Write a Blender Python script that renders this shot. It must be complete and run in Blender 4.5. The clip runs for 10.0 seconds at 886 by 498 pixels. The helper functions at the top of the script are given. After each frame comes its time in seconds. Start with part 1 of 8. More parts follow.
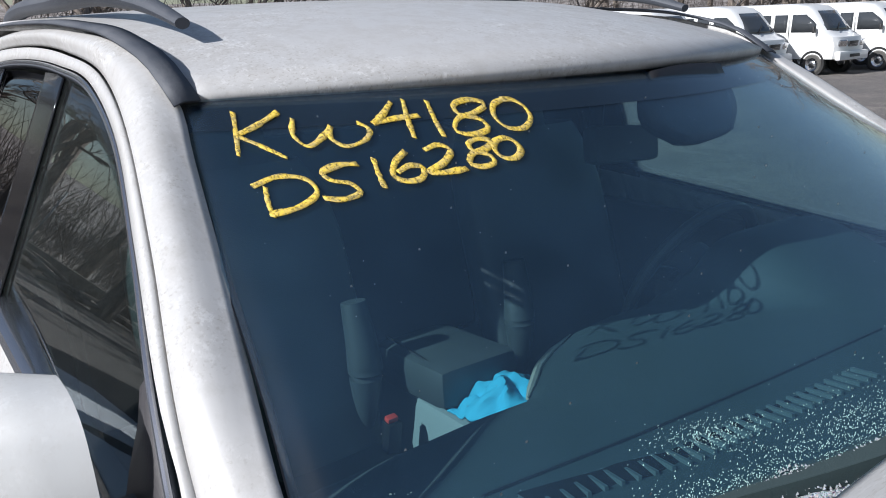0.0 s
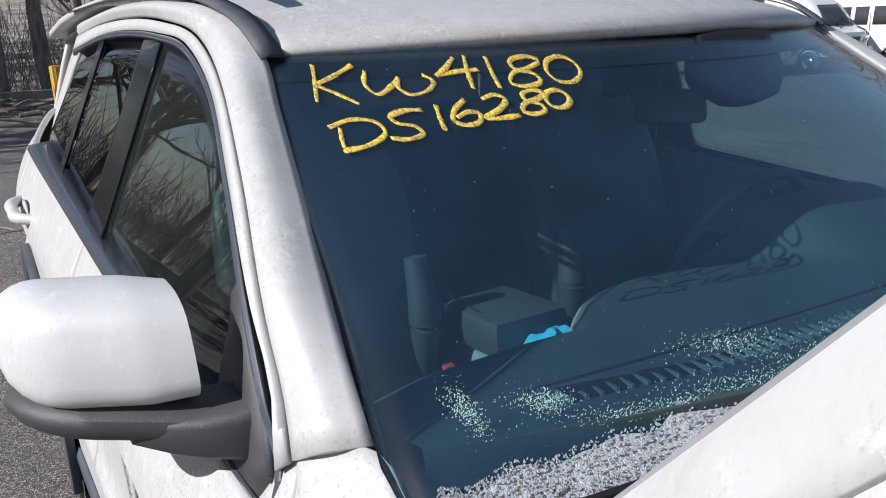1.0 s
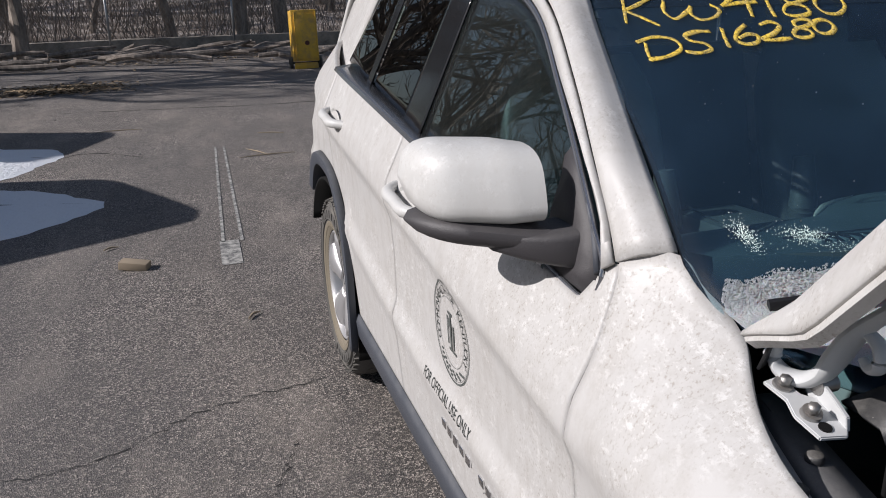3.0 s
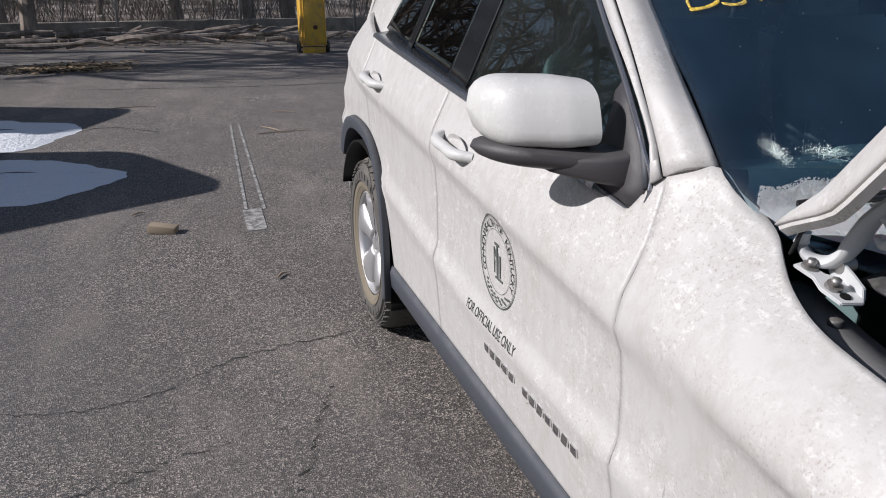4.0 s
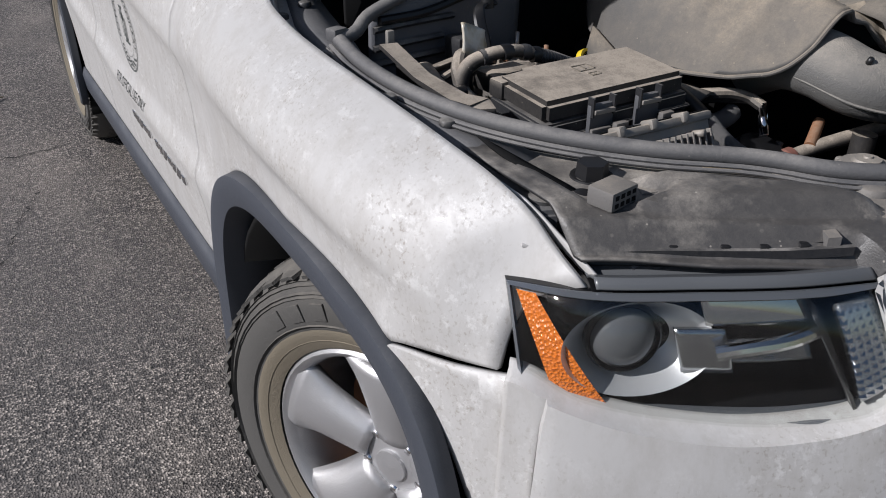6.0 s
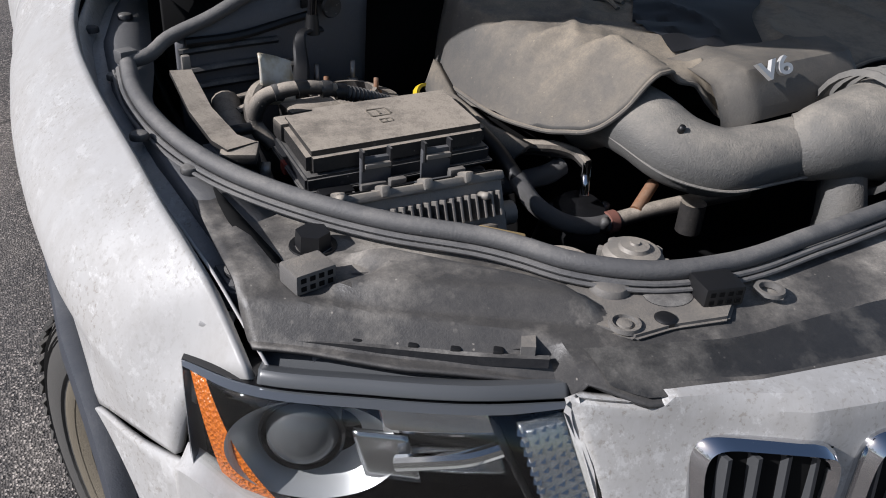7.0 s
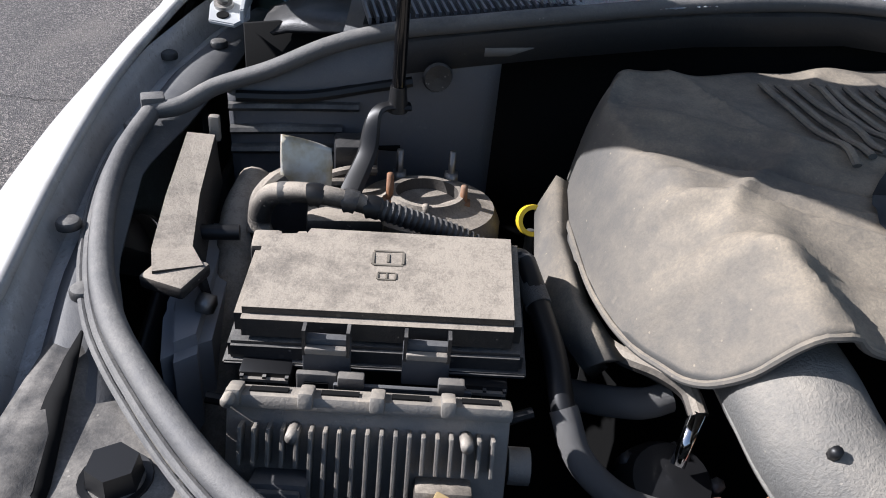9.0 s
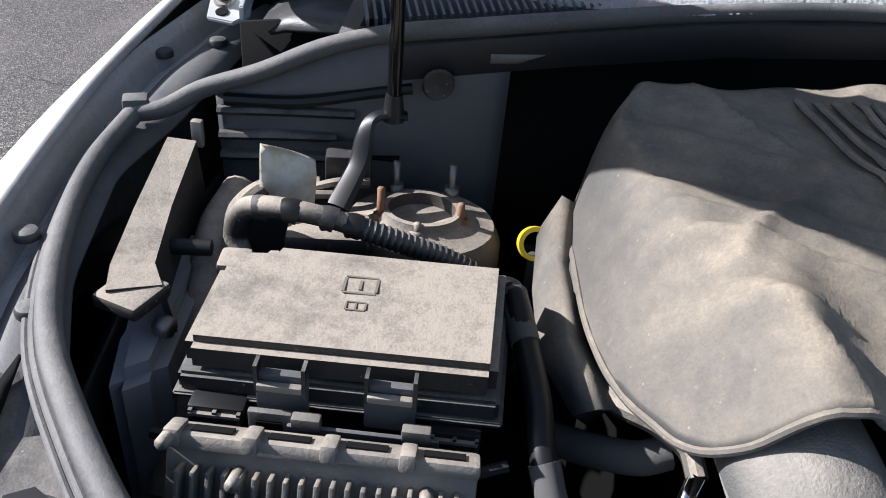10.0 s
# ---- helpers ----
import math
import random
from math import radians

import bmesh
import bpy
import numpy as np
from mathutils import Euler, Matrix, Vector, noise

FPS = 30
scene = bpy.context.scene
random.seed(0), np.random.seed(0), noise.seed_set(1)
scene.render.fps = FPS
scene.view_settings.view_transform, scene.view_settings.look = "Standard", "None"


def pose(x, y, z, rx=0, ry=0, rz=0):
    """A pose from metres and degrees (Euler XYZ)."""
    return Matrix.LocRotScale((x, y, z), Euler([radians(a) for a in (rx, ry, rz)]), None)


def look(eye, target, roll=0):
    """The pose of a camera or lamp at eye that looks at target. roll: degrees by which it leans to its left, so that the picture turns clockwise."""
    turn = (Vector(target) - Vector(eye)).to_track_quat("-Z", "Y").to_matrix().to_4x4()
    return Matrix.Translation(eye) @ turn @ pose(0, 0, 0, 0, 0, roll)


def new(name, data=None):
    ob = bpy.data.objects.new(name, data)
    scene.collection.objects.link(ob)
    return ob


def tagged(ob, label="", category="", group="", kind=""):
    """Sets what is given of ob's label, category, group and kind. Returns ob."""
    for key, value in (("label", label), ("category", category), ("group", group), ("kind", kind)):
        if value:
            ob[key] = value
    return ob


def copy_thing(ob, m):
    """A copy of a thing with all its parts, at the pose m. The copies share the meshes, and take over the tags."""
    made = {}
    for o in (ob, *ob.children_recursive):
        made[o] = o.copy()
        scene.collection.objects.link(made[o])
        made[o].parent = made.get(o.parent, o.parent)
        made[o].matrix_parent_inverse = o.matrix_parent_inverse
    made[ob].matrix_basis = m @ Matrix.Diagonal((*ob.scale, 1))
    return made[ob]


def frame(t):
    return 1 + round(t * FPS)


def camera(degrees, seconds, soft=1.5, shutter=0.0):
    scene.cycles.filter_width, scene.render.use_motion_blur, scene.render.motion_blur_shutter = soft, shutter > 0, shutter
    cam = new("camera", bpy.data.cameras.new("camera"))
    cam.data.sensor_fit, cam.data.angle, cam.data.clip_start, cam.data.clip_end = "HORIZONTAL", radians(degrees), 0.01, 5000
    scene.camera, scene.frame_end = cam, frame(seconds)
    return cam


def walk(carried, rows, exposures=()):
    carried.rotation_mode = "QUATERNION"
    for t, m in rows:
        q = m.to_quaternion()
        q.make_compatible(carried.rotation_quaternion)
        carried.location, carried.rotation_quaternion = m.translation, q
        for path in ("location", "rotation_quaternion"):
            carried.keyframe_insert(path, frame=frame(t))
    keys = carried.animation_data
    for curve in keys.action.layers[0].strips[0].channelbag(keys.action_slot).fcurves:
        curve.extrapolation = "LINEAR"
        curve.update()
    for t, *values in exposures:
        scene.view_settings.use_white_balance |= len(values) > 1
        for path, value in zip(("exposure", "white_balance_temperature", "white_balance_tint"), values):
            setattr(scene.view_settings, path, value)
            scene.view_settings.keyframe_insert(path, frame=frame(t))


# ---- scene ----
cam = camera(57.5, 10.0, soft=1.0)
PATH = [
    (0, (-1.039, 0.148, 1.667), (0.093, 1.707, 1.133), -2.2),
    (0.5, (-1.069, 0.076, 1.655), (0.024, 1.664, 1.122), -2.0),
    (1, (-1.106, 0.034, 1.622), (-0.106, 1.679, 1.079), -2.2),
    (1.5, (-1.216, -0.002, 1.598), (-0.355, 1.698, 0.992), -3.3),
    (2, (-1.335, -0.057, 1.591), (-0.537, 1.663, 0.954), -3.2),
    (2.5, (-1.399, -0.133, 1.602), (-0.716, 1.635, 0.963), -2.9),
    (2.7, (-1.413, -0.189, 1.602), (-0.797, 1.603, 0.963), -2.6),
    (3.8, (-1.609, -0.399, 1.559), (-1.082, 1.427, 0.935), -0.2),
    (4, (-1.641, -0.438, 1.533), (-1.065, 1.364, 0.884), -0.1),
    (4.5, (-1.632, -0.563, 1.473), (-0.841, 1.103, 0.699), -0.0),
    (5, (-1.537, -0.739, 1.416), (-0.71, 0.862, 0.547), -0.4),
    (5.2, (-1.494, -0.807, 1.394), (-0.667, 0.773, 0.489), -0.5),
    (6.3, (-1.199, -0.923, 1.366), (-0.292, 0.556, 0.371), 0.7),
    (6.5, (-1.123, -0.932, 1.388), (-0.217, 0.538, 0.379), 0.8),
    (7, (-0.952, -0.97, 1.419), (-0.116, 0.54, 0.41), 3.8),
    (7.5, (-0.792, -1.004, 1.448), (-0.179, 0.606, 0.432), 5.2),
    (8, (-0.692, -0.883, 1.448), (-0.208, 0.763, 0.42), 5.5),
    (8.5, (-0.611, -0.713, 1.451), (-0.288, 0.967, 0.414), 5.1),
    (9, (-0.528, -0.649, 1.445), (-0.449, 1.022, 0.35), 5.4),
    (9.5, (-0.478, -0.619, 1.446), (-0.517, 1.047, 0.341), 5.5),
    (10, (-0.468, -0.574, 1.436), (-0.514, 1.085, 0.32), 5.2),
]
walk(cam, [(t, look(eye, target, roll)) for t, eye, target, roll in PATH],
     [(0.0, 0.42, 6200, 11), (1.0, 0.36, 6250, 12), (1.5, 0.22, 6400, 13), (2.5, 0.06, 6600, 14), (4.0, 0.10, 6480, 14), (5.0, 0.04, 6350, 13), (6.5, -0.1, 6330, 13),
      (7.0, 0.06, 6300, 13), (7.5, 0.38, 6250, 13), (8.0, 0.53, 6250, 13), (8.5, 0.68, 6200, 13), (9.0, 0.78, 6200, 13), (10.0, 0.86, 6200, 13)])

# ---- world and sun ----
SUN = Vector((-0.82, 0.11, 0.54)).normalized()
world = bpy.data.worlds.new("world")
scene.world = world
world.use_nodes = True
wn = world.node_tree
sky = wn.nodes.new("ShaderNodeTexSky")
sky.sky_type, sky.sun_disc = "NISHITA", False
sky.sun_elevation = math.asin(SUN.z)
sky.sun_rotation = math.atan2(SUN.x, SUN.y)
wn.links.new(sky.outputs[0], wn.nodes["Background"].inputs[0])
wn.nodes["Background"].inputs[1].default_value = 0.070
sun = new("sun", bpy.data.lights.new("sun", "SUN"))
sun.data.energy, sun.data.angle, sun.data.color = 4.75, radians(0.5), (1.0, 0.985, 0.975)
sun.matrix_world = look(SUN * 30, (0, 0, 0))
scene.view_settings.exposure = 0.0


# ---- materials ----
def mat(name, color, rough=0.6, metal=0.0, coat=0.0, spec=0.5):
    m = bpy.data.materials.new(name)
    m.use_nodes = True
    b = m.node_tree.nodes["Principled BSDF"]
    b.inputs["Base Color"].default_value = (*color, 1)
    b.inputs["Roughness"].default_value = rough
    b.inputs["Metallic"].default_value = metal
    b.inputs["Coat Weight"].default_value = coat
    b.inputs["Specular IOR Level"].default_value = spec
    return m


def nd(m, kind, **inputs):
    n = m.node_tree.nodes.new(kind)
    for k, v in inputs.items():
        n.inputs[k.replace("_", " ")].default_value = v
    return n


def wire(m, a, b):
    m.node_tree.links.new(a, b)


def bsdf(m):
    return m.node_tree.nodes["Principled BSDF"]


def noise_fac(m, scale, detail=6.0, rough=0.6, stretch=None, lo=0.4, hi=0.6):
    """A noise from 0 to 1 between lo and hi, in metres of the object's own space."""
    co = nd(m, "ShaderNodeTexCoord")
    out = co.outputs["Object"]
    if stretch:
        mp = nd(m, "ShaderNodeMapping", Scale=stretch)
        wire(m, out, mp.inputs["Vector"])
        out = mp.outputs[0]
    n = nd(m, "ShaderNodeTexNoise", Scale=scale, Detail=detail, Roughness=rough)
    wire(m, out, n.inputs["Vector"])
    r = nd(m, "ShaderNodeMapRange")
    r.inputs["From Min"].default_value, r.inputs["From Max"].default_value = lo, hi
    wire(m, n.outputs["Fac"], r.inputs["Value"])
    return r.outputs[0]


def mixc(m, fac, a, b):
    n = m.node_tree.nodes.new("ShaderNodeMix")
    n.data_type = "RGBA"
    if isinstance(fac, float):
        n.inputs[0].default_value = fac
    else:
        wire(m, fac, n.inputs[0])
    for v, s in ((a, n.inputs[6]), (b, n.inputs[7])):
        if isinstance(v, tuple):
            s.default_value = (*v, 1)
        else:
            wire(m, v, s)
    return n.outputs[2]


def math_node(m, op, a, b):
    n = m.node_tree.nodes.new("ShaderNodeMath")
    n.operation = op
    for v, s in ((a, n.inputs[0]), (b, n.inputs[1])):
        if isinstance(v, (int, float)):
            s.default_value = v
        else:
            wire(m, v, s)
    return n.outputs[0]


def bump(m, fac, strength, dist):
    n = nd(m, "ShaderNodeBump", Strength=strength, Distance=dist)
    wire(m, fac, n.inputs["Height"])
    wire(m, n.outputs[0], bsdf(m).inputs["Normal"])


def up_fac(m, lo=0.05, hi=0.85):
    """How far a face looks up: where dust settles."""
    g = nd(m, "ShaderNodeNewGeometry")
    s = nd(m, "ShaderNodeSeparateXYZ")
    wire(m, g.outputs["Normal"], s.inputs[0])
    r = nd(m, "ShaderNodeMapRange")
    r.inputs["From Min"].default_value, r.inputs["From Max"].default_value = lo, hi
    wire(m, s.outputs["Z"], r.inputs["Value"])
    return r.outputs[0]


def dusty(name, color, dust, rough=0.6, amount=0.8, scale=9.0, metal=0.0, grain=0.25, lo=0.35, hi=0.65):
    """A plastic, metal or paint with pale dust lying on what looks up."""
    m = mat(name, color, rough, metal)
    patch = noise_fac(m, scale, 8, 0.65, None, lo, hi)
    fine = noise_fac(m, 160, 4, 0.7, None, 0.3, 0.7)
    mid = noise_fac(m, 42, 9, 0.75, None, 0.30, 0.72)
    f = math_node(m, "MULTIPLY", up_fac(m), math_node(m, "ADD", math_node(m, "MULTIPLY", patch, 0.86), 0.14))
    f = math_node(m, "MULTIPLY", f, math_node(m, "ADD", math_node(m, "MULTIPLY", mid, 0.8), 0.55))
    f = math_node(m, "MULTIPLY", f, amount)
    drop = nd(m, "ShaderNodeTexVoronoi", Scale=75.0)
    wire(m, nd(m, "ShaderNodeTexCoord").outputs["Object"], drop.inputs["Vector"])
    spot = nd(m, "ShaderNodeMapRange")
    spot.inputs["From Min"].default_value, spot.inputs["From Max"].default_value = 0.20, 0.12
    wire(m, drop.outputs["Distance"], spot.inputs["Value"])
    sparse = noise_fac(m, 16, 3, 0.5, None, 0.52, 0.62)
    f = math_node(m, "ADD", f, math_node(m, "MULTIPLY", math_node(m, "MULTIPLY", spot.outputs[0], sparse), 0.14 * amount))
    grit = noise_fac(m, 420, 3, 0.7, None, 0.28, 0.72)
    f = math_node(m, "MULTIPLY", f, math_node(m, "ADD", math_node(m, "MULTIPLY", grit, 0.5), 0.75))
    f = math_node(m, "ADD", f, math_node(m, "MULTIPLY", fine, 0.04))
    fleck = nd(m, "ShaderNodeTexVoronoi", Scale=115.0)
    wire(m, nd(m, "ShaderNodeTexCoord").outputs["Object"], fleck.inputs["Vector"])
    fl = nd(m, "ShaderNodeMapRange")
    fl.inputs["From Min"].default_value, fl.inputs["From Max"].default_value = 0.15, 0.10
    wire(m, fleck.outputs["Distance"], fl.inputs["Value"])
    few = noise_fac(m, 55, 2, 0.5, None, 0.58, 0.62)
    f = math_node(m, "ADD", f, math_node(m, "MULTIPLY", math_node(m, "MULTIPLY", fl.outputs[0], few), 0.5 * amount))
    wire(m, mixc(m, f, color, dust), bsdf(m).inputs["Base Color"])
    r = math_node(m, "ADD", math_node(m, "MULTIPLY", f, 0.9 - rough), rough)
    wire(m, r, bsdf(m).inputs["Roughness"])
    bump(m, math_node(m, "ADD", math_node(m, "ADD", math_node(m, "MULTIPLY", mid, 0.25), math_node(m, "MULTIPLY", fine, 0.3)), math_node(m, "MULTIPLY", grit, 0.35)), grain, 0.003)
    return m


def paint(name, color, dirt):
    m = mat(name, color, 0.42, 0.0, 0.12)
    streak = noise_fac(m, 22, 9, 0.75, (1.0, 0.8, 0.4), 0.44, 0.72)
    patch = noise_fac(m, 5, 6, 0.65, None, 0.40, 0.58)
    speck = noise_fac(m, 190, 4, 0.65, (1.0, 1.0, 0.8), 0.55, 0.64)
    scar = noise_fac(m, 60, 7, 0.8, (1.0, 0.6, 0.7), 0.54, 0.60)
    film = noise_fac(m, 2.2, 5, 0.6, None, 0.3, 0.75)
    f = math_node(m, "MULTIPLY", streak, 0.38)
    f = math_node(m, "ADD", f, math_node(m, "MULTIPLY", math_node(m, "MULTIPLY", speck, patch), 0.5))
    f = math_node(m, "ADD", f, math_node(m, "MULTIPLY", film, 0.12))
    wire(m, mixc(m, math_node(m, "MULTIPLY", math_node(m, "MULTIPLY", scar, patch), 0.55), mixc(m, f, color, dirt), (0.66, 0.655, 0.64)), bsdf(m).inputs["Base Color"])
    wire(m, math_node(m, "ADD", math_node(m, "MULTIPLY", f, 0.5), 0.42), bsdf(m).inputs["Roughness"])
    return m


def glass(name, tint, rough=0.0):
    """A thin pane: clear transmission under a Fresnel gloss."""
    m = mat(name, tint, rough)
    nt = m.node_tree
    nt.nodes.remove(bsdf(m))
    tr = nt.nodes.new("ShaderNodeBsdfTransparent")
    tr.inputs[0].default_value = (*tint, 1)
    gl = nt.nodes.new("ShaderNodeBsdfGlossy")
    gl.inputs["Roughness"].default_value = rough
    fr = nt.nodes.new("ShaderNodeLayerWeight")
    fr.inputs[0].default_value = 0.5
    mx = nt.nodes.new("ShaderNodeMixShader")
    edge = math_node(m, "POWER", fr.outputs["Facing"], 4.5)
    wire(m, math_node(m, "ADD", math_node(m, "MULTIPLY", edge, 0.92), 0.045), mx.inputs[0])
    wire(m, tr.outputs[0], mx.inputs[1])
    wire(m, gl.outputs[0], mx.inputs[2])
    wire(m, mx.outputs[0], nt.nodes["Material Output"].inputs[0])
    return m


WHITE = paint("white_car_paint", (0.480, 0.472, 0.458), (0.28, 0.25, 0.215))
MIRROR_WHITE = paint("clean_white_paint", (0.53, 0.53, 0.515), (0.45, 0.43, 0.40))
VAN_WHITE = mat("van_white_paint", (0.72, 0.72, 0.70), 0.35, 0, 0.3)
CLAD = dusty("grey_plastic_cladding", (0.047, 0.053, 0.066), (0.16, 0.16, 0.165), 0.55, 0.45)
WING = dusty("grey_wing_plastic", (0.085, 0.088, 0.096), (0.25, 0.24, 0.225), 0.45, 0.7, 6.0, 0.0, 0.15, 0.25, 0.75)
BEAM = dusty("dark_cowl_plastic", (0.022, 0.023, 0.026), (0.12, 0.118, 0.115), 0.5, 0.6, 7.0)
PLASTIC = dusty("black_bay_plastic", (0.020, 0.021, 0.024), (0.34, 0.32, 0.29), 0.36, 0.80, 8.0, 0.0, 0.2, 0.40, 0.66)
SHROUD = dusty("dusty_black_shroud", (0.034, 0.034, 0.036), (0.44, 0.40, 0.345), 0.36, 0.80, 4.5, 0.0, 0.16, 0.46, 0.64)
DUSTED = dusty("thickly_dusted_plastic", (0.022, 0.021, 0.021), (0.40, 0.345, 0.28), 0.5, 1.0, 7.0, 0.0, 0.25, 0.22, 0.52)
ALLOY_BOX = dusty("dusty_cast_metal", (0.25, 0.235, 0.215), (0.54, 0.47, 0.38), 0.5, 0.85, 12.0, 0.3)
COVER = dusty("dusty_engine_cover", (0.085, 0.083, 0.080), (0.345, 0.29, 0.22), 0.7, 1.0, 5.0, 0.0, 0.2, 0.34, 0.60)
PIPE = dusty("dusty_intake_pipe", (0.13, 0.128, 0.122), (0.36, 0.325, 0.275), 0.6, 0.85, 14.0, 0.0, 0.5, 0.3, 0.6)
RUBBER = dusty("dusty_rubber_seal", (0.085, 0.085, 0.088), (0.34, 0.32, 0.29), 0.6, 0.6, 10.0)
FIREWALL = dusty("dusty_grey_firewall", (0.115, 0.118, 0.13), (0.30, 0.29, 0.28), 0.55, 0.7, 7.0)
BLACK = mat("black_plastic", (0.012, 0.012, 0.013), 0.45)
GLOSS_BLACK = mat("gloss_black", (0.008, 0.008, 0.009), 0.12)
# near-black that puts the shade of holes and cavities into the colour
SHADE_BLACK = mat("painted_cavity_shade", (0.006, 0.006, 0.006), 0.9, 0, 0, 0.2)
DARK_CHROME = mat("dark_bright_trim", (0.34, 0.35, 0.38), 0.18, 0.85)
CHROME = mat("chrome", (0.75, 0.75, 0.76), 0.08, 1.0)
STEEL = dusty("worn_steel", (0.38, 0.37, 0.36), (0.35, 0.31, 0.26), 0.4, 0.5, 30, 0.9)
RUST = dusty("rusty_steel", (0.25, 0.11, 0.05), (0.36, 0.29, 0.22), 0.7, 0.5, 40)
YELLOW = mat("yellow_plastic", (0.72, 0.52, 0.03), 0.4)
DOOR_GLASS = glass("door_glass", (0.74, 0.86, 0.86))
TINTED = glass("tinted_glass", (0.06, 0.065, 0.07))
SCREEN = glass("windscreen_glass", (0.78, 0.90, 0.93))


def film(m, amount, color):
    """A thin dusty film on a pane that scatters some light; its colour can also hold a painted haze."""
    nt = m.node_tree
    last = nt.nodes["Material Output"].inputs[0].links[0].from_socket
    df = nt.nodes.new("ShaderNodeBsdfDiffuse")
    df.inputs[0].default_value = (*color, 1)
    mx = nt.nodes.new("ShaderNodeMixShader")
    f = math_node(m, "ADD", math_node(m, "MULTIPLY", noise_fac(m, 3.0, 6, 0.6, None, 0.3, 0.7), amount), amount * 0.6)
    f = math_node(m, "ADD", f, math_node(m, "MULTIPLY", noise_fac(m, 220, 2, 0.5, None, 0.72, 0.76), 0.10))
    wire(m, f, mx.inputs[0])
    wire(m, last, mx.inputs[1])
    wire(m, df.outputs[0], mx.inputs[2])
    wire(m, mx.outputs[0], nt.nodes["Material Output"].inputs[0])


# windscreen dust tinted blue: the sky's reflected haze is put into its colour
film(SCREEN, 0.031, (0.16, 0.31, 0.52))
film(DOOR_GLASS, 0.012, (0.4, 0.4, 0.38))
LENS = glass("headlight_lens", (0.93, 0.94, 0.93), 0.03)


# ---- mesh helpers ----
def part(name, bm, material, parent=None, label="", smooth=True, solid=0.0):
    me = bpy.data.meshes.new(name)
    bm.normal_update()
    for e in bm.edges:
        if len(e.link_faces) == 2 and e.calc_face_angle(0) > 0.6:
            e.smooth = False
    bm.to_mesh(me)
    bm.free()
    if smooth:
        for p in me.polygons:
            p.use_smooth = True
    me.materials.append(material)
    ob = new(name, me)
    if parent:
        ob.parent = parent
    if label:
        tagged(ob, label)
    if solid:
        s = ob.modifiers.new("thickness", "SOLIDIFY")
        s.thickness, s.offset = abs(solid), (1 if solid > 0 else -1)
    return ob


def thing(name, label, category, at=(0, 0, 0), group="", kind=""):
    ob = new(name)
    ob.empty_display_size = 0.2
    ob.location = at
    return tagged(ob, label, category, group, kind)


def cr(points, n):
    """n points on a smooth curve through the given ones, evenly by chord length."""
    p = np.array(points, float)
    if len(p) == 2:
        return p[0] + (p[1] - p[0]) * np.linspace(0, 1, n)[:, None]
    d = np.r_[0, np.cumsum(np.sqrt((np.diff(p, axis=0) ** 2).sum(1)))]
    tan = np.gradient(p, d, axis=0)
    s = np.linspace(0, d[-1], n)
    i = np.clip(np.searchsorted(d, s, "right") - 1, 0, len(p) - 2)
    h = (d[i + 1] - d[i])[:, None]
    t = ((s - d[i])[:, None]) / h
    return ((2 * t**3 - 3 * t**2 + 1) * p[i] + (t**3 - 2 * t**2 + t) * h * tan[i]
            + (-2 * t**3 + 3 * t**2) * p[i + 1] + (t**3 - t**2) * h * tan[i + 1])


def grid(P, bm=None, flip=False, closed=False):
    """A sheet of quads over an array of points, rows by columns."""
    P = np.asarray(P)
    bm = bm or bmesh.new()
    v = [[bm.verts.new(c) for c in row] for row in P]
    cols = P.shape[1]
    for i in range(len(v) - 1):
        for j in range(cols if closed else cols - 1):
            k = (j + 1) % cols
            f = (v[i][j], v[i][k], v[i + 1][k], v[i + 1][j])
            bm.faces.new(f[::-1] if flip else f)
    return bm


def loft(curves, nu, nv, mirror=False, flip=False):
    rows = np.array([cr(c, nu) for c in curves])
    P = np.array([cr(rows[:, i], nv) for i in range(nu)])
    if mirror:
        P = P * np.array([-1, 1, 1])
    return grid(P, None, flip != mirror)


def box(bm, c, s, rot=None, bevel=0.0):
    r = bmesh.ops.create_cube(bm, size=1)
    m = Matrix.Translation(c) @ (rot or Matrix()) @ Matrix.Diagonal((*s, 1))
    bmesh.ops.transform(bm, matrix=m, verts=r["verts"])
    if bevel:
        es = list({e for v in r["verts"] for e in v.link_edges})
        bmesh.ops.bevel(bm, geom=es, offset=bevel, segments=2, affect="EDGES", profile=0.6)
    return bm


def boxed(c, s, rot=None, bevel=0.0):
    return box(bmesh.new(), c, s, rot, bevel)


def cyl(bm, a, b, r, r2=None, seg=16, cap=True):
    a, b = Vector(a), Vector(b)
    res = bmesh.ops.create_cone(bm, cap_ends=cap, segments=seg, radius1=r, radius2=r if r2 is None else r2, depth=(b - a).length)
    m = Matrix.Translation((a + b) / 2) @ (b - a).to_track_quat("Z", "Y").to_matrix().to_4x4()
    bmesh.ops.transform(bm, matrix=m, verts=res["verts"])
    return bm


def rod(a, b, r, r2=None, seg=16):
    return cyl(bmesh.new(), a, b, r, r2, seg)


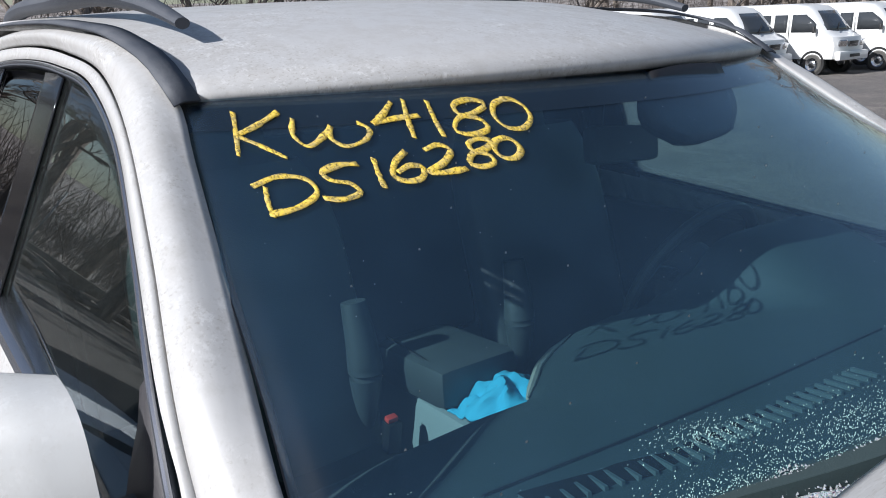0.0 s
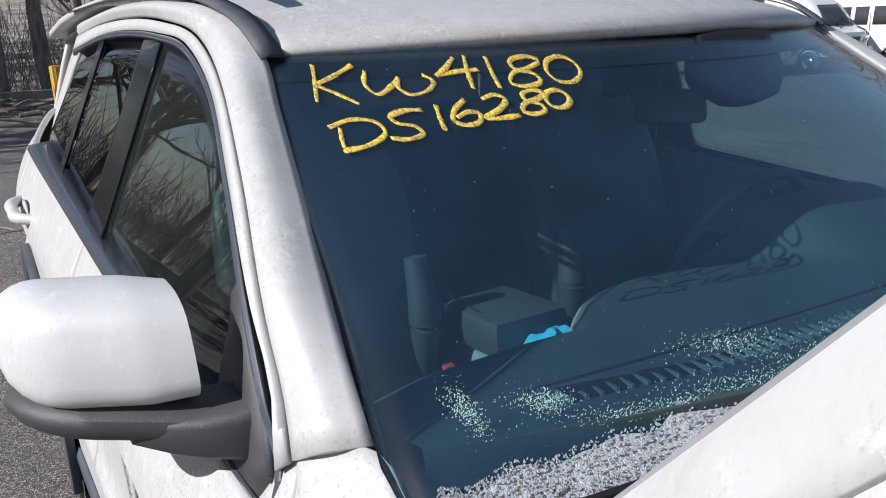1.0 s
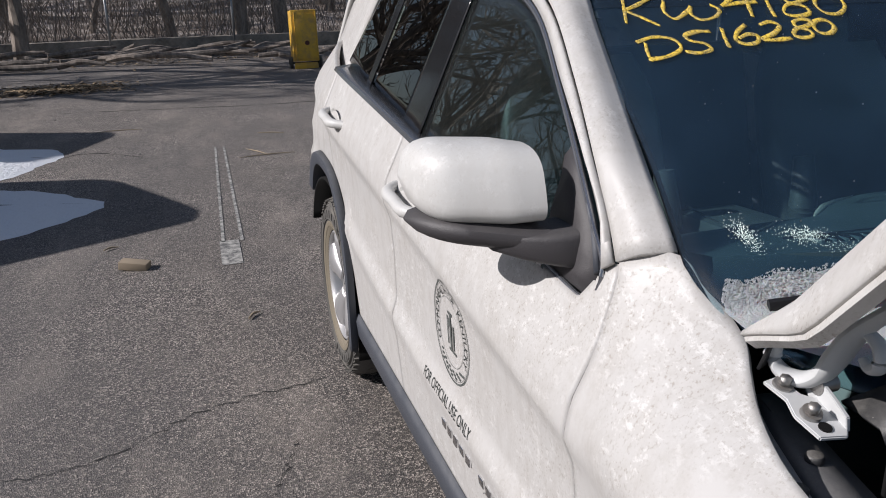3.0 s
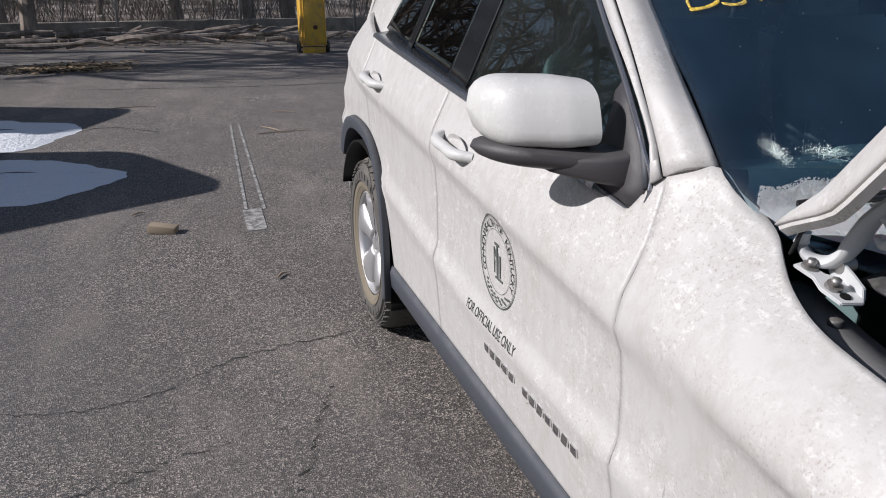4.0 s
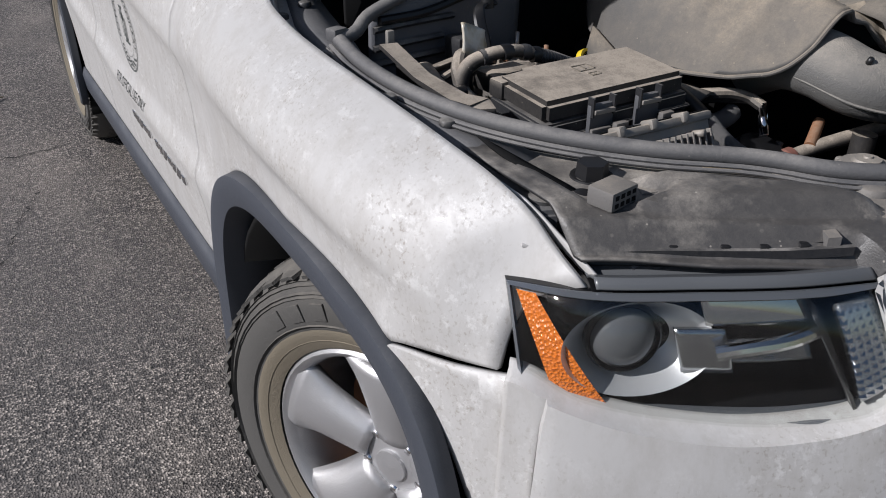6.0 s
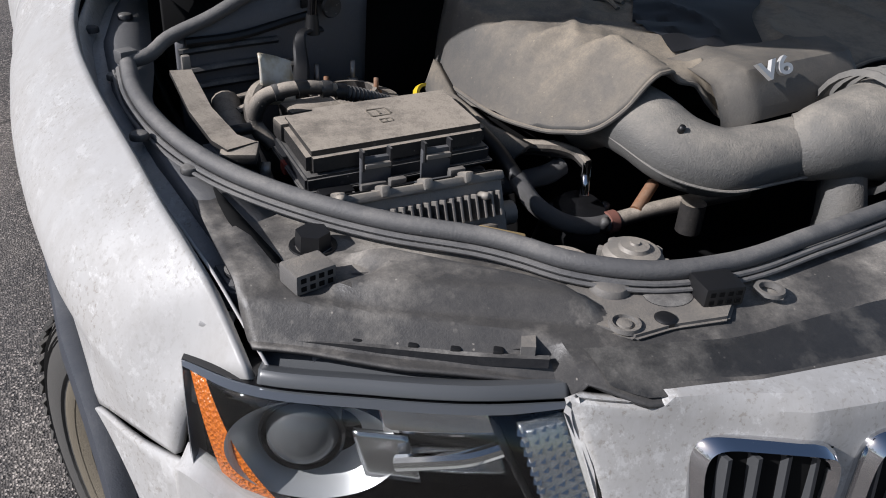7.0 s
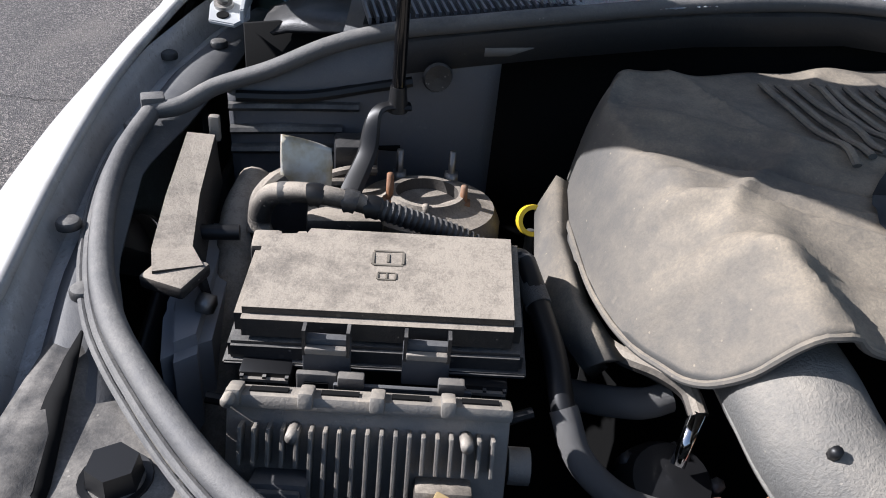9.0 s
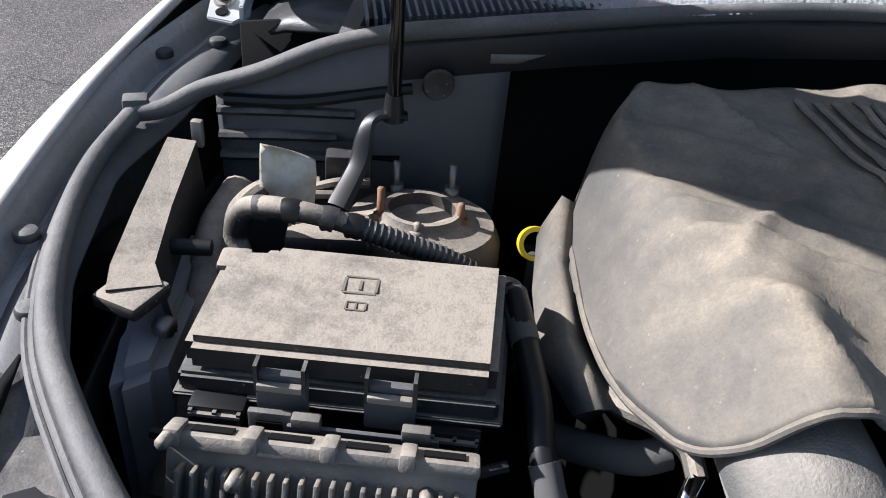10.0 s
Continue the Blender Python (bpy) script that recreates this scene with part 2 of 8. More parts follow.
def tube(points, r, seg=12, n=40, bm=None, flat=1.0, caps=True):
    """A pipe along a smooth curve; r may be a number or a list of radii along it."""
    c = cr(points, n)
    rr = np.interp(np.linspace(0, 1, n), np.linspace(0, 1, len(r)), r) if isinstance(r, (list, tuple)) else np.full(n, float(r))
    t = np.gradient(c, axis=0)
    side = np.cross(t, (0.02, 0.03, 1.0))
    side /= np.linalg.norm(side, axis=1)[:, None] + 1e-9
    up = np.cross(side, t)
    up /= np.linalg.norm(up, axis=1)[:, None] + 1e-9
    a = np.linspace(0, 2 * np.pi, seg, endpoint=False)
    P = c[:, None] + rr[:, None, None] * (np.cos(a)[None, :, None] * side[:, None] + flat * np.sin(a)[None, :, None] * up[:, None])
    bm = grid(P, bm, False, True)
    if caps:
        bm.verts.ensure_lookup_table()
        m = len(bm.verts) - n * seg
        bm.faces.new([bm.verts[m + k] for k in range(seg)])
        bm.faces.new([bm.verts[m + (n - 1) * seg + k] for k in reversed(range(seg))])
    return bm


def lathe(profile, seg=32, axis=None, bm=None):
    """Turns (radius, height) pairs about z; axis: a matrix that places it."""
    a = np.linspace(0, 2 * np.pi, seg, endpoint=False)
    P = np.array([[(r * math.cos(k), r * math.sin(k), h) for k in a] for r, h in profile])
    bm2 = grid(P, bm, False, True)
    if axis is not None:
        bmesh.ops.transform(bm2, matrix=axis, verts=bm2.verts)
    return bm2


def prism(outline, z0, z1, bevel=0.0, m=None):
    """An upright block over a plan outline."""
    bm = bmesh.new()
    vs = [bm.verts.new((x, y, z0)) for x, y in outline]
    f = bm.faces.new(vs)
    r = bmesh.ops.extrude_face_region(bm, geom=[f])
    top = [v for v in r["geom"] if isinstance(v, bmesh.types.BMVert)]
    for v in top:
        v.co.z = z1
    bmesh.ops.recalc_face_normals(bm, faces=bm.faces)
    if bevel:
        bmesh.ops.bevel(bm, geom=list(bm.edges), offset=bevel, segments=2, affect="EDGES")
    if m is not None:
        bmesh.ops.transform(bm, matrix=m, verts=bm.verts)
    return bm


def text_bm(words, size, depth=0.001, m=None, align="LEFT", bold=0.0):
    cu = bpy.data.curves.new("words", "FONT")
    cu.body, cu.size, cu.extrude, cu.align_x, cu.offset = words, size, depth, align, bold
    ob = bpy.data.objects.new("words", cu)
    me = ob.to_mesh()
    bm = bmesh.new()
    bm.from_mesh(me)
    ob.to_mesh_clear()
    bpy.data.objects.remove(ob)
    if m is not None:
        bmesh.ops.transform(bm, matrix=m, verts=bm.verts)
    return bm


def reflect(bm):
    bmesh.ops.transform(bm, matrix=Matrix.Diagonal((-1, 1, 1, 1)), verts=bm.verts)
    bmesh.ops.reverse_faces(bm, faces=bm.faces)
    return bm


# ---- the ground ----
ASPHALT = mat("worn_asphalt", (0.067, 0.067, 0.069), 0.85)
co = nd(ASPHALT, "ShaderNodeTexCoord")
grit = nd(ASPHALT, "ShaderNodeTexVoronoi", Scale=175.0)
wire(ASPHALT, co.outputs["Object"], grit.inputs["Vector"])
lum = nd(ASPHALT, "ShaderNodeSeparateColor")
wire(ASPHALT, grit.outputs["Color"], lum.inputs[0])
chip = math_node(ASPHALT, "POWER", lum.outputs[0], 3.4)
stone = mixc(ASPHALT, chip, (0.024, 0.022, 0.021), (0.76, 0.67, 0.59))
wornp = noise_fac(ASPHALT, 0.9, 8, 0.65, None, 0.45, 0.62)
dark = mixc(ASPHALT, math_node(ASPHALT, "ADD", math_node(ASPHALT, "MULTIPLY", wornp, 0.45), 0.5), (0.115, 0.103, 0.094), stone)
tarry = noise_fac(ASPHALT, 0.33, 7, 0.6, (1.0, 0.45, 1.0), 0.42, 0.66)
silt = noise_fac(ASPHALT, 1.9, 9, 0.72, (1.0, 0.35, 1.0), 0.50, 0.68)
c2 = mixc(ASPHALT, math_node(ASPHALT, "MULTIPLY", silt, 0.55), dark, (0.30, 0.26, 0.225))
spots = noise_fac(ASPHALT, 7.0, 6, 0.7, None, 0.56, 0.70)
c3 = mixc(ASPHALT, math_node(ASPHALT, "MULTIPLY", spots, 0.5), c2, (0.045, 0.042, 0.042))
wire(ASPHALT, mixc(ASPHALT, math_node(ASPHALT, "MULTIPLY", tarry, 0.45), c3, (0.105, 0.102, 0.105)), bsdf(ASPHALT).inputs["Base Color"])
bump(ASPHALT, grit.outputs["Distance"], 0.7, 0.006)


def flat_sheet(x0, x1, y0, y1, z=0.0, nx=2, ny=2, fn=None):
    xs, ys = np.linspace(x0, x1, nx), np.linspace(y0, y1, ny)
    return grid([[(x, y, (z if fn is None else fn(x, y))) for x in xs] for y in ys])


tagged(part("ground", flat_sheet(-400, 400, -400, 400), ASPHALT, smooth=False), "cracked grey asphalt of a parking lot", "ground", kind="structure")

# ---- the vehicle ----
suv = thing("suv", "white dusty four-door suv with its hood open", "suv")


def ease(t):
    t = min(1.0, max(0.0, t))
    return t * t * (3 - 2 * t)


def s_crease(y):
    return 0.662 + max(0.0, y - 1.5) * 0.10


def s_shoulder(y):
    return 0.940 + 0.082 * (y - 0.7)


def s_belt(y):
    return 1.19 + 0.085 * (y - 1.6)


def side_x(y, z):
    """Half the body's width at a place along it and a height."""
    c, s, b = s_crease(y), s_shoulder(y), s_belt(y)
    zz = (0.25, 0.44, c - 0.07, c - 0.01, c, c + 0.05, (c + 0.05 + s) / 2, s - 0.05, s - 0.006, s, s + 0.06, b - 0.02, b)
    xx = (0.885, 0.922, 0.938, 0.949, 0.949, 0.932, 0.934, 0.941, 0.957, 0.960, 0.948, 0.902, 0.893)
    x = float(np.interp(z, zz, xx))
    if z > b:
        x -= 0.45 * (z - b)
    if y > 2.5:
        x -= 0.05 * ((y - 2.5) / 1.1) ** 2
    if y > 2.8 and z > 1.0:
        x -= 0.45 * (y - 2.8) * (z - 1.0)
    if y > 3.45:
        x -= 0.35 * ((y - 3.45) / 0.4) ** 2
    return x


def arch(y, yc, half, z0, top, n=3.2):
    d = abs((y - yc) / (half if y > yc or yc > 1 else half - 0.03))
    return z0 + (top - z0) * max(0.0, 1 - d**n) ** (1 / n) if d < 1 else 0.0


def front_arch(y):
    return arch(y, 0.08, 0.460, 0.40, 0.832)


def rear_arch(y):
    return arch(y, 2.95, 0.50, 0.40, 0.935, 2.8)


def side_panel(y0, y1, lo, hi, nu=40, nv=40):
    rows = []
    for y in np.linspace(y0, y1, nu):
        a, b = lo(y), hi(y)
        rows.append([(-side_x(y, z), y, z) for z in np.linspace(a, b, nv)])
    return np.array(rows)


def sided(name, P, material, side, solid=0.012, flip=False, label="", parent=None):
    """A panel of the passenger's side (-1) or its mirror image (1)."""
    P = np.array(P)
    if side > 0:
        P = P * np.array([-1, 1, 1])
    return part(name, grid(P, None, flip != (side > 0)), material, parent or suv, label, solid=-solid)


FEND_TOP = [(-0.858, 0.740, 1.199), (-0.834, 0.705, 1.219), (-0.807, 0.670, 1.227), (-0.809, 0.609, 1.197), (-0.793, 0.556, 1.175), (-0.798, 0.515, 1.158), (-0.822, 0.482, 1.142), (-0.850, 0.434, 1.120),
            (-0.869, 0.368, 1.097), (-0.885, 0.228, 1.074), (-0.880, 0.124, 1.062), (-0.871, 0.0, 1.049), (-0.862, -0.10, 1.037), (-0.854, -0.193, 1.025), (-0.845, -0.26, 1.012),
            (-0.835, -0.32, 0.988), (-0.830, -0.345, 0.967), (-0.826, -0.397, 0.941)]
FEND_MID = [(-0.959, 0.708, 0.940), (-0.959, 0.55, 0.93), (-0.962, 0.3, 0.912), (-0.966, 0.08, 0.90), (-0.956, -0.15, 0.885), (-0.925, -0.27, 0.87), (-0.878, -0.345, 0.87)]


def by_y(curve, n, ys):
    c = cr(curve, 200)
    o = np.argsort(c[:, 1])
    return np.array([[np.interp(y, c[o, 1], c[o, k]) for k in (0, 2)] for y in ys])


def flank_x(y, z):
    """The smooth flank above the wheel arch, carried on from the door's skin."""
    y, z = max(-0.2, y), z - 1.0
    return (-0.9455 + 1.0944 * z + 8.1072 * z**2 - 3.9437 * z**3 + y * (-0.1804 - 1.977 * z - 3.9051 * z**2 - 4.0528 * z**3)
            + y**2 * (0.3664 + 1.347 * z - 6.0247 * z**2) + y**3 * (-0.1668 - 0.0982 * z))


def fender(side):
    s = np.r_[np.linspace(0, 0.15, 12)[:-1], np.linspace(0.15, 0.25, 16)[:-1], np.linspace(0.25, 1, 46)]
    ends = []
    for curve, follow in ((FEND_MID, 0.7), (FEND_TOP, 0.55)):
        ys = curve[0][1] + s * (curve[-1][1] - curve[0][1])
        xz = by_y(curve, 200, ys)
        ends.append([(x + (flank_x(y, z) - x) * follow * ease((y + 0.15) / 0.3), y, z) for (x, z), y in zip(xz, ys)])
    P = []
    for mid, top in zip(*ends):
        y = mid[1]
        z = max(0.44, front_arch(y)) if y > -0.19 else np.interp(y, (-0.38, -0.30, -0.215, -0.19), (0.836, 0.818, 0.803, 0.795))
        x = np.interp(y, (-0.369, -0.2, 0.1, 0.5, 0.708), (0.882, 0.950, 0.962, 0.945, 0.93)) - (0.012 if z < 0.5 else 0)
        col = [(-x, y, z)]
        d0, d1 = mid[0] - flank_x(mid[1], mid[2]), top[0] - flank_x(top[1], top[2])
        for t in np.linspace(0, 1, 8):
            yy = mid[1] + (top[1] - mid[1]) * max(0.0, (t - 0.45) / 0.55) ** 1.5
            zz = mid[2] + (top[2] - mid[2]) * t
            bulge = flank_x(yy, zz) + d0 + (d1 - d0) * t - (mid[0] + (top[0] - mid[0]) * t)
            col.append((mid[0] + (top[0] - mid[0]) * t + bulge * float(np.interp(yy, (-0.36, -0.18, 0.02), (0.55, 0.80, 1.0))), yy, zz))
        P.append(cr(col, 34))
    P = np.array(P)
    for i in range(P.shape[0]):
        for j in range(P.shape[1]):
            x, y, z = P[i, j]
            k = max(ease((y - 0.42) / 0.26) * (1 - ease((z - 0.93) / 0.05)), ease((y - 0.60) / 0.10) * (1 - ease((z - 1.12) / 0.07)))
            P[i, j, 0] = x + (-side_x(y, z) - x) * k
    return sided("fender", P, WHITE, side, 0.01, True)


def outline_strip(name, inner, outer, material, side, n=60, lift=0.0, label="", parent=None, solid=0.008):
    a, b = cr(inner, n), cr(outer, n)
    P = np.stack([a, (a + b) / 2 + np.array([-lift, 0, 0]), b], 1)
    return sided(name, P, material, side, solid, False, label, parent)


def gx(z):
    """Half-width of the side glass at a height."""
    return 0.880 - 0.43 * (z - 1.19)


def glassy(yz, off=0.0):
    return [(-(gx(z) + off), y, z) for y, z in yz]


SEAM = [(-0.858, 0.742, 1.199), (-0.842, 0.798, 1.25), (-0.836, 0.842, 1.30), (-0.787, 1.035, 1.437), (-0.744, 1.225, 1.55), (-0.706, 1.45, 1.612), (-0.684, 1.77, 1.645), (-0.682, 2.43, 1.650), (-0.690, 2.85, 1.62)]
TRIM_OUT = [(-0.868, 0.770, 1.175), (-0.859, 0.800, 1.23), (-0.844, 0.878, 1.305), (-0.790, 1.082, 1.425), (-0.746, 1.263, 1.525), (-0.714, 1.49, 1.59), (-0.692, 1.80, 1.615), (-0.695, 2.40, 1.615), (-0.715, 2.80, 1.575)]
WS_EDGE = [(-0.804, 0.674, 1.229), (-0.794, 0.735, 1.275), (-0.764, 0.855, 1.344), (-0.729, 0.998, 1.43), (-0.695, 1.147, 1.525), (-0.678, 1.217, 1.572),
           (-0.677, 1.29, 1.617), (-0.677, 1.44, 1.655), (-0.677, 1.75, 1.682), (-0.677, 2.2, 1.69), (-0.677, 2.8, 1.665)]


def moved(curve, dx, dy=0.0, dz=0.0):
    return [(x + dx, y + dy, z + dz) for x, y, z in curve]


def upper_side(side):
    # pillar and roof rail in body colour
    a, b = cr(WS_EDGE, 70), cr(moved(SEAM, -0.006), 70)
    mid = (a + b) / 2 + np.array([-0.012, -0.006, 0.008])
    P = np.array([cr([a[i], mid[i], b[i]], 9) for i in range(70)])
    sided("pillar_panel", P, WHITE, side, 0.012, True)
    # door frame between seam and trim
    outline_strip("door_frame", moved(SEAM, -0.003, 0.006, -0.006), moved(TRIM_OUT, -0.002, -0.004, 0.004), WHITE, side)
    # rear pillar behind the quarter glass
    rows = []
    for t, top in ((0.0, 1.655), (0.25, 1.65), (0.5, 1.63), (0.8, 1.57), (1.0, 1.50)):
        col = []
        y = 2.86 + 0.80 * t
        for z in np.linspace(s_belt(y) - 0.06, top, 10):
            yy = y - 0.55 * max(0.0, z - 1.32) * (1 - t)
            col.append((-(gx(z) + 0.004 - 0.125 * max(0, yy - 2.75)), yy, z))
        rows.append(col)
    sided("rear_pillar", rows, WHITE, side, 0.012)


def pane(name, yz, material, side, label="", off=0.0):
    """A side window on the tumblehome, with its four corners in order."""
    a = cr(glassy(yz[0], off), 16)
    b = cr(glassy(yz[1], off), 16)
    P = np.array([[a[i] + (b[i] - a[i]) * t for t in np.linspace(0, 1, 8)] for i in range(16)])
    return sided(name, P, material, side, 0.004, False, label)


def roof_z(x, y):
    d = y - (1.034 + 0.47 * x * x)
    z = float(np.interp(d, (0, 0.07, 0.22, 0.5, 0.9, 1.3, 1.7, 2.1, 2.45, 2.7), (1.586, 1.612, 1.645, 1.683, 1.702, 1.71, 1.70, 1.675, 1.635, 1.59)))
    return z - 0.014 * (abs(x) / 0.67) ** 2 + 0.012 * (1 - (x / 0.67) ** 2) * min(1, max(0, d) * 2)


def ws_y(x, z):
    k = max(0.0, 1 - abs(x) / 0.3)
    back = 0.09 * k * k * (3 - 2 * k) * min(1.0, max(0.0, (1.30 - z) / 0.12))
    foot = min(1.0, max(0.0, (1.50 - z) / 0.20))
    return 1.018 + 1.78 * (z - 1.463) + 0.47 * (x * x - 0.428) + back - 0.042 * foot * foot * (3 - 2 * foot) * min(1.0, max(0.0, (abs(x) - 0.45) / 0.30))


def ws_low(x):
    return float(np.interp(abs(x), (0, 0.2, 0.37, 0.5, 0.65, 0.8), (1.185, 1.178, 1.166, 1.152, 1.125, 1.10)))


for side in (-1, 1):
    fender(side)
    GAP = 0.003
    P = side_panel(0.708 + GAP, 1.83 - GAP, lambda y: 0.44, lambda y: s_belt(y) + float(np.interp(y, (0.70, 0.745, 0.80), (0.083, 0.070, 0.0))), 80, 48)
    back = 0.032 * np.clip((P[:, :, 2] - 1.07) / 0.13, 0, 1) ** 1.5 * np.clip(1 - (P[:, :, 1] - 0.708) / 0.25, 0, 1)
    P[:, :, 1] += back
    sided("front_door", P, WHITE, side, 0.02)
    sided("rear_door", side_panel(1.83 + GAP, 2.76, lambda y: max(0.44, rear_arch(y)), lambda y: s_belt(y), 44, 48), WHITE, side, 0.02)
    sided("quarter_panel", side_panel(2.764, 3.84, lambda y: max(0.50, rear_arch(y)), lambda y: s_belt(y), 50, 48), WHITE, side, 0.02)
    upper_side(side)
    # black strips down in the gaps between the panels, painted as their shade
    for y0, y1, z1 in ((0.708, 0.74, 1.125), (1.83, 1.83, 1.19), (2.762, 2.762, 1.26)):
        rows = []
        for z in np.linspace(0.45, z1, 40):
            y = y0 + (y1 - y0) * max(0.0, (z - 1.07) / 0.13) ** 1.5
            rows.append([(-(side_x(y, z) - 0.003), y + d, z) for d in (-0.004, 0.004)])
        if y0 < 2 or side < 0:
            sided("door_gap", rows, BLACK, side, 0.001, False, "black strip painted as the panel gap's shade")
    # sill cladding
    P = [[(-0.80, y, 0.30), (-0.90, y, 0.31), (-0.932, y, 0.36), (-0.938, y, 0.42), (-0.928, y, 0.448)] for y in np.linspace(0.50, 2.50, 30)]
    sided("sill_cladding", P, CLAD, side, 0.01, False, "grey textured plastic sill cladding")
    # arch flares
    for name, yc, half, z0, top, n, x in (("front_arch_flare", 0.08, 0.460, 0.40, 0.832, 3.2, 0.962), ("rear_arch_flare", 2.95, 0.50, 0.40, 0.935, 2.8, 0.948)):
        rows = []
        for k in np.linspace(-0.14 if yc < 1 else 0.55, math.pi + 0.10, 72):
            cs, sn = math.cos(k), math.sin(k)
            ring = []
            for grow, dx in ((0.005, -0.012), (0.0, 0.012), (-0.02, 0.016), (-0.05, 0.006), (-0.058, -0.03), (-0.05, -0.12)):
                ey = yc + (half + grow - (0.03 if yc < 1 and cs < 0 else 0)) * math.copysign(abs(cs) ** (2 / n), cs)
                ez = z0 + (top - z0 + grow) * math.copysign(abs(sn) ** (2 / n), sn)
                xx = x + dx - 0.10 * max(0, -0.1 - ey) if yc < 1 else x + dx - 0.03 * max(0, ey - 2.6)
                ring.append((-xx, ey, ez))
            rows.append(ring)
        sided(name, rows, CLAD, side, 0.004, False, "grey plastic wheel arch flare")
    # arch liners, near-black so that the wells' shade sits in the colour
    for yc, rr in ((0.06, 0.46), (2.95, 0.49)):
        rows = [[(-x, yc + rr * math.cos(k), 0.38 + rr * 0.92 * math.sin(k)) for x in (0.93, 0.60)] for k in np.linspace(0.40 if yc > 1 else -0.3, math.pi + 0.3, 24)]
        sided("wheel_arch_liner", rows, SHADE_BLACK, side, 0.01)

# roof
P = []
for k in np.linspace(0, 1, 44):
    row = []
    for x in np.linspace(-0.677, 0.677, 28):
        yf = ws_y(x, 1.585)
        y = yf + (3.72 - yf) * k
        row.append((x, y, roof_z(x, y)))
    P.append(row)
part("roof", grid(P, None, True), WHITE, suv, "white roof with a dry dirty film", solid=-0.02)

# windscreen
def ws_half(z):
    return float(np.interp(z, (1.09, 1.125, 1.15, 1.18, 1.21, 1.572, 1.59), (0.60, 0.735, 0.785, 0.806, 0.812, 0.682, 0.675)))


P = [[(x, ws_y(x, zz), zz) for x, zz in ((x, max(z, ws_low(x))) for x in np.linspace(-ws_half(z), ws_half(z), 40))] for z in np.linspace(1.09, 1.588, 40)]
ws = part("windscreen", grid(P), SCREEN, suv, "dirty windscreen with yellow crayon figures", solid=-0.005)

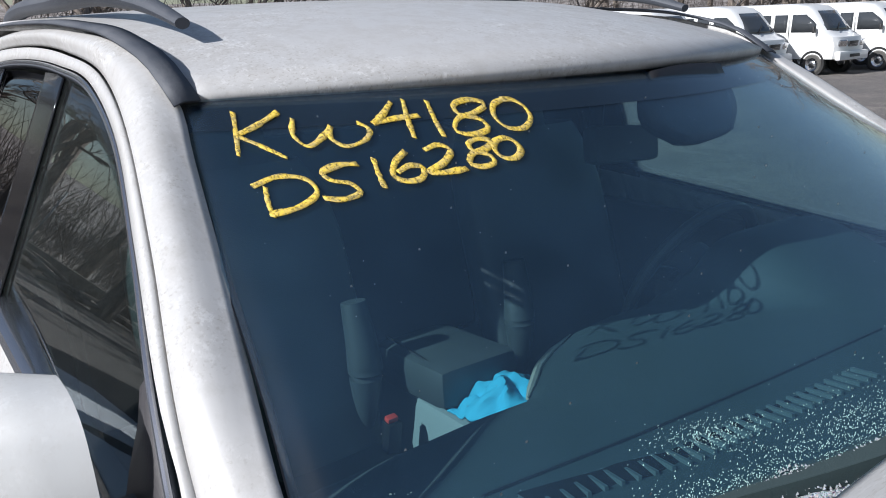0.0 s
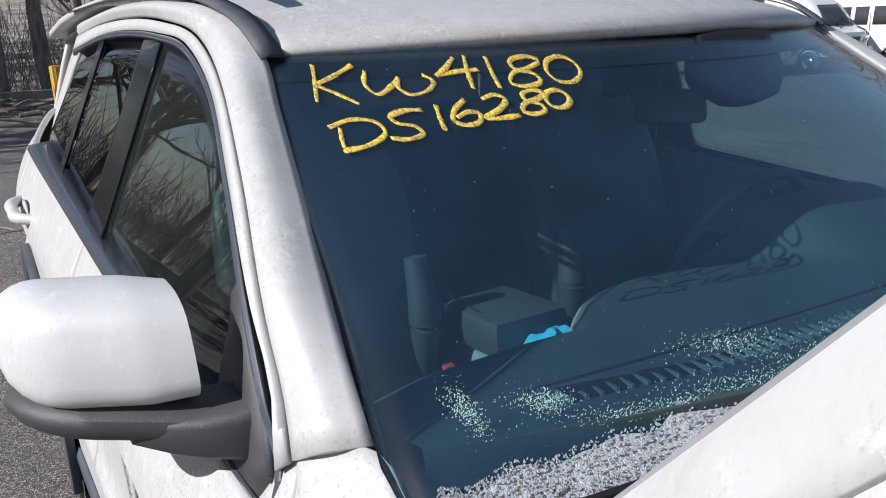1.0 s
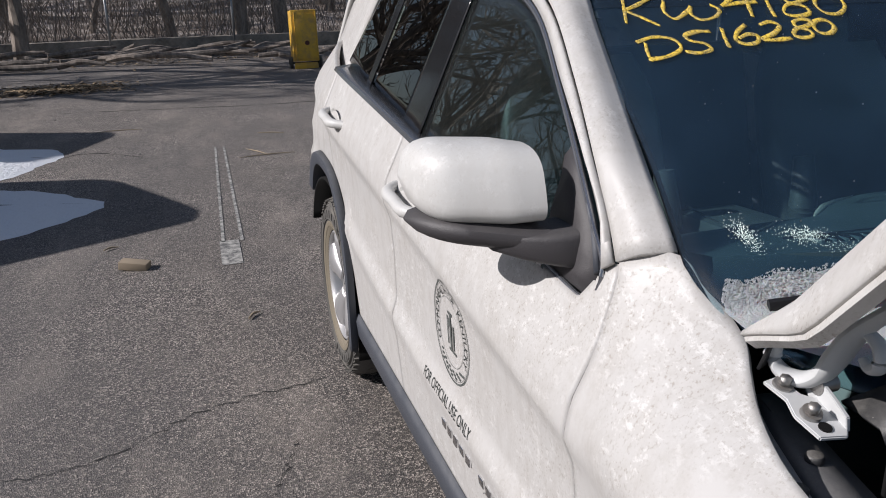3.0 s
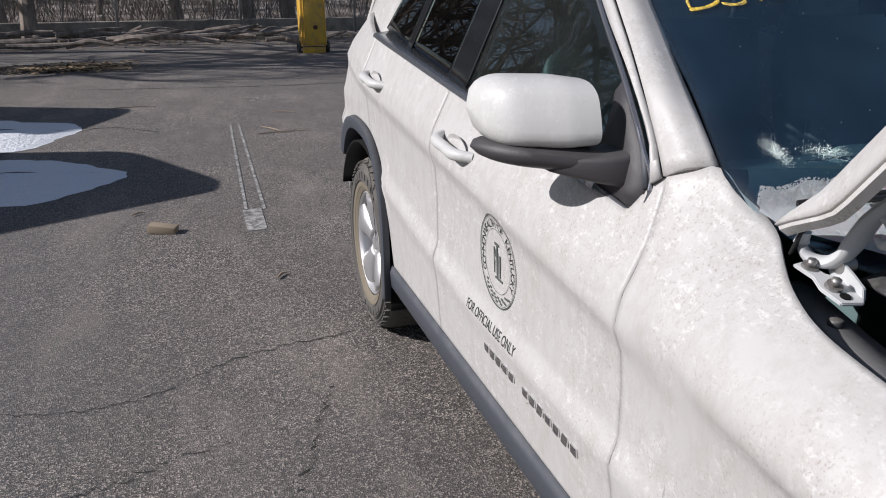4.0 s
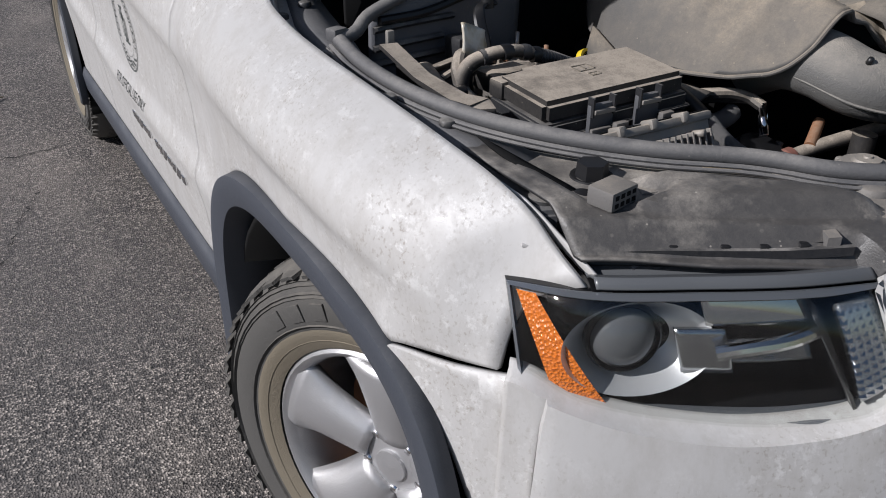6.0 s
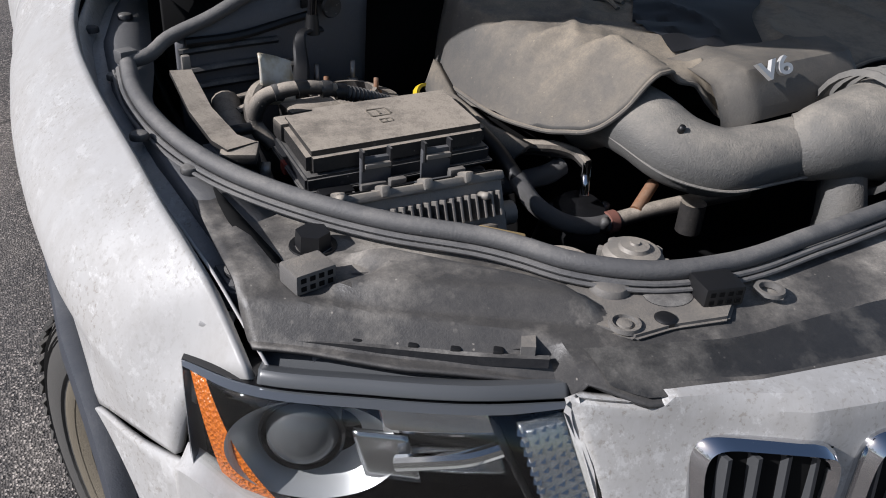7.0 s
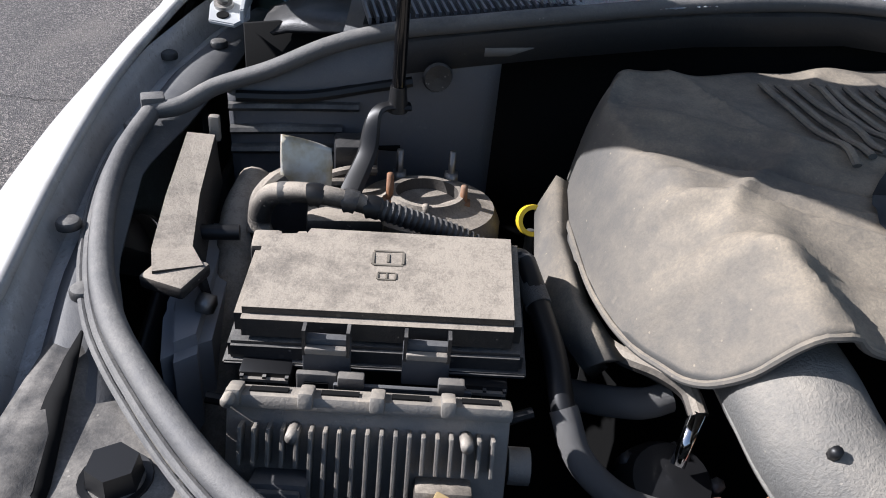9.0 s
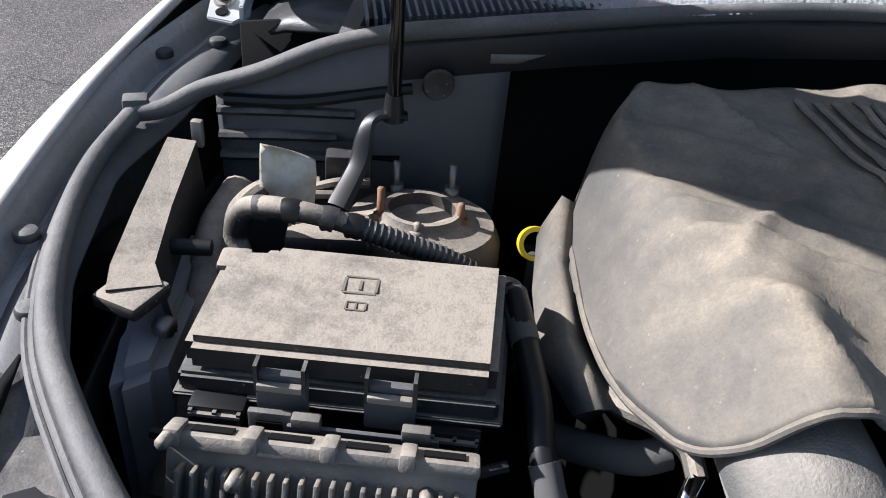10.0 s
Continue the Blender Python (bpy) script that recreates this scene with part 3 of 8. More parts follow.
# side glass, pillars and trim
for side in (-1, 1):
    pane("front_window", ([(0.905, 1.155), (1.20, 1.165), (1.60, 1.20), (1.76, 1.21)], [(0.89, 1.30), (1.10, 1.425), (1.36, 1.555), (1.74, 1.605)]), DOOR_GLASS, side)
    pane("rear_window", ([(1.93, 1.21), (2.1, 1.225), (2.3, 1.245), (2.42, 1.255)], [(1.89, 1.60), (2.1, 1.603), (2.25, 1.603), (2.36, 1.60)]), TINTED, side)
    pane("quarter_window", ([(2.47, 1.26), (2.6, 1.27), (2.75, 1.30), (2.86, 1.32)], [(2.42, 1.60), (2.5, 1.597), (2.6, 1.585), (2.70, 1.565)]), TINTED, side)
    pane("pillar_trim", ([(1.755, 1.19), (1.80, 1.195), (1.87, 1.205), (1.935, 1.21)], [(1.735, 1.60), (1.78, 1.605), (1.84, 1.607), (1.895, 1.607)]), GLOSS_BLACK, side, "gloss black pillar trim", 0.006)
    pane("rear_pillar_trim", ([(2.415, 1.24), (2.43, 1.243), (2.45, 1.245), (2.475, 1.25)], [(2.355, 1.605), (2.37, 1.606), (2.39, 1.605), (2.425, 1.603)]), GLOSS_BLACK, side, "gloss black pillar trim", 0.006)
    outline_strip("window_surround", moved(TRIM_OUT, -0.003), moved(TRIM_OUT, -0.001, 0.010, -0.009), CLAD, side, 60, 0.003, "dark grey window surround")
    bead = [(-0.891, 0.930, 1.141), (-0.886, 0.86, 1.127), (-0.882, 0.806, 1.120), (-0.879, 0.781, 1.128), (-0.876, 0.767, 1.152), (-0.869, 0.771, 1.183)] + moved(TRIM_OUT[1:], -0.010)
    part("surround_bead", tube([(-side * x, y, z) for x, y, z in bead], 0.0042, 8, 110), DARK_CHROME, suv, "bright bead round the side windows")
    P = [[(-(side_x(y, s_belt(y)) - 0.004), y, s_belt(y) - 0.012), (-(side_x(y, s_belt(y)) + 0.008), y, s_belt(y)), (-(side_x(y, s_belt(y)) + 0.002), y, s_belt(y) + 0.012), (-(gx(s_belt(y) + 0.02) - 0.004), y, s_belt(y) + 0.02)] for y in np.linspace(0.93, 2.80, 40)]
    sided("belt_moulding", P, DARK_CHROME, side, 0.003, False, "dark glossy belt moulding")
    P = cr([(-0.675, 1.215, 1.575), (-0.678, 1.29, 1.620), (-0.679, 1.44, 1.659), (-0.679, 1.75, 1.688), (-0.679, 2.2, 1.70), (-0.679, 3.0, 1.69)], 40)
    P = np.stack([P + np.array([-0.014, 0, 0.001]), P + np.array([0.0, 0, 0.006]), P + np.array([0.022, 0, 0.006])], 1)
    sided("roof_ditch_strip", P, CLAD, side, 0.004, True, "dark grey roof ditch moulding")
    rail = tube([(side * 0.60, 1.40, 1.684), (side * 0.602, 1.50, 1.708), (side * 0.605, 1.72, 1.738), (side * 0.605, 2.2, 1.748), (side * 0.60, 2.75, 1.735), (side * 0.59, 3.0, 1.70)], [0.012, 0.026, 0.03, 0.028, 0.026, 0.012], 12, 40, None, 0.75)
    part("roof_rail", rail, CLAD, suv, "dark grey roof rail")
    for y0, zc in ((1.50, 1.075), (2.44, 1.143)):
        hz = zc
        h = tube([(side * 0.936, y0, hz), (side * 0.972, y0 + 0.04, hz + 0.003), (side * 0.978, y0 + 0.12, hz + 0.008), (side * 0.968, y0 + 0.22, hz + 0.014), (side * 0.93, y0 + 0.26, hz + 0.018)], [0.014, 0.017, 0.016, 0.018, 0.014], 12, 30, None, 1.0)
        part("door_handle", h, MIRROR_WHITE, suv)
        cup = lathe([(0.0, -0.012), (0.03, -0.009), (0.05, -0.002), (0.056, 0.0005)], 24, pose(side * (side_x(y0 + 0.12, hz) - 0.003), y0 + 0.12, hz + 0.006, 0, side * 90, 0) @ Matrix.Diagonal((0.62, 1.5, 1, 1)))
        part("handle_recess", cup, MIRROR_WHITE, suv)

# rear end
P = []
for z in (0.42, 0.7, 0.95, 1.25, 1.5, 1.62):
    yb = float(np.interp(z, (0.42, 0.7, 0.95, 1.25, 1.5, 1.62), (3.9, 3.95, 3.9, 3.84, 3.76, 3.68)))
    w = float(np.interp(z, (0.42, 0.95, 1.25, 1.62), (0.74, 0.78, 0.72, 0.62)))
    P.append([(x, yb - 0.12 * (abs(x) / w) ** 3, z) for x in np.linspace(-w, w, 16)])
part("tailgate", grid(P), WHITE, suv, solid=-0.02)
# underbody block, the shade beneath the car put into its near-black
part("underbody", boxed((0, 1.55, 0.38), (1.6, 4.1, 0.2), None, 0.03), SHADE_BLACK, suv)

# door mirror
SHELL = dusty("dark_mirror_shell", (0.042, 0.039, 0.042), (0.10, 0.095, 0.09), 0.5, 0.3)
for side in (-1, 1):
    secs = []
    for t in np.linspace(0, 1, 18):
        # from the inner end out to the rounded tip
        x = 0.914 + 0.190 * t
        w = (1 - max(0, (t - 0.62) / 0.38) ** 2.6) ** 0.5 * (0.9 + 0.1 * min(1, t * 4))
        yc = 0.958 + 0.120 * t
        zc = 1.281 - 0.004 * t
        ring = []
        for a in np.linspace(0, 2 * math.pi, 28, endpoint=False):
            ca, sa = math.cos(a), math.sin(a)
            dy = math.copysign(abs(ca) ** 0.75, ca) * (0.085 if ca < 0 else 0.055) * max(0.25, w)
            dz = math.copysign(abs(sa) ** 0.55, sa) * 0.066 * max(0.05, w)
            dy += 0.022 * dz / 0.066
            ring.append((side * x, yc + dy, zc + dz))
        secs.append(ring)
    sh = grid(secs, None, side < 0, True)
    bmesh.ops.holes_fill(sh, edges=[e for e in sh.edges if e.is_boundary])
    mirror = part("door_mirror", sh, MIRROR_WHITE, suv, "white door mirror cap with a worn top")
    secs = []
    for t in np.linspace(0, 1, 16):
        x = 0.905 + 0.196 * t
        w = (1 - max(0, (t - 0.55) / 0.45) ** 2.4) ** 0.5
        ring = []
        for a in np.linspace(0, 2 * math.pi, 20, endpoint=False):
            ca, sa = math.cos(a), math.sin(a)
            ring.append((side * x, 0.942 + 0.124 * t + math.copysign(abs(ca) ** 0.8, ca) * (0.084 if ca < 0 else 0.07) * max(0.1, w), 1.193 + 0.010 * t + math.copysign(abs(sa) ** 0.8, sa) * 0.026 * max(0.1, w)))
        secs.append(ring)
    lo = grid(secs, None, side < 0, True)
    bmesh.ops.holes_fill(lo, edges=[e for e in lo.edges if e.is_boundary])
    part("lower_shell", lo, SHELL, mirror, "dark grey lower mirror shell")
    secs = []
    for x, y0, y1, z0, z1 in ((0.862, 0.836, 0.94, 1.150, 1.222), (0.885, 0.842, 0.95, 1.152, 1.217), (0.92, 0.862, 0.98, 1.157, 1.210), (0.95, 0.885, 1.01, 1.162, 1.208), (0.985, 0.92, 1.03, 1.170, 1.205)):
        secs.append([(side * x, (y0 + y1) / 2 + math.copysign(abs(math.cos(a)) ** 0.36, math.cos(a)) * (y1 - y0) / 2, (z0 + z1) / 2 + math.copysign(abs(math.sin(a)) ** 0.45, math.sin(a)) * (z1 - z0) / 2) for a in np.linspace(0, 2 * math.pi, 24, endpoint=False)])
    arm = grid(secs, None, side < 0, True)
    bmesh.ops.holes_fill(arm, edges=[e for e in arm.edges if e.is_boundary])
    part("mirror_arm", arm, SHELL, mirror, "dark grey mirror arm")
    foot = np.array([[(-0.880, 0.790, 1.126), (-0.877, 0.775, 1.146), (-0.870, 0.776, 1.180), (-0.863, 0.802, 1.230), (-0.848, 0.880, 1.305), (-0.838, 0.935, 1.340)],
                     [(-0.884, 0.84, 1.130), (-0.880, 0.838, 1.152), (-0.876, 0.838, 1.182), (-0.869, 0.86, 1.230), (-0.856, 0.91, 1.290), (-0.842, 0.945, 1.325)],
                     [(-0.889, 0.93, 1.143), (-0.884, 0.94, 1.166), (-0.878, 0.95, 1.19), (-0.868, 0.95, 1.23), (-0.852, 0.95, 1.28), (-0.844, 0.955, 1.315)]])
    plate = grid((foot + np.array([0.005, 0.004, 0])) * np.array([-side, 1, 1]), None, side < 0)
    part("mirror_foot", plate, SHELL, mirror, "dark grey mirror foot triangle", solid=-0.006)

# wheels
TYRE = dusty("dusty_tyre", (0.075, 0.072, 0.067), (0.22, 0.20, 0.17), 0.85, 0.6, 16, 0.0, 0.5)
RIM = dusty("silver_alloy", (0.55, 0.55, 0.56), (0.40, 0.37, 0.32), 0.34, 0.4, 12, 0.7)
MUD = dusty("mud_tan_rubber", (0.17, 0.145, 0.105), (0.27, 0.235, 0.18), 0.85, 0.6, 30, 0.0, 0.6)


def wheel(name, at, steer, side):
    w = new(name)
    w.parent = suv
    w.location, w.rotation_euler = at, (0, 0, radians(steer) if side < 0 else radians(180 + steer))
    out = pose(0, 0, 0, 0, -90, 0)  # the turned profile's height axis looks outward along -x
    R, W = 0.385, 0.125
    prof = [(0.232, 0.075), (0.245, 0.105), (0.29, 0.122), (0.33, 0.120), (0.362, 0.105), (0.380, 0.085), (R, 0.05), (R, 0), (R, -0.05), (0.380, -0.085), (0.33, -0.12), (0.25, -0.11), (0.23, -0.08)]
    part("tyre", lathe(prof, 56, out), TYRE, w, "black all-terrain tyre")
    part("sidewall_mud", lathe([(0.236, 0.105), (0.25, 0.1132), (0.262, 0.1165), (0.272, 0.1195), (0.276, 0.1190)], 56, out), MUD, w, "tan dried mud on the sidewall")
    for a0, n in ((-40, 8), (140, 6)):
        for k in range(n):
            m = pose(0, 0, 0, a0 + k * 10.5, 0, 0)
            part("sidewall_bar", box(bmesh.new(), (0, 0, 0), (0.004, 0.030, 0.030), m @ pose(-0.1222, 0, 0.308, 0, 0, 0), 0.0015), TYRE, w)
    for r, h in ((0.255, 0.1135), (0.284, 0.1205), (0.332, 0.1195), (0.338, 0.1175), (0.350, 0.1115), (0.357, 0.1080)):
        part("sidewall_rib", lathe([(r - 0.0025, h - 0.002), (r, h + 0.0025), (r + 0.0025, h - 0.002)], 56, out), TYRE if r > 0.26 else MUD, w)
    tread = bmesh.new()
    for k in range(84):
        a = 2 * math.pi * k / 84
        for off, wd in ((0.088, 0.055), (0.03, 0.045), (-0.03, 0.045), (-0.088, 0.055)):
            j = a + (0.07 if off in (0.03, -0.088) else 0)
            m = pose(0, 0, 0, math.degrees(j), 0, 0) @ pose(-off, 0, R - 0.001 if abs(off) < 0.05 else R - 0.015, 0, -12 if off > 0.05 else (12 if off < -0.05 else 0), 18 if k % 2 else -18)
            box(tread, (0, 0, 0), (wd, 0.021, 0.006), m)
    part("tread", tread, TYRE, w, smooth=False)
    part("rim", lathe([(0.236, 0.10), (0.228, 0.106), (0.219, 0.10), (0.212, 0.085), (0.205, 0.02), (0.205, -0.08)], 48, out), RIM, w, "silver alloy rim")
    for k in range(5):
        a = 2 * math.pi * k / 5
        m = pose(0, 0, 0, math.degrees(a), 0, 0)
        sp = loft([[(-0.052, -0.045, 0.05), (-0.068, -0.062, 0.13), (-0.092, -0.092, 0.212)], [(-0.075, -0.034, 0.05), (-0.09, -0.044, 0.13), (-0.1, -0.066, 0.212)],
                   [(-0.075, 0.034, 0.05), (-0.09, 0.044, 0.13), (-0.1, 0.066, 0.212)], [(-0.052, 0.045, 0.05), (-0.068, 0.062, 0.13), (-0.092, 0.092, 0.212)]], 10, 10)
        bmesh.ops.transform(sp, matrix=m, verts=sp.verts)
        part("spoke", sp, RIM, w, solid=0.02)
        part("wheel_nut", rod(m @ Vector((-0.05, 0.0, 0.0)) + m.to_3x3() @ Vector((0, 0.034, 0.047)), m @ Vector((-0.078, 0, 0)) + m.to_3x3() @ Vector((0, 0.034, 0.047)), 0.011, 0.009, 6), CHROME, w)
    part("hub", lathe([(0.075, 0.055), (0.07, 0.07), (0.04, 0.078), (0.0, 0.08)], 32, out), RIM, w)
    part("centre_cap", lathe([(0.031, 0.078), (0.03, 0.084), (0.0, 0.086)], 24, out), RIM, w)
    part("brake_disc", lathe([(0.17, -0.03), (0.17, -0.02), (0.06, -0.02), (0.05, 0.05)], 32, out), RUST, w)
    # near-black disc painted as the shade behind the spokes
    part("wheel_well_back", lathe([(0.21, -0.085), (0.0, -0.085)], 24, out), SHADE_BLACK, w)
    return w


wheel("front_wheel", (-0.782, 0.03, 0.385), 24, -1)
wheel("front_wheel", (0.815, 0.03, 0.385), 24, 1)
wheel("rear_wheel", (-0.805, 2.93, 0.385), 0, -1)
wheel("rear_wheel", (0.805, 2.93, 0.385), 0, 1)

# ---- front end ----
# bumper: plan outline of its upper edge, swept down
NOSE_HALF = [(-0.955, -0.20), (-0.915, -0.31), (-0.86, -0.40), (-0.76, -0.485), (-0.66, -0.55), (-0.56, -0.605), (-0.40, -0.655), (-0.2, -0.69), (0.0, -0.70)]
NOSE = cr(NOSE_HALF + [(-x, y) for x, y in NOSE_HALF[-2::-1]], 200)


def plan_front(s, grow=0.0):
    """The nose in plan, from the passenger's arch (0) round to the driver's (1)."""
    i = s * 199
    k = min(int(i), 198)
    p = NOSE[k] + (NOSE[k + 1] - NOSE[k]) * (i - k)
    return p * np.array([1 + grow, 1 + grow * 1.3])


UNDER_LAMP = cr([(0.556, 0.846), (0.570, 0.824), (0.60, 0.804), (0.65, 0.790), (0.70, 0.784), (0.75, 0.786), (0.80, 0.793), (0.85, 0.808), (0.885, 0.825), (0.92, 0.806), (0.955, 0.780)], 240)


def bumper_top(x):
    """Height of the bumper's upper edge: under the lamps, up round them, and across the grille."""
    a = abs(x)
    if a > 0.556:
        return float(np.interp(a, UNDER_LAMP[:, 0], UNDER_LAMP[:, 1]))
    return float(np.interp(a, (0.0, 0.40, 0.553, 0.556), (0.958, 0.955, 0.953, 0.953)))


def nose_back(a):
    return float(np.interp(a, (0, 0.23, 0.425, 0.52, 0.556, 0.58), (-0.660, -0.645, -0.615, -0.585, -0.560, -0.545)))


P = []
for s in np.linspace(0.075, 0.925, 340):
    x, y = plan_front(s)
    a = abs(x)
    col = []
    if a > 0.556:
        t = bumper_top(x)
        col += [(x * 0.985, y * 0.965, t + 0.012), (x * 0.988, y * 0.972, t + 0.010), (x * 0.992, y * 0.985, t + 0.007), (x * 0.998, y * 0.997, t + 0.002)]
        zs = np.linspace(t, max(0.36, front_arch(y) - 0.006), 16)
    else:
        lean = float(np.interp(a, (0.40, 0.553), (0, 0.055)))
        yb, yf = nose_back(a), y + lean
        wide = math.copysign(0.027 * ease((a - 0.44) / 0.116), x)
        col += [(x + wide, yb + 0.006, 0.960), (x + wide, yb, 0.967), (x + wide, yb + (yf - yb) * 0.55, 0.967), (x + wide, yb + (yf - yb) * 0.9, 0.960)]
        zs = np.linspace(0.950, 0.36, 16)
    for z in zs:
        g = float(np.interp(z, (0.36, 0.44, 0.52, 0.62, 0.72, 0.80, 0.95), (0.0, 0.04, 0.05, 0.045, 0.028, 0.010, 0.0)))
        gx2, gy2 = plan_front(s, g if a < 0.86 else g * 0.3)
        if a <= 0.556:
            gy2 += lean * max(0, (z - 0.80) / 0.15)
            gx2 += wide * min(1.0, max(0.0, (z - 0.845) / 0.10))
        col.append((gx2, gy2, z))
    P.append(col)
part("front_bumper", grid(P, None, True), WHITE, suv, "white front bumper and nose panel", solid=-0.008)
for side in (-1, 1):
    P = []
    for y in np.linspace(-0.205, -0.372, 24):
        x = float(np.interp(-y, -NOSE[:60, 1], -NOSE[:60, 0]))
        top = float(np.interp(y, (-0.38, -0.30, -0.215, -0.19), (0.832, 0.814, 0.799, 0.791)))
        P.append([(-(x + float(np.interp(z, (0.36, 0.5, 0.65, 0.80), (0.0, 0.012, 0.010, 0.0)))), y, z) for z in np.linspace(top, max(0.40, front_arch(y) - 0.004 if y > -0.33 else 0.40), 12)])
    sided("bumper_corner", P, WHITE, side, 0.008, False, "white corner of the front bumper")


def bumper_y(x, z):
    """How far forward the nose stands at a place across it and a height."""
    lo, hi3 = 0.02, 0.98
    for _ in range(24):
        m = (lo + hi3) / 2
        lo, hi3 = (m, hi3) if plan_front(m)[0] < x else (lo, m)
    g = float(np.interp(z, (0.72, 0.80, 0.95), (0.028, 0.010, 0.0)))
    lean = float(np.interp(abs(x), (0.40, 0.553), (0, 0.055)))
    return plan_front(lo)[1] * (1 + g * 1.3) + lean * max(0, (z - 0.80) / 0.15)


# grille slots with chrome rings and dark slats
SLAT_GREY = mat("grey_grille_slat", (0.07, 0.072, 0.075), 0.4)
for k in range(7):
    xc = (k - 3) * 0.1455
    yf = -0.70 + 0.052 * (abs(xc) / 0.41) ** 2 - 0.010
    w, top, bot = 0.060, 0.942 - 0.004 * (abs(xc) / 0.41), 0.745
    lean = 0.018
    ang = 0.11 * xc / 0.41
    def q(u, v, d=0.0):
        return (xc + u, bumper_y(xc + u, v) - d, v)
    ring = []
    n = 40
    for j in range(n):
        a = 2 * math.pi * j / n
        ca, sa = math.cos(a), math.sin(a)
        ring.append((math.copysign(abs(ca) ** 0.35, ca) * w, (top + bot) / 2 + math.copysign(abs(sa) ** 0.3, sa) * (top - bot) / 2))
    P = [[q(u * g, (top + bot) / 2 + (v - (top + bot) / 2) * (1 + (g - 1) * 0.6), d) for u, v in ring] for g, d in ((1.0, -0.004), (0.98, 0.016), (0.92, 0.024), (0.87, 0.020), (0.87, 0.0))]
    gr = part("grille_ring", grid(P, None, False, True), CHROME, suv, "chrome grille slot ring", solid=0.002)
    # near-black sheet over the nose, painted as the slot's shaded inside
    part("grille_backing", grid([[q(w * 0.88 * a, v, 0.013) for a in (-1, -0.5, 0, 0.5, 1)] for v in (bot + 0.005, (top + bot) / 2, top - 0.005)]), SHADE_BLACK, gr, smooth=False)
    for j in range(4):
        u = (j - 1.5) * 0.026
        part("slat", boxed(q(u, (top + bot) / 2, 0.016), (0.005, 0.012, (top - bot) * 0.88), pose(0, 0, 0, -8, 0, 0)), SLAT_GREY, gr, smooth=False)

# ---- hood ----
HOOD = Matrix.Translation((0, 0.480, 1.176)) @ pose(0, 0, 0, -55, 0, 0) @ Matrix.Translation((0, -0.55, -1.125)) @ Matrix.Diagonal((0.975, 1, 1, 1))


def hood_pt(u, v, dz=0.0, inset=0.0):
    """The closed hood: u across (-1 to 1), v from the rear edge (0) to the front (1)."""
    a = abs(u)
    rear = float(np.interp(a, (0.0, 0.36, 0.6, 0.8, 0.95, 1.0), (0.185, 0.215, 0.28, 0.40, 0.545, 0.552)))
    front = -0.60 + 0.17 * a**3
    y = rear + (front - rear) * v
    crest = float(np.interp(y, (-0.60, -0.40, -0.25, -0.06, 0.15, 0.32, 0.45, 0.545), (0.72, 0.80, 0.845, 0.858, 0.862, 0.852, 0.848, 0.850)))
    ze = float(np.interp(y, (-0.60, -0.40, -0.25, -0.06, 0.15, 0.32, 0.45, 0.545), (0.90, 0.985, 1.02, 1.056, 1.077, 1.097, 1.11, 1.135)))
    k = min(1, a / 0.95)
    x = crest * k + 0.028 * min(1.0, max(0.0, v / 0.13)) * max(0, (a - 0.95) / 0.05)
    roll = min(1.0, max(0.0, v / 0.13))
    z = ze + 0.07 * (1 - k**2.6) - 0.0425 * roll * max(0, (a - 0.95) / 0.05) ** 1.3
    x = max(0.0, x - inset) if inset else x
    return Vector((math.copysign(x, u), y - inset * (v - 0.5), z + dz))


us, vs = np.r_[-1, -0.985, -0.97, np.linspace(-0.95, 0.95, 46), 0.97, 0.985, 1], np.linspace(0, 1, 34)
outer = grid([[HOOD @ hood_pt(u, v) for u in us] for v in vs])
hood = part("hood", outer, WHITE, suv, "open white hood with a dirty film", solid=-0.006)
inner = grid([[HOOD @ hood_pt(u, v, -0.006 - 0.045 * min(1, 6 * (1 - abs(u))) * min(1, 3.5 * v, 8 * (1.02 - v)), 0.006) for u in us] for v in vs], None, True)
part("hood_inner_panel", inner, WHITE, hood, "white inner hood panel with holes")
P = []
rim_uv = [(u, 0.0) for u in us] + [(1.0, v) for v in vs[1:]] + [(u, 1.0) for u in us[::-1][1:]] + [(-1.0, v) for v in vs[::-1][1:-1]]
P = [[HOOD @ hood_pt(u, v, 0.0), HOOD @ hood_pt(u, v, -0.008, -0.003), HOOD @ hood_pt(u, v, -0.016, 0.012)] for u, v in rim_uv + rim_uv[:1]]
part("hood_hem", grid(P), WHITE, hood)

# ---- headlights ----
AMBER = mat("amber_reflector", (0.75, 0.19, 0.02), 0.25)
cell = nd(AMBER, "ShaderNodeTexVoronoi", Scale=260.0)
wire(AMBER, nd(AMBER, "ShaderNodeTexCoord").outputs["Object"], cell.inputs["Vector"])
bump(AMBER, cell.outputs["Distance"], 0.8, 0.003)
PRISM = mat("prismatic_reflector", (0.75, 0.76, 0.78), 0.12, 0.9)
bump(PRISM, nd(PRISM, "ShaderNodeTexChecker", Scale=230.0).outputs["Fac"], 0.5, 0.002)
RIMGREY = mat("glossy_grey_rim", (0.20, 0.215, 0.235), 0.16, 0.6)
BOWL = mat("brushed_bowl", (0.66, 0.66, 0.67), 0.32, 0.45)
EYE = mat("projector_glass", (0.16, 0.165, 0.175), 0.06, 0.35)
SATIN = mat("satin_silver", (0.62, 0.63, 0.65), 0.22, 1.0)
HL_TOP = [(-0.872, -0.326, 0.926), (-0.826, -0.402, 0.938), (-0.74, -0.468, 0.946), (-0.66, -0.518, 0.951), (-0.577, -0.549, 0.951)]
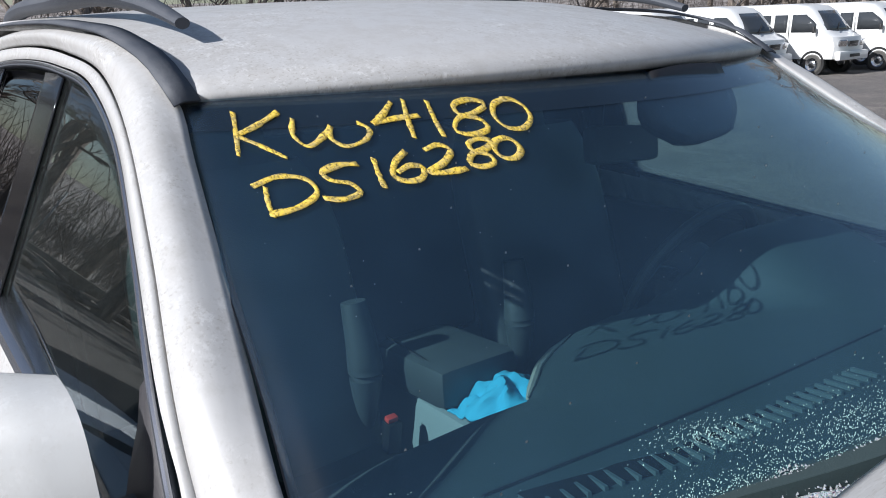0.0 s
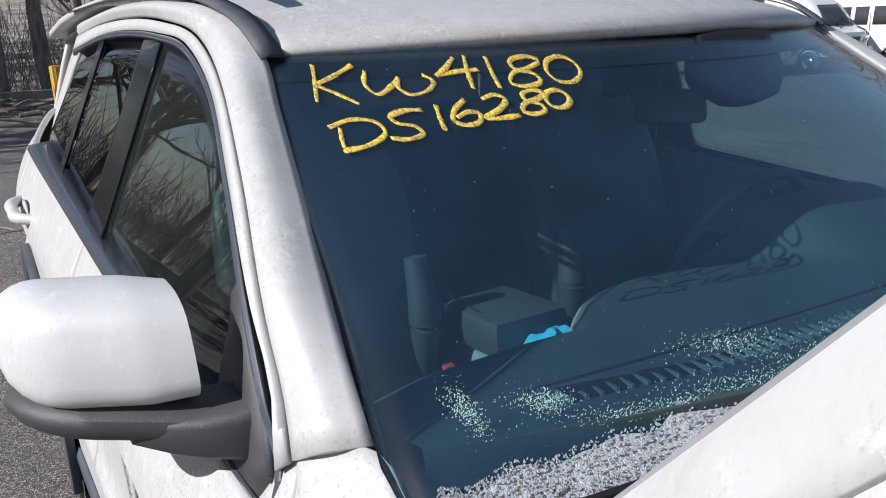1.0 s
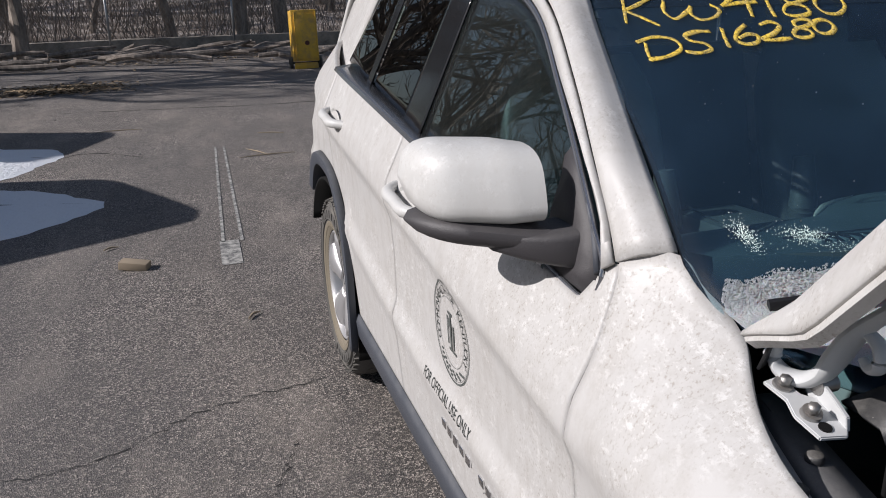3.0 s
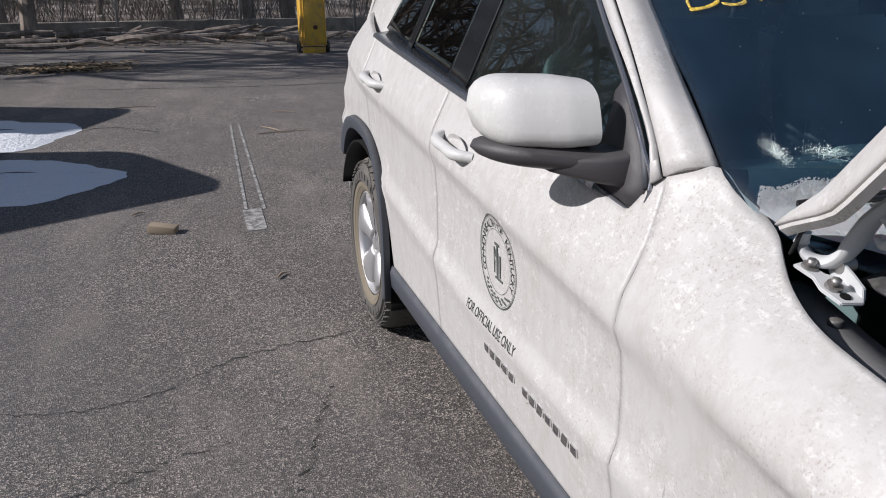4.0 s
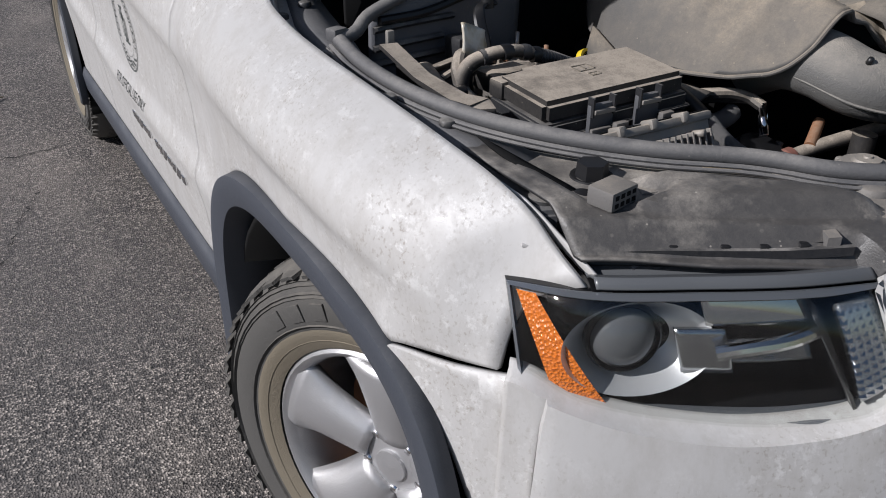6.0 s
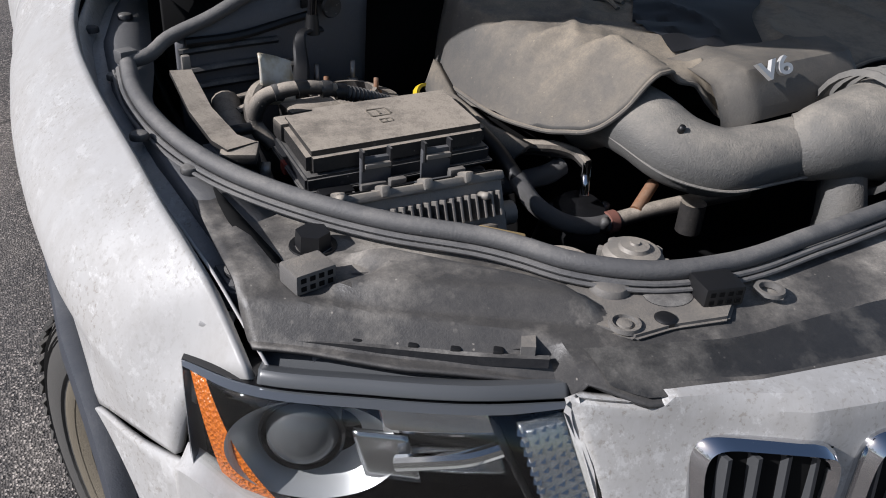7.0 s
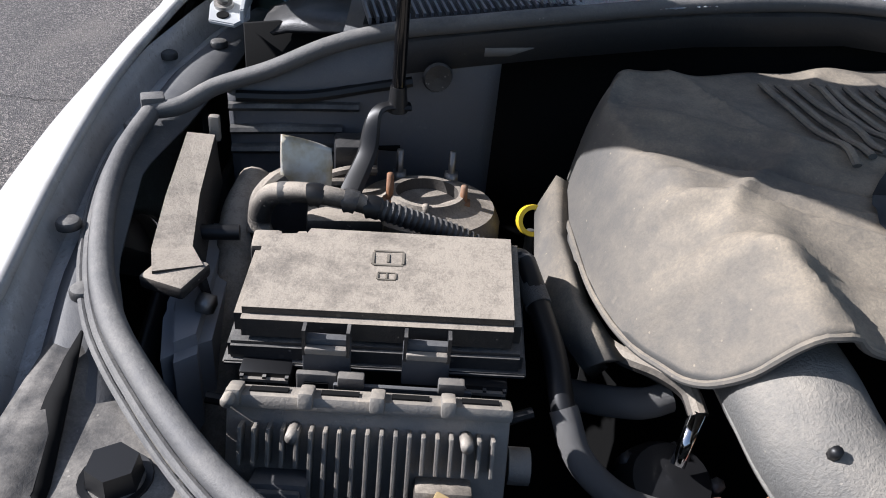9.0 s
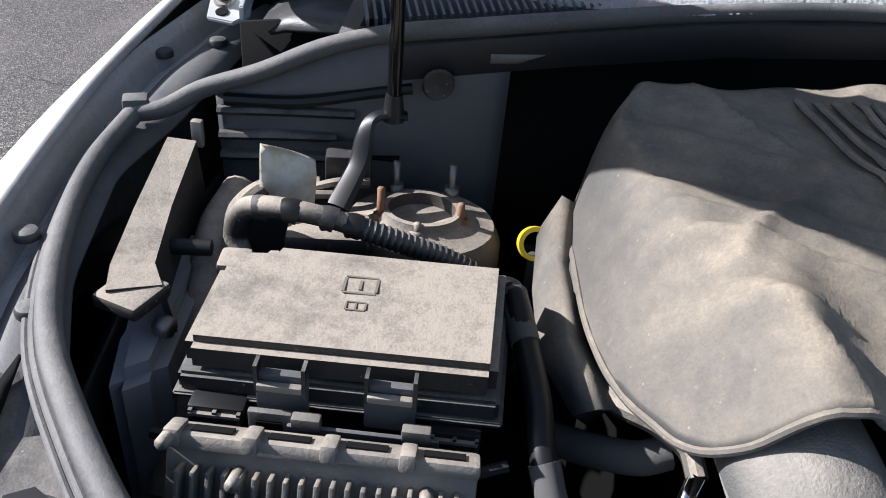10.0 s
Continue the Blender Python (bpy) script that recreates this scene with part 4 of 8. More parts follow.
HL_BOT = [(-0.880, -0.372, 0.822), (-0.805, -0.432, 0.790), (-0.72, -0.495, 0.786), (-0.64, -0.552, 0.795), (-0.580, -0.588, 0.812), (-0.562, -0.598, 0.826), (-0.555, -0.603, 0.850)]
HT, HB = cr(HL_TOP, 101), cr(HL_BOT, 101)


def hl(u, v, d=0.0):
    """A place in the lamp: u from its outer tip inward, v from bottom to top, d metres behind the lens."""
    k = min(max(u, 0), 1) * 100
    i = min(int(k), 99)
    t, b = HT[i] + (HT[i + 1] - HT[i]) * (k - i), HB[i] + (HB[i + 1] - HB[i]) * (k - i)
    p = b + (t - b) * v + np.array([-0.35, -0.62, 0.1]) * 0.030 * max(0, 1 - (2 * v - 1) ** 2) ** 0.5 * min(1, 6 * u + 0.1, 6 * (1 - u) + 0.1)
    return Vector(p + np.array([0.42, 0.86, -0.02]) * d)


def lamp_grid(us, vs, d, bm=None):
    return grid([[hl(u, v, d) for v in vs] for u in us], bm, True)


for side in (-1, 1):
    flipx = (lambda bm: bm) if side < 0 else reflect
    lamp = part("headlight", flipx(lamp_grid(np.linspace(0, 1, 50), np.linspace(0, 1, 20), 0.0)), LENS, suv, "clear headlight with amber corner and black bezel", solid=-0.003)
    lamp.visible_shadow = False
    part("lamp_housing", flipx(lamp_grid(np.linspace(0, 1, 40), np.linspace(-0.02, 1.02, 14), 0.085)), GLOSS_BLACK, lamp, "black lamp housing")
    P = [(0.0, v) for v in np.linspace(0, 1, 8)] + [(u, 1.0) for u in np.linspace(0, 1, 40)] + [(1.0, v) for v in np.linspace(1, 0, 8)] + [(u, 0.0) for u in np.linspace(1, 0, 40)]
    part("lamp_wall", flipx(grid([[hl(u, v, d) for d in (0.002, 0.05, 0.095)] for u, v in P])), GLOSS_BLACK, lamp)
    P2 = [[hl(u, v, 0.001), hl(0.5 + (u - 0.5) * 0.985, 0.5 + (v - 0.5) * 0.95, -0.003), hl(0.5 + (u - 0.5) * 0.965, 0.5 + (v - 0.5) * 0.89, 0.006), hl(0.5 + (u - 0.5) * 0.955, 0.5 + (v - 0.5) * 0.84, 0.03)] for u, v in P]
    part("lamp_rim", flipx(grid(P2)), RIMGREY, lamp, "glossy grey lamp rim")
    part("amber_reflector", flipx(grid([[hl(0.022 + 0.075 * (1 - v), v, 0.006), hl(0.045 + 0.105 * (1 - v), v, 0.006), hl(0.075 + 0.19 * (1 - v) ** 1.15, v, 0.008)] for v in np.linspace(0.05, 0.92, 20)], None, True)), AMBER, lamp, "amber prismatic side reflector")
    c = hl(0.345, 0.53, 0.055)
    out = Vector((-0.42, -0.86, 0.12)).normalized()
    m = Matrix.Translation(c) @ out.to_track_quat("Z", "Y").to_matrix().to_4x4()
    part("projector_bezel", flipx(lathe([(0.069, 0.026), (0.064, 0.021), (0.058, 0.013), (0.051, 0.004), (0.043, -0.004), (0.037, -0.008)], 48, m @ Matrix.Diagonal((1.18, 0.80, 1, 1)))), BOWL, lamp, "satin silver projector bowl")
    eye = m @ pose(-0.012, 0.006, 0)
    part("projector_ring", flipx(lathe([(0.041, -0.006), (0.041, 0.010), (0.038, 0.014), (0.035, 0.010), (0.0345, 0.0)], 40, eye)), GLOSS_BLACK, lamp)
    part("projector_lens", flipx(lathe([(0.036, 0.004), (0.033, 0.013), (0.025, 0.021), (0.013, 0.026), (0.0, 0.027)], 40, eye)), EYE, lamp, "dark projector lens")
    part("bright_wing", flipx(lamp_grid(np.linspace(0.45, 0.58, 10), np.linspace(0.34, 0.66, 8), 0.045)), SATIN, lamp, "bright silver reflector wing", solid=0.006)
    part("upper_reflector", flipx(lamp_grid(np.linspace(0.53, 0.80, 14), np.linspace(0.70, 0.92, 8), 0.04)), CHROME, lamp, "mirror-bright upper reflector", solid=0.006)
    part("lower_reflector", flipx(lamp_grid(np.linspace(0.56, 0.78, 14), np.linspace(0.40, 0.56, 8), 0.05)), PRISM, lamp, solid=0.006)
    part("light_bar", flipx(tube([hl(0.54, 0.52, 0.03), hl(0.62, 0.58, 0.025), hl(0.72, 0.62, 0.025), hl(0.80, 0.66, 0.03)], 0.008, 10, 20)), CHROME, lamp, "chrome light bar")
    part("corner_reflector", flipx(lamp_grid(np.linspace(0.845, 0.955, 10), np.linspace(0.16, 0.86, 12), 0.02)), PRISM, lamp, "prismatic inner corner reflector", solid=0.01)
    cells = bmesh.new()
    for u in np.linspace(0.853, 0.948, 5):
        for v in np.linspace(0.20, 0.82, 11):
            box(cells, hl(u, v, 0.012), (0.0075, 0.006, 0.0062), pose(0, 0, 0, 0, 0, -32) @ pose(0, 0, 0, 45, 0, 0))
    part("prism_cells", flipx(cells), SATIN, lamp, "small clear prism cells", smooth=False)
    part("divider", flipx(grid([[hl(u, v, 0.012), hl(u, v, 0.09)] for u, v in ((0.80, 0.95), (0.81, 0.7), (0.825, 0.4), (0.84, 0.08))])), GLOSS_BLACK, lamp, solid=0.004)
    # upper carrier of the lamp: grey ledge with ribs and clips
    up = [[Vector(HT[i]) + Vector((0.004 * k, 0.010 * k + 0.002, 0.002 + 0.006 * math.sin(k * 1.4))) for k in range(6)] for i in range(26, 100)]
    part("lamp_ledge", flipx(grid(up)), mat("grey_lamp_plastic", (0.10, 0.105, 0.11), 0.3), lamp, "dull grey clear-edged lamp ledge", solid=-0.003)
    for k in (30, 45, 58, 70, 84, 94):
        part("lamp_clip", flipx(boxed(Vector(HT[k]) + Vector((0.018, 0.05, 0.008)), (0.024, 0.008, 0.01), pose(0, 0, 0, 0, 0, -32), 0.002)), BLACK, lamp)
    part("lamp_rail", flipx(tube([Vector(HT[k]) + Vector((0.02, 0.045, 0.006)) for k in (26, 45, 65, 85, 99)], 0.004, 8, 40)), BLACK, lamp)

# ---- engine bay ----
P = []
for k in range(44):
    t = k / 43
    y = 0.52 + (-0.40 - 0.52) * t
    xe = float(np.interp(y, (-0.40, -0.30, -0.06, 0.15, 0.32, 0.45, 0.52), (0.798, 0.822, 0.862, 0.880, 0.868, 0.832, 0.805)))
    ze = float(np.interp(y, (-0.40, -0.30, -0.06, 0.15, 0.32, 0.52), (0.94, 0.995, 1.036, 1.056, 1.076, 1.105)))
    zb = float(np.interp(y, (-0.40, -0.25, -0.09, 0.178, 0.346, 0.48), (0.945, 0.98, 1.008, 1.036, 1.054, 1.072)))
    xi = float(np.interp(y, (-0.40, -0.20, -0.05, 0.10, 0.20, 0.50), (0.70, 0.73, 0.79, 0.812, 0.79, 0.745)))
    P.append([(-xe - 0.004, y, ze), (-xe + 0.004, y, ze - 0.020), (-xe + 0.010, y, zb - 0.012), (-(xe - 0.026), y, zb - 0.006), (-(xe - 0.036), y, zb + 0.002), (-(xe * 0.5 + xi * 0.5), y, zb + 0.003), (-xi, y, zb)])
for side in (-1, 1):
    sided("wing_flange", np.array(P)[:, :4], WHITE, side, 0.003, True, "white inner fender flange")
    sided("wing_cover", np.array(P)[:, 3:], WING, side, 0.004, True, "grey dusty plastic inner wing cover")


def inside(poly, x, y):
    """How far a place lies inside a plan outline, negative outside."""
    best, within = 9.0, False
    for (ax, ay), (bx, by) in zip(poly, poly[1:] + poly[:1]):
        k = ((x - ax) * (bx - ax) + (y - ay) * (by - ay)) / ((bx - ax) ** 2 + (by - ay) ** 2)
        k = min(1.0, max(0.0, k))
        best = min(best, math.hypot(x - ax - k * (bx - ax), y - ay - k * (by - ay)))
        if (ay > y) != (by > y) and x < (bx - ax) * (y - ay) / (by - ay) + ax:
            within = not within
    return best if within else -best


DOME = [(-0.700, -0.300), (-0.650, -0.315), (-0.590, -0.372), (-0.545, -0.412), (-0.516, -0.448), (-0.506, -0.488), (-0.530, -0.505), (-0.585, -0.470), (-0.640, -0.438), (-0.700, -0.402), (-0.735, -0.372), (-0.742, -0.352), (-0.690, -0.348)]


def shroud_z(x, y):
    a = abs(x)
    z = 0.986 - 0.024 * max(0, (-0.50 - y) / 0.12) ** 1.2
    # raised dome beside the lamp, its steep inner flank, and the drop to the lamp's ledge
    z += 0.019 * ease((inside(DOME, -a, y) + 0.004) / 0.030)
    z += 0.010 * ease((a - 0.765) / 0.02) * ease((y + 0.335) / 0.02)
    if a > 0.575:
        edge = float(np.interp(a, (0.575, 0.62, 0.70, 0.77, 0.82), (-0.515, -0.482, -0.425, -0.378, -0.345)))
        z -= 0.030 * min(1, max(0, (edge + 0.016 - y) / 0.03))
    return z + 0.0012 * noise.noise(Vector((x * 12, y * 12, 0)))


P = []
for x in np.linspace(-0.815, 0.815, 180):
    a = abs(x)
    yb = float(np.interp(a, (0.0, 0.09, 0.22, 0.36, 0.44, 0.505, 0.544, 0.615, 0.69, 0.741, 0.79, 0.82), (-0.46, -0.465, -0.478, -0.482, -0.468, -0.425, -0.37, -0.312, -0.238, -0.165, -0.10, -0.08)))
    yf = float(np.interp(a, (0.0, 0.23, 0.425, 0.535, 0.572, 0.60, 0.70, 0.77, 0.82), (-0.668, -0.653, -0.623, -0.592, -0.552, -0.518, -0.46, -0.405, -0.372)))
    P.append([(x, yb + (yf - yb) * t, shroud_z(x, yb + (yf - yb) * t) - (0.006 * ease((t - 0.88) / 0.12) if a < 0.59 else 0)) for t in np.linspace(0, 1, 50)])
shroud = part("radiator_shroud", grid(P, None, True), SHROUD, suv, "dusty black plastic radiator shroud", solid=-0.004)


STRIP = dusty("clean_black_strip", (0.018, 0.019, 0.021), (0.28, 0.26, 0.23), 0.28, 0.45, 14.0, 0.0, 0.15, 0.46, 0.66)
P = []
for x in np.linspace(-0.556, 0.556, 90):
    a = abs(x)
    y0 = float(np.interp(a, (0.0, 0.20, 0.41, 0.55, 0.56), (-0.575, -0.562, -0.553, -0.522, -0.52))) + 0.003 * noise.noise(Vector((x * 20, 4, 0)))
    y1 = float(np.interp(a, (0.0, 0.23, 0.425, 0.535, 0.572), (-0.663, -0.648, -0.618, -0.590, -0.552)))
    P.append([(x, y0 + (y1 - y0) * t, shroud_z(x, y0 + (y1 - y0) * t) + h) for t, h in ((0, -0.001), (0.06, 0.004), (0.4, 0.005), (0.8, 0.004), (0.97, 0.002))])
part("shroud_strip", grid(P, None, True), STRIP, shroud, "clean black front strip of the shroud")


def on_shroud(x, y, dz=0.0):
    return Vector((x, y, shroud_z(x, y) + dz))


def dome(name, at, r, h, material, parent=None, label="", squash=1.0, yaw=0.0):
    return part(name, lathe([(r, -0.004), (r, h * 0.25), (r * 0.86, h * 0.75), (r * 0.55, h), (0.0, h * 1.02)], 20, Matrix.Translation(at) @ pose(0, 0, 0, 0, 0, yaw) @ Matrix.Diagonal((1, squash, 1, 1))), material, parent or suv, label)


PLATE = dusty("grey_bracket_plate", (0.13, 0.125, 0.12), (0.30, 0.265, 0.22), 0.55, 0.8, 10)
pl = part("latch_plate", prism([(-0.53, -0.44), (-0.49, -0.425), (-0.42, -0.455), (-0.37, -0.478), (-0.366, -0.52), (-0.40, -0.545), (-0.46, -0.535), (-0.505, -0.535), (-0.535, -0.50)], 0.984, 0.991, 0.003), PLATE, suv, "dusty grey latch plate")
dome("plate_boss", (-0.478, -0.459, 0.991), 0.021, 0.009, PLATE, pl)
dome("plate_pad", (-0.430, -0.490, 0.991), 0.027, 0.003, PLASTIC, pl, "", 0.8)
dome("plate_screw", (-0.503, -0.515, 0.991), 0.008, 0.003, PLATE, pl)
part("screw_ring", lathe([(0.016, 0.990), (0.015, 0.9945), (0.012, 0.9945), (0.011, 0.989)], 24, pose(-0.503, -0.515, 0)), PLATE, pl)
dome("plate_plug", (-0.460, -0.522, 0.991), 0.011, 0.003, BLACK, pl)
for bx, by, bz, yaw, material, words in ((-0.388, -0.510, 1.000, -12, BLACK, "black rubber hood block with small holes"), (-0.748, -0.338, 1.002, 12, PLATE, "dusty rubber hood block with small holes")):
    m = pose(bx, by, bz, 0, 0, yaw)
    pad = part("block_pad", boxed((0, 0, 0), (0.044, 0.034, 0.022), m, 0.003), material, shroud, words)
    for ix in range(4):
        for iz in range(2):
            # holes are small near-black blocks, their shade given by colour
            part("pad_hole", boxed((0, 0, 0), (0.0055, 0.003, 0.005), m @ pose(-0.0145 + ix * 0.0097, -0.0162, -0.0045 + iz * 0.009)), SHADE_BLACK, pad, smooth=False)
# strip laid on top in near-black, drawn as the shaded gap
part("wing_gap", grid([[(x - w, y, 0.9935 + 0.11 * (y + 0.283)), (x + w, y, 0.9925 + 0.11 * (y + 0.283))] for x, y, w in ((-0.789, -0.140, 0.001), (-0.787, -0.17, 0.005), (-0.783, -0.21, 0.0085), (-0.777, -0.25, 0.0105), (-0.769, -0.283, 0.009), (-0.763, -0.294, 0.004))], None, False), SHADE_BLACK, shroud, "near-black strip painted as the gap beside the wing cover", solid=0.003)
fix = part("wing_fixing", prism([(-0.826, -0.262), (-0.786, -0.262), (-0.776, -0.285), (-0.778, -0.312), (-0.80, -0.322), (-0.822, -0.312)], 0.955, 0.986, 0.005), WING, suv, "grey wing cover foot with a round pad")
part("fixing_pad", lathe([(0.018, 0.984), (0.017, 0.990), (0.010, 0.993), (0.0, 0.993)], 20, pose(-0.799, -0.287, 0)), PLASTIC, fix)
part("white_tab", boxed((-0.832, -0.318, 0.957), (0.03, 0.028, 0.004), pose(0, 0, 0, 0, 10, -30), 0.001), WHITE, fix, "small painted tab")
# near-black disc drawn as the tab's shaded hole
part("tab_hole", rod((-0.838, -0.312, 0.959), (-0.838, -0.312, 0.9615), 0.006, 0.006, 12), SHADE_BLACK, fix)
bp = part("hood_bumper", rod((-0.72, -0.272, 0.985), (-0.72, -0.272, 1.008), 0.020, 0.018, 6), BLACK, suv, "black hexagonal hood bumper", smooth=False)
part("bumper_seat", lathe([(0.026, 0.988), (0.025, 0.992), (0.02, 0.991)], 20, pose(-0.72, -0.272, 0)), BLACK, bp)
# flat near-black slab stands for the shaded cutout in the shroud
part("shroud_slot", prism([(-0.742, -0.300), (-0.722, -0.292), (-0.707, -0.303), (-0.697, -0.318), (-0.684, -0.324), (-0.676, -0.336), (-0.684, -0.348), (-0.706, -0.350), (-0.728, -0.352), (-0.733, -0.330)], 0.985, 0.9885), SHADE_BLACK, shroud)
dome("shroud_plug", (-0.757, -0.301, 0.986), 0.012, 0.006, BLACK, shroud)
part("slot_clip", boxed((-0.690, -0.334, 0.988), (0.022, 0.020, 0.010), pose(0, 0, 0, 0, -8, -25), 0.003), PLATE, shroud, "pale clip inside the slot")
part("shroud_ring", lathe([(0.016, 0.992), (0.015, 0.996), (0.011, 0.996), (0.010, 0.990)], 20, pose(-0.329, -0.526, 0)), PLATE, shroud)
# flaps and bars between shroud and lamp
LAMP_LINE = cr([(-0.800, -0.372, 0.950), (-0.755, -0.402, 0.955), (-0.70, -0.440, 0.958), (-0.64, -0.482, 0.962), (-0.588, -0.520, 0.970)], 41)


def lamp_bar(name, k0, k1, back, wide, high, material, lift=0.0, label=""):
    rows = []
    for k in range(k0, k1 + 1):
        p = LAMP_LINE[k]
        n = np.array([0.53, 0.85, 0])
        rows.append([p + n * back + np.array([0, 0, lift]), p + n * back + np.array([0, 0, lift + high]), p + n * (back + wide) + np.array([0, 0, lift + high]), p + n * (back + wide) + np.array([0, 0, lift])])
    bm = grid(rows, None, False, True)
    bmesh.ops.holes_fill(bm, edges=[e for e in bm.edges if e.is_boundary])
    bmesh.ops.recalc_face_normals(bm, faces=bm.faces)
    return part(name, bm, material, shroud, label, smooth=False)


lamp_bar("lamp_gap_strip", 0, 40, 0.000, 0.006, 0.010, PLASTIC, 0.0, "black edge strip above the lamp")
lamp_bar("lamp_gap_strip", 1, 38, 0.012, 0.004, 0.007, BLACK, 0.004)
# near-black bar painted as the shade between lamp and shroud
lamp_bar("gap_shade", 2, 39, 0.006, 0.030, 0.002, SHADE_BLACK, -0.002)
lamp_bar("shroud_flap", 2, 15, 0.022, 0.024, 0.004, SHROUD, 0.012, "loose flap of the shroud")
lamp_bar("flap_end", 15, 16, 0.020, 0.030, 0.012, PLASTIC, 0.012)
lamp_bar("shroud_flap", 17, 29, 0.030, 0.020, 0.010, SHROUD, 0.004)
lamp_bar("shroud_flap", 31, 36, 0.020, 0.030, 0.004, SHROUD, 0.010, "loose flap of the shroud")
lamp_bar("gap_clip", 36, 38, 0.004, 0.034, 0.014, PLATE, 0.006, "bent grey clip beside the lamp")
for k in (6, 13, 21, 27, 33):
    part("gap_rib", boxed(Vector(LAMP_LINE[k]) + Vector((0.006, 0.010, 0.008)), (0.010, 0.014, 0.010), pose(0, 0, 0, 0, 0, -33), 0.002), BLACK, shroud)
for x, y, z in ((-0.805, -0.093, 1.013), (-0.846, -0.012, 1.028), (-0.845, 0.178, 1.040), (-0.853, 0.346, 1.060), (-0.798, 0.385, 1.066)):
    dome("push_clip", (x, y, z), 0.0115, 0.005, PLASTIC, None, "dusty black push clip")

SEAL = [(-0.826, 0.185, 1.056), (-0.831, 0.10, 1.045), (-0.812, -0.02, 1.03), (-0.766, -0.135, 1.02), (-0.715, -0.205, 1.014), (-0.65, -0.28, 1.012), (-0.544, -0.37, 1.01),
        (-0.50, -0.425, 1.008), (-0.44, -0.468, 1.008), (-0.358, -0.486, 1.008), (-0.221, -0.48, 1.01), (0.0, -0.465, 1.012)]
seal_path = [tuple(p) for p in SEAL] + [(-x, y, z) for x, y, z in SEAL[-2::-1]]
part("bay_seal", tube(seal_path, 0.0108, 12, 140, None, 0.95), RUBBER, suv, "dusty black rubber bay seal")
side_path = cr(seal_path, 60)
away = np.cross(np.gradient(side_path, axis=0), (0, 0, 1.0))
away /= np.linalg.norm(away, axis=1)[:, None]
away *= np.sign((away * (side_path - np.array([0, 0.1, 1.0]))).sum(1))[:, None]
for off, drop, r in ((0.0125, -0.008, 0.0040), (0.0190, -0.0115, 0.0030)):
    part("seal_lip", tube([tuple(p + q4 * off + np.array([0, 0, drop])) for p, q4 in zip(side_path, away)], r, 8, 140, None, 0.8), RUBBER, suv, "rubber ridge of the bay seal")
part("cowl_seal", tube([(-0.826, 0.185, 1.056), (-0.80, 0.190, 1.060), (-0.765, 0.216, 1.075), (-0.70, 0.222, 1.10), (-0.63, 0.230, 1.132), (-0.575, 0.238, 1.147), (-0.47, 0.255, 1.161), (-0.37, 0.28, 1.170), (-0.2, 0.325, 1.181), (0.0, 0.355, 1.188), (0.2, 0.325, 1.181), (0.37, 0.28, 1.17), (0.6, 0.235, 1.14)], 0.0105, 12, 120, None, 0.95), RUBBER, suv, "dusty black rubber cowl seal")
part("seal_joint", boxed((-0.826, 0.192, 1.062), (0.026, 0.022, 0.020), pose(0, 0, 0, 0, 0, 20), 0.004), RUBBER, suv)

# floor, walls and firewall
# bay floor in near-black: the depth's shade is its colour
part("bay_floor", boxed((0, 0.0, 0.70), (1.45, 1.05, 0.02)), SHADE_BLACK, suv, smooth=False)
P = [[(-0.70, -0.40, z), (-0.745, -0.2, z), (-0.775, 0.05, z), (-0.76, 0.20, z), (-0.745, 0.54, z)] for z in (0.70, 0.85, 0.955)]
for side in (-1, 1):
    sided("bay_side_wall", P, BLACK, side, 0.01)
P = []
for x in np.linspace(-0.752, -0.44, 20):
    y = float(np.interp(x, (-0.75, -0.60, -0.47, -0.44), (0.235, 0.245, 0.272, 0.285)))
    top = float(np.interp(x, (-0.765, -0.70, -0.63, -0.575, -0.47, -0.44), (1.070, 1.094, 1.126, 1.138, 1.150, 1.152)))
    P.append([(x, y + (1.135 - z) * 0.05, z) for z in (0.70, 0.85, 0.95, 1.03, (1.03 + top) / 2, top)])
fw = part("firewall_panel", grid(P, None, True), FIREWALL, suv, "dark plastic firewall panel with ribs", solid=0.012)
for z, x0, x1 in ((1.05, -0.75, -0.60), (1.02, -0.75, -0.62), (0.995, -0.75, -0.60)):
    part("panel_rib", tube([(x0, 0.228, z), ((x0 + x1) / 2, 0.232, z + 0.004), (x1, 0.238, z + 0.006)], 0.010, 8, 14, None, 0.6), PLASTIC, fw)
part("panel_seam", tube([(-0.74, 0.222, 1.065), (-0.66, 0.228, 1.068), (-0.58, 0.24, 1.082), (-0.54, 0.248, 1.088)], 0.007, 8, 24), BLACK, fw)
part("panel_grommet", lathe([(0.018, 0.0), (0.016, 0.004), (0.008, 0.003), (0.0, 0.002)], 20, pose(-0.511, 0.236, 1.10, 90, 0, 14)), PLASTIC, fw)
# bulkhead sheet, coloured near-black for the shade behind the engine
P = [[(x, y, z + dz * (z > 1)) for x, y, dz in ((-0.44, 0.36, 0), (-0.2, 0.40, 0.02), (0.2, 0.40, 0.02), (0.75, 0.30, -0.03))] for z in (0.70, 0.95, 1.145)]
part("bulkhead", grid(P), SHADE_BLACK, suv, "bulkhead behind the engine in painted near-black shade", solid=0.012)
P = [[(x, y - d, z + dz) for x, y, z in ((-0.56, 0.245, 1.150), (-0.47, 0.262, 1.161), (-0.37, 0.287, 1.170), (-0.2, 0.332, 1.181), (0.0, 0.362, 1.188), (0.2, 0.332, 1.181), (0.37, 0.287, 1.170), (0.6, 0.24, 1.14))] for d, dz in ((-0.09, -0.006), (-0.012, -0.006), (0.004, -0.016), (0.006, -0.050))]
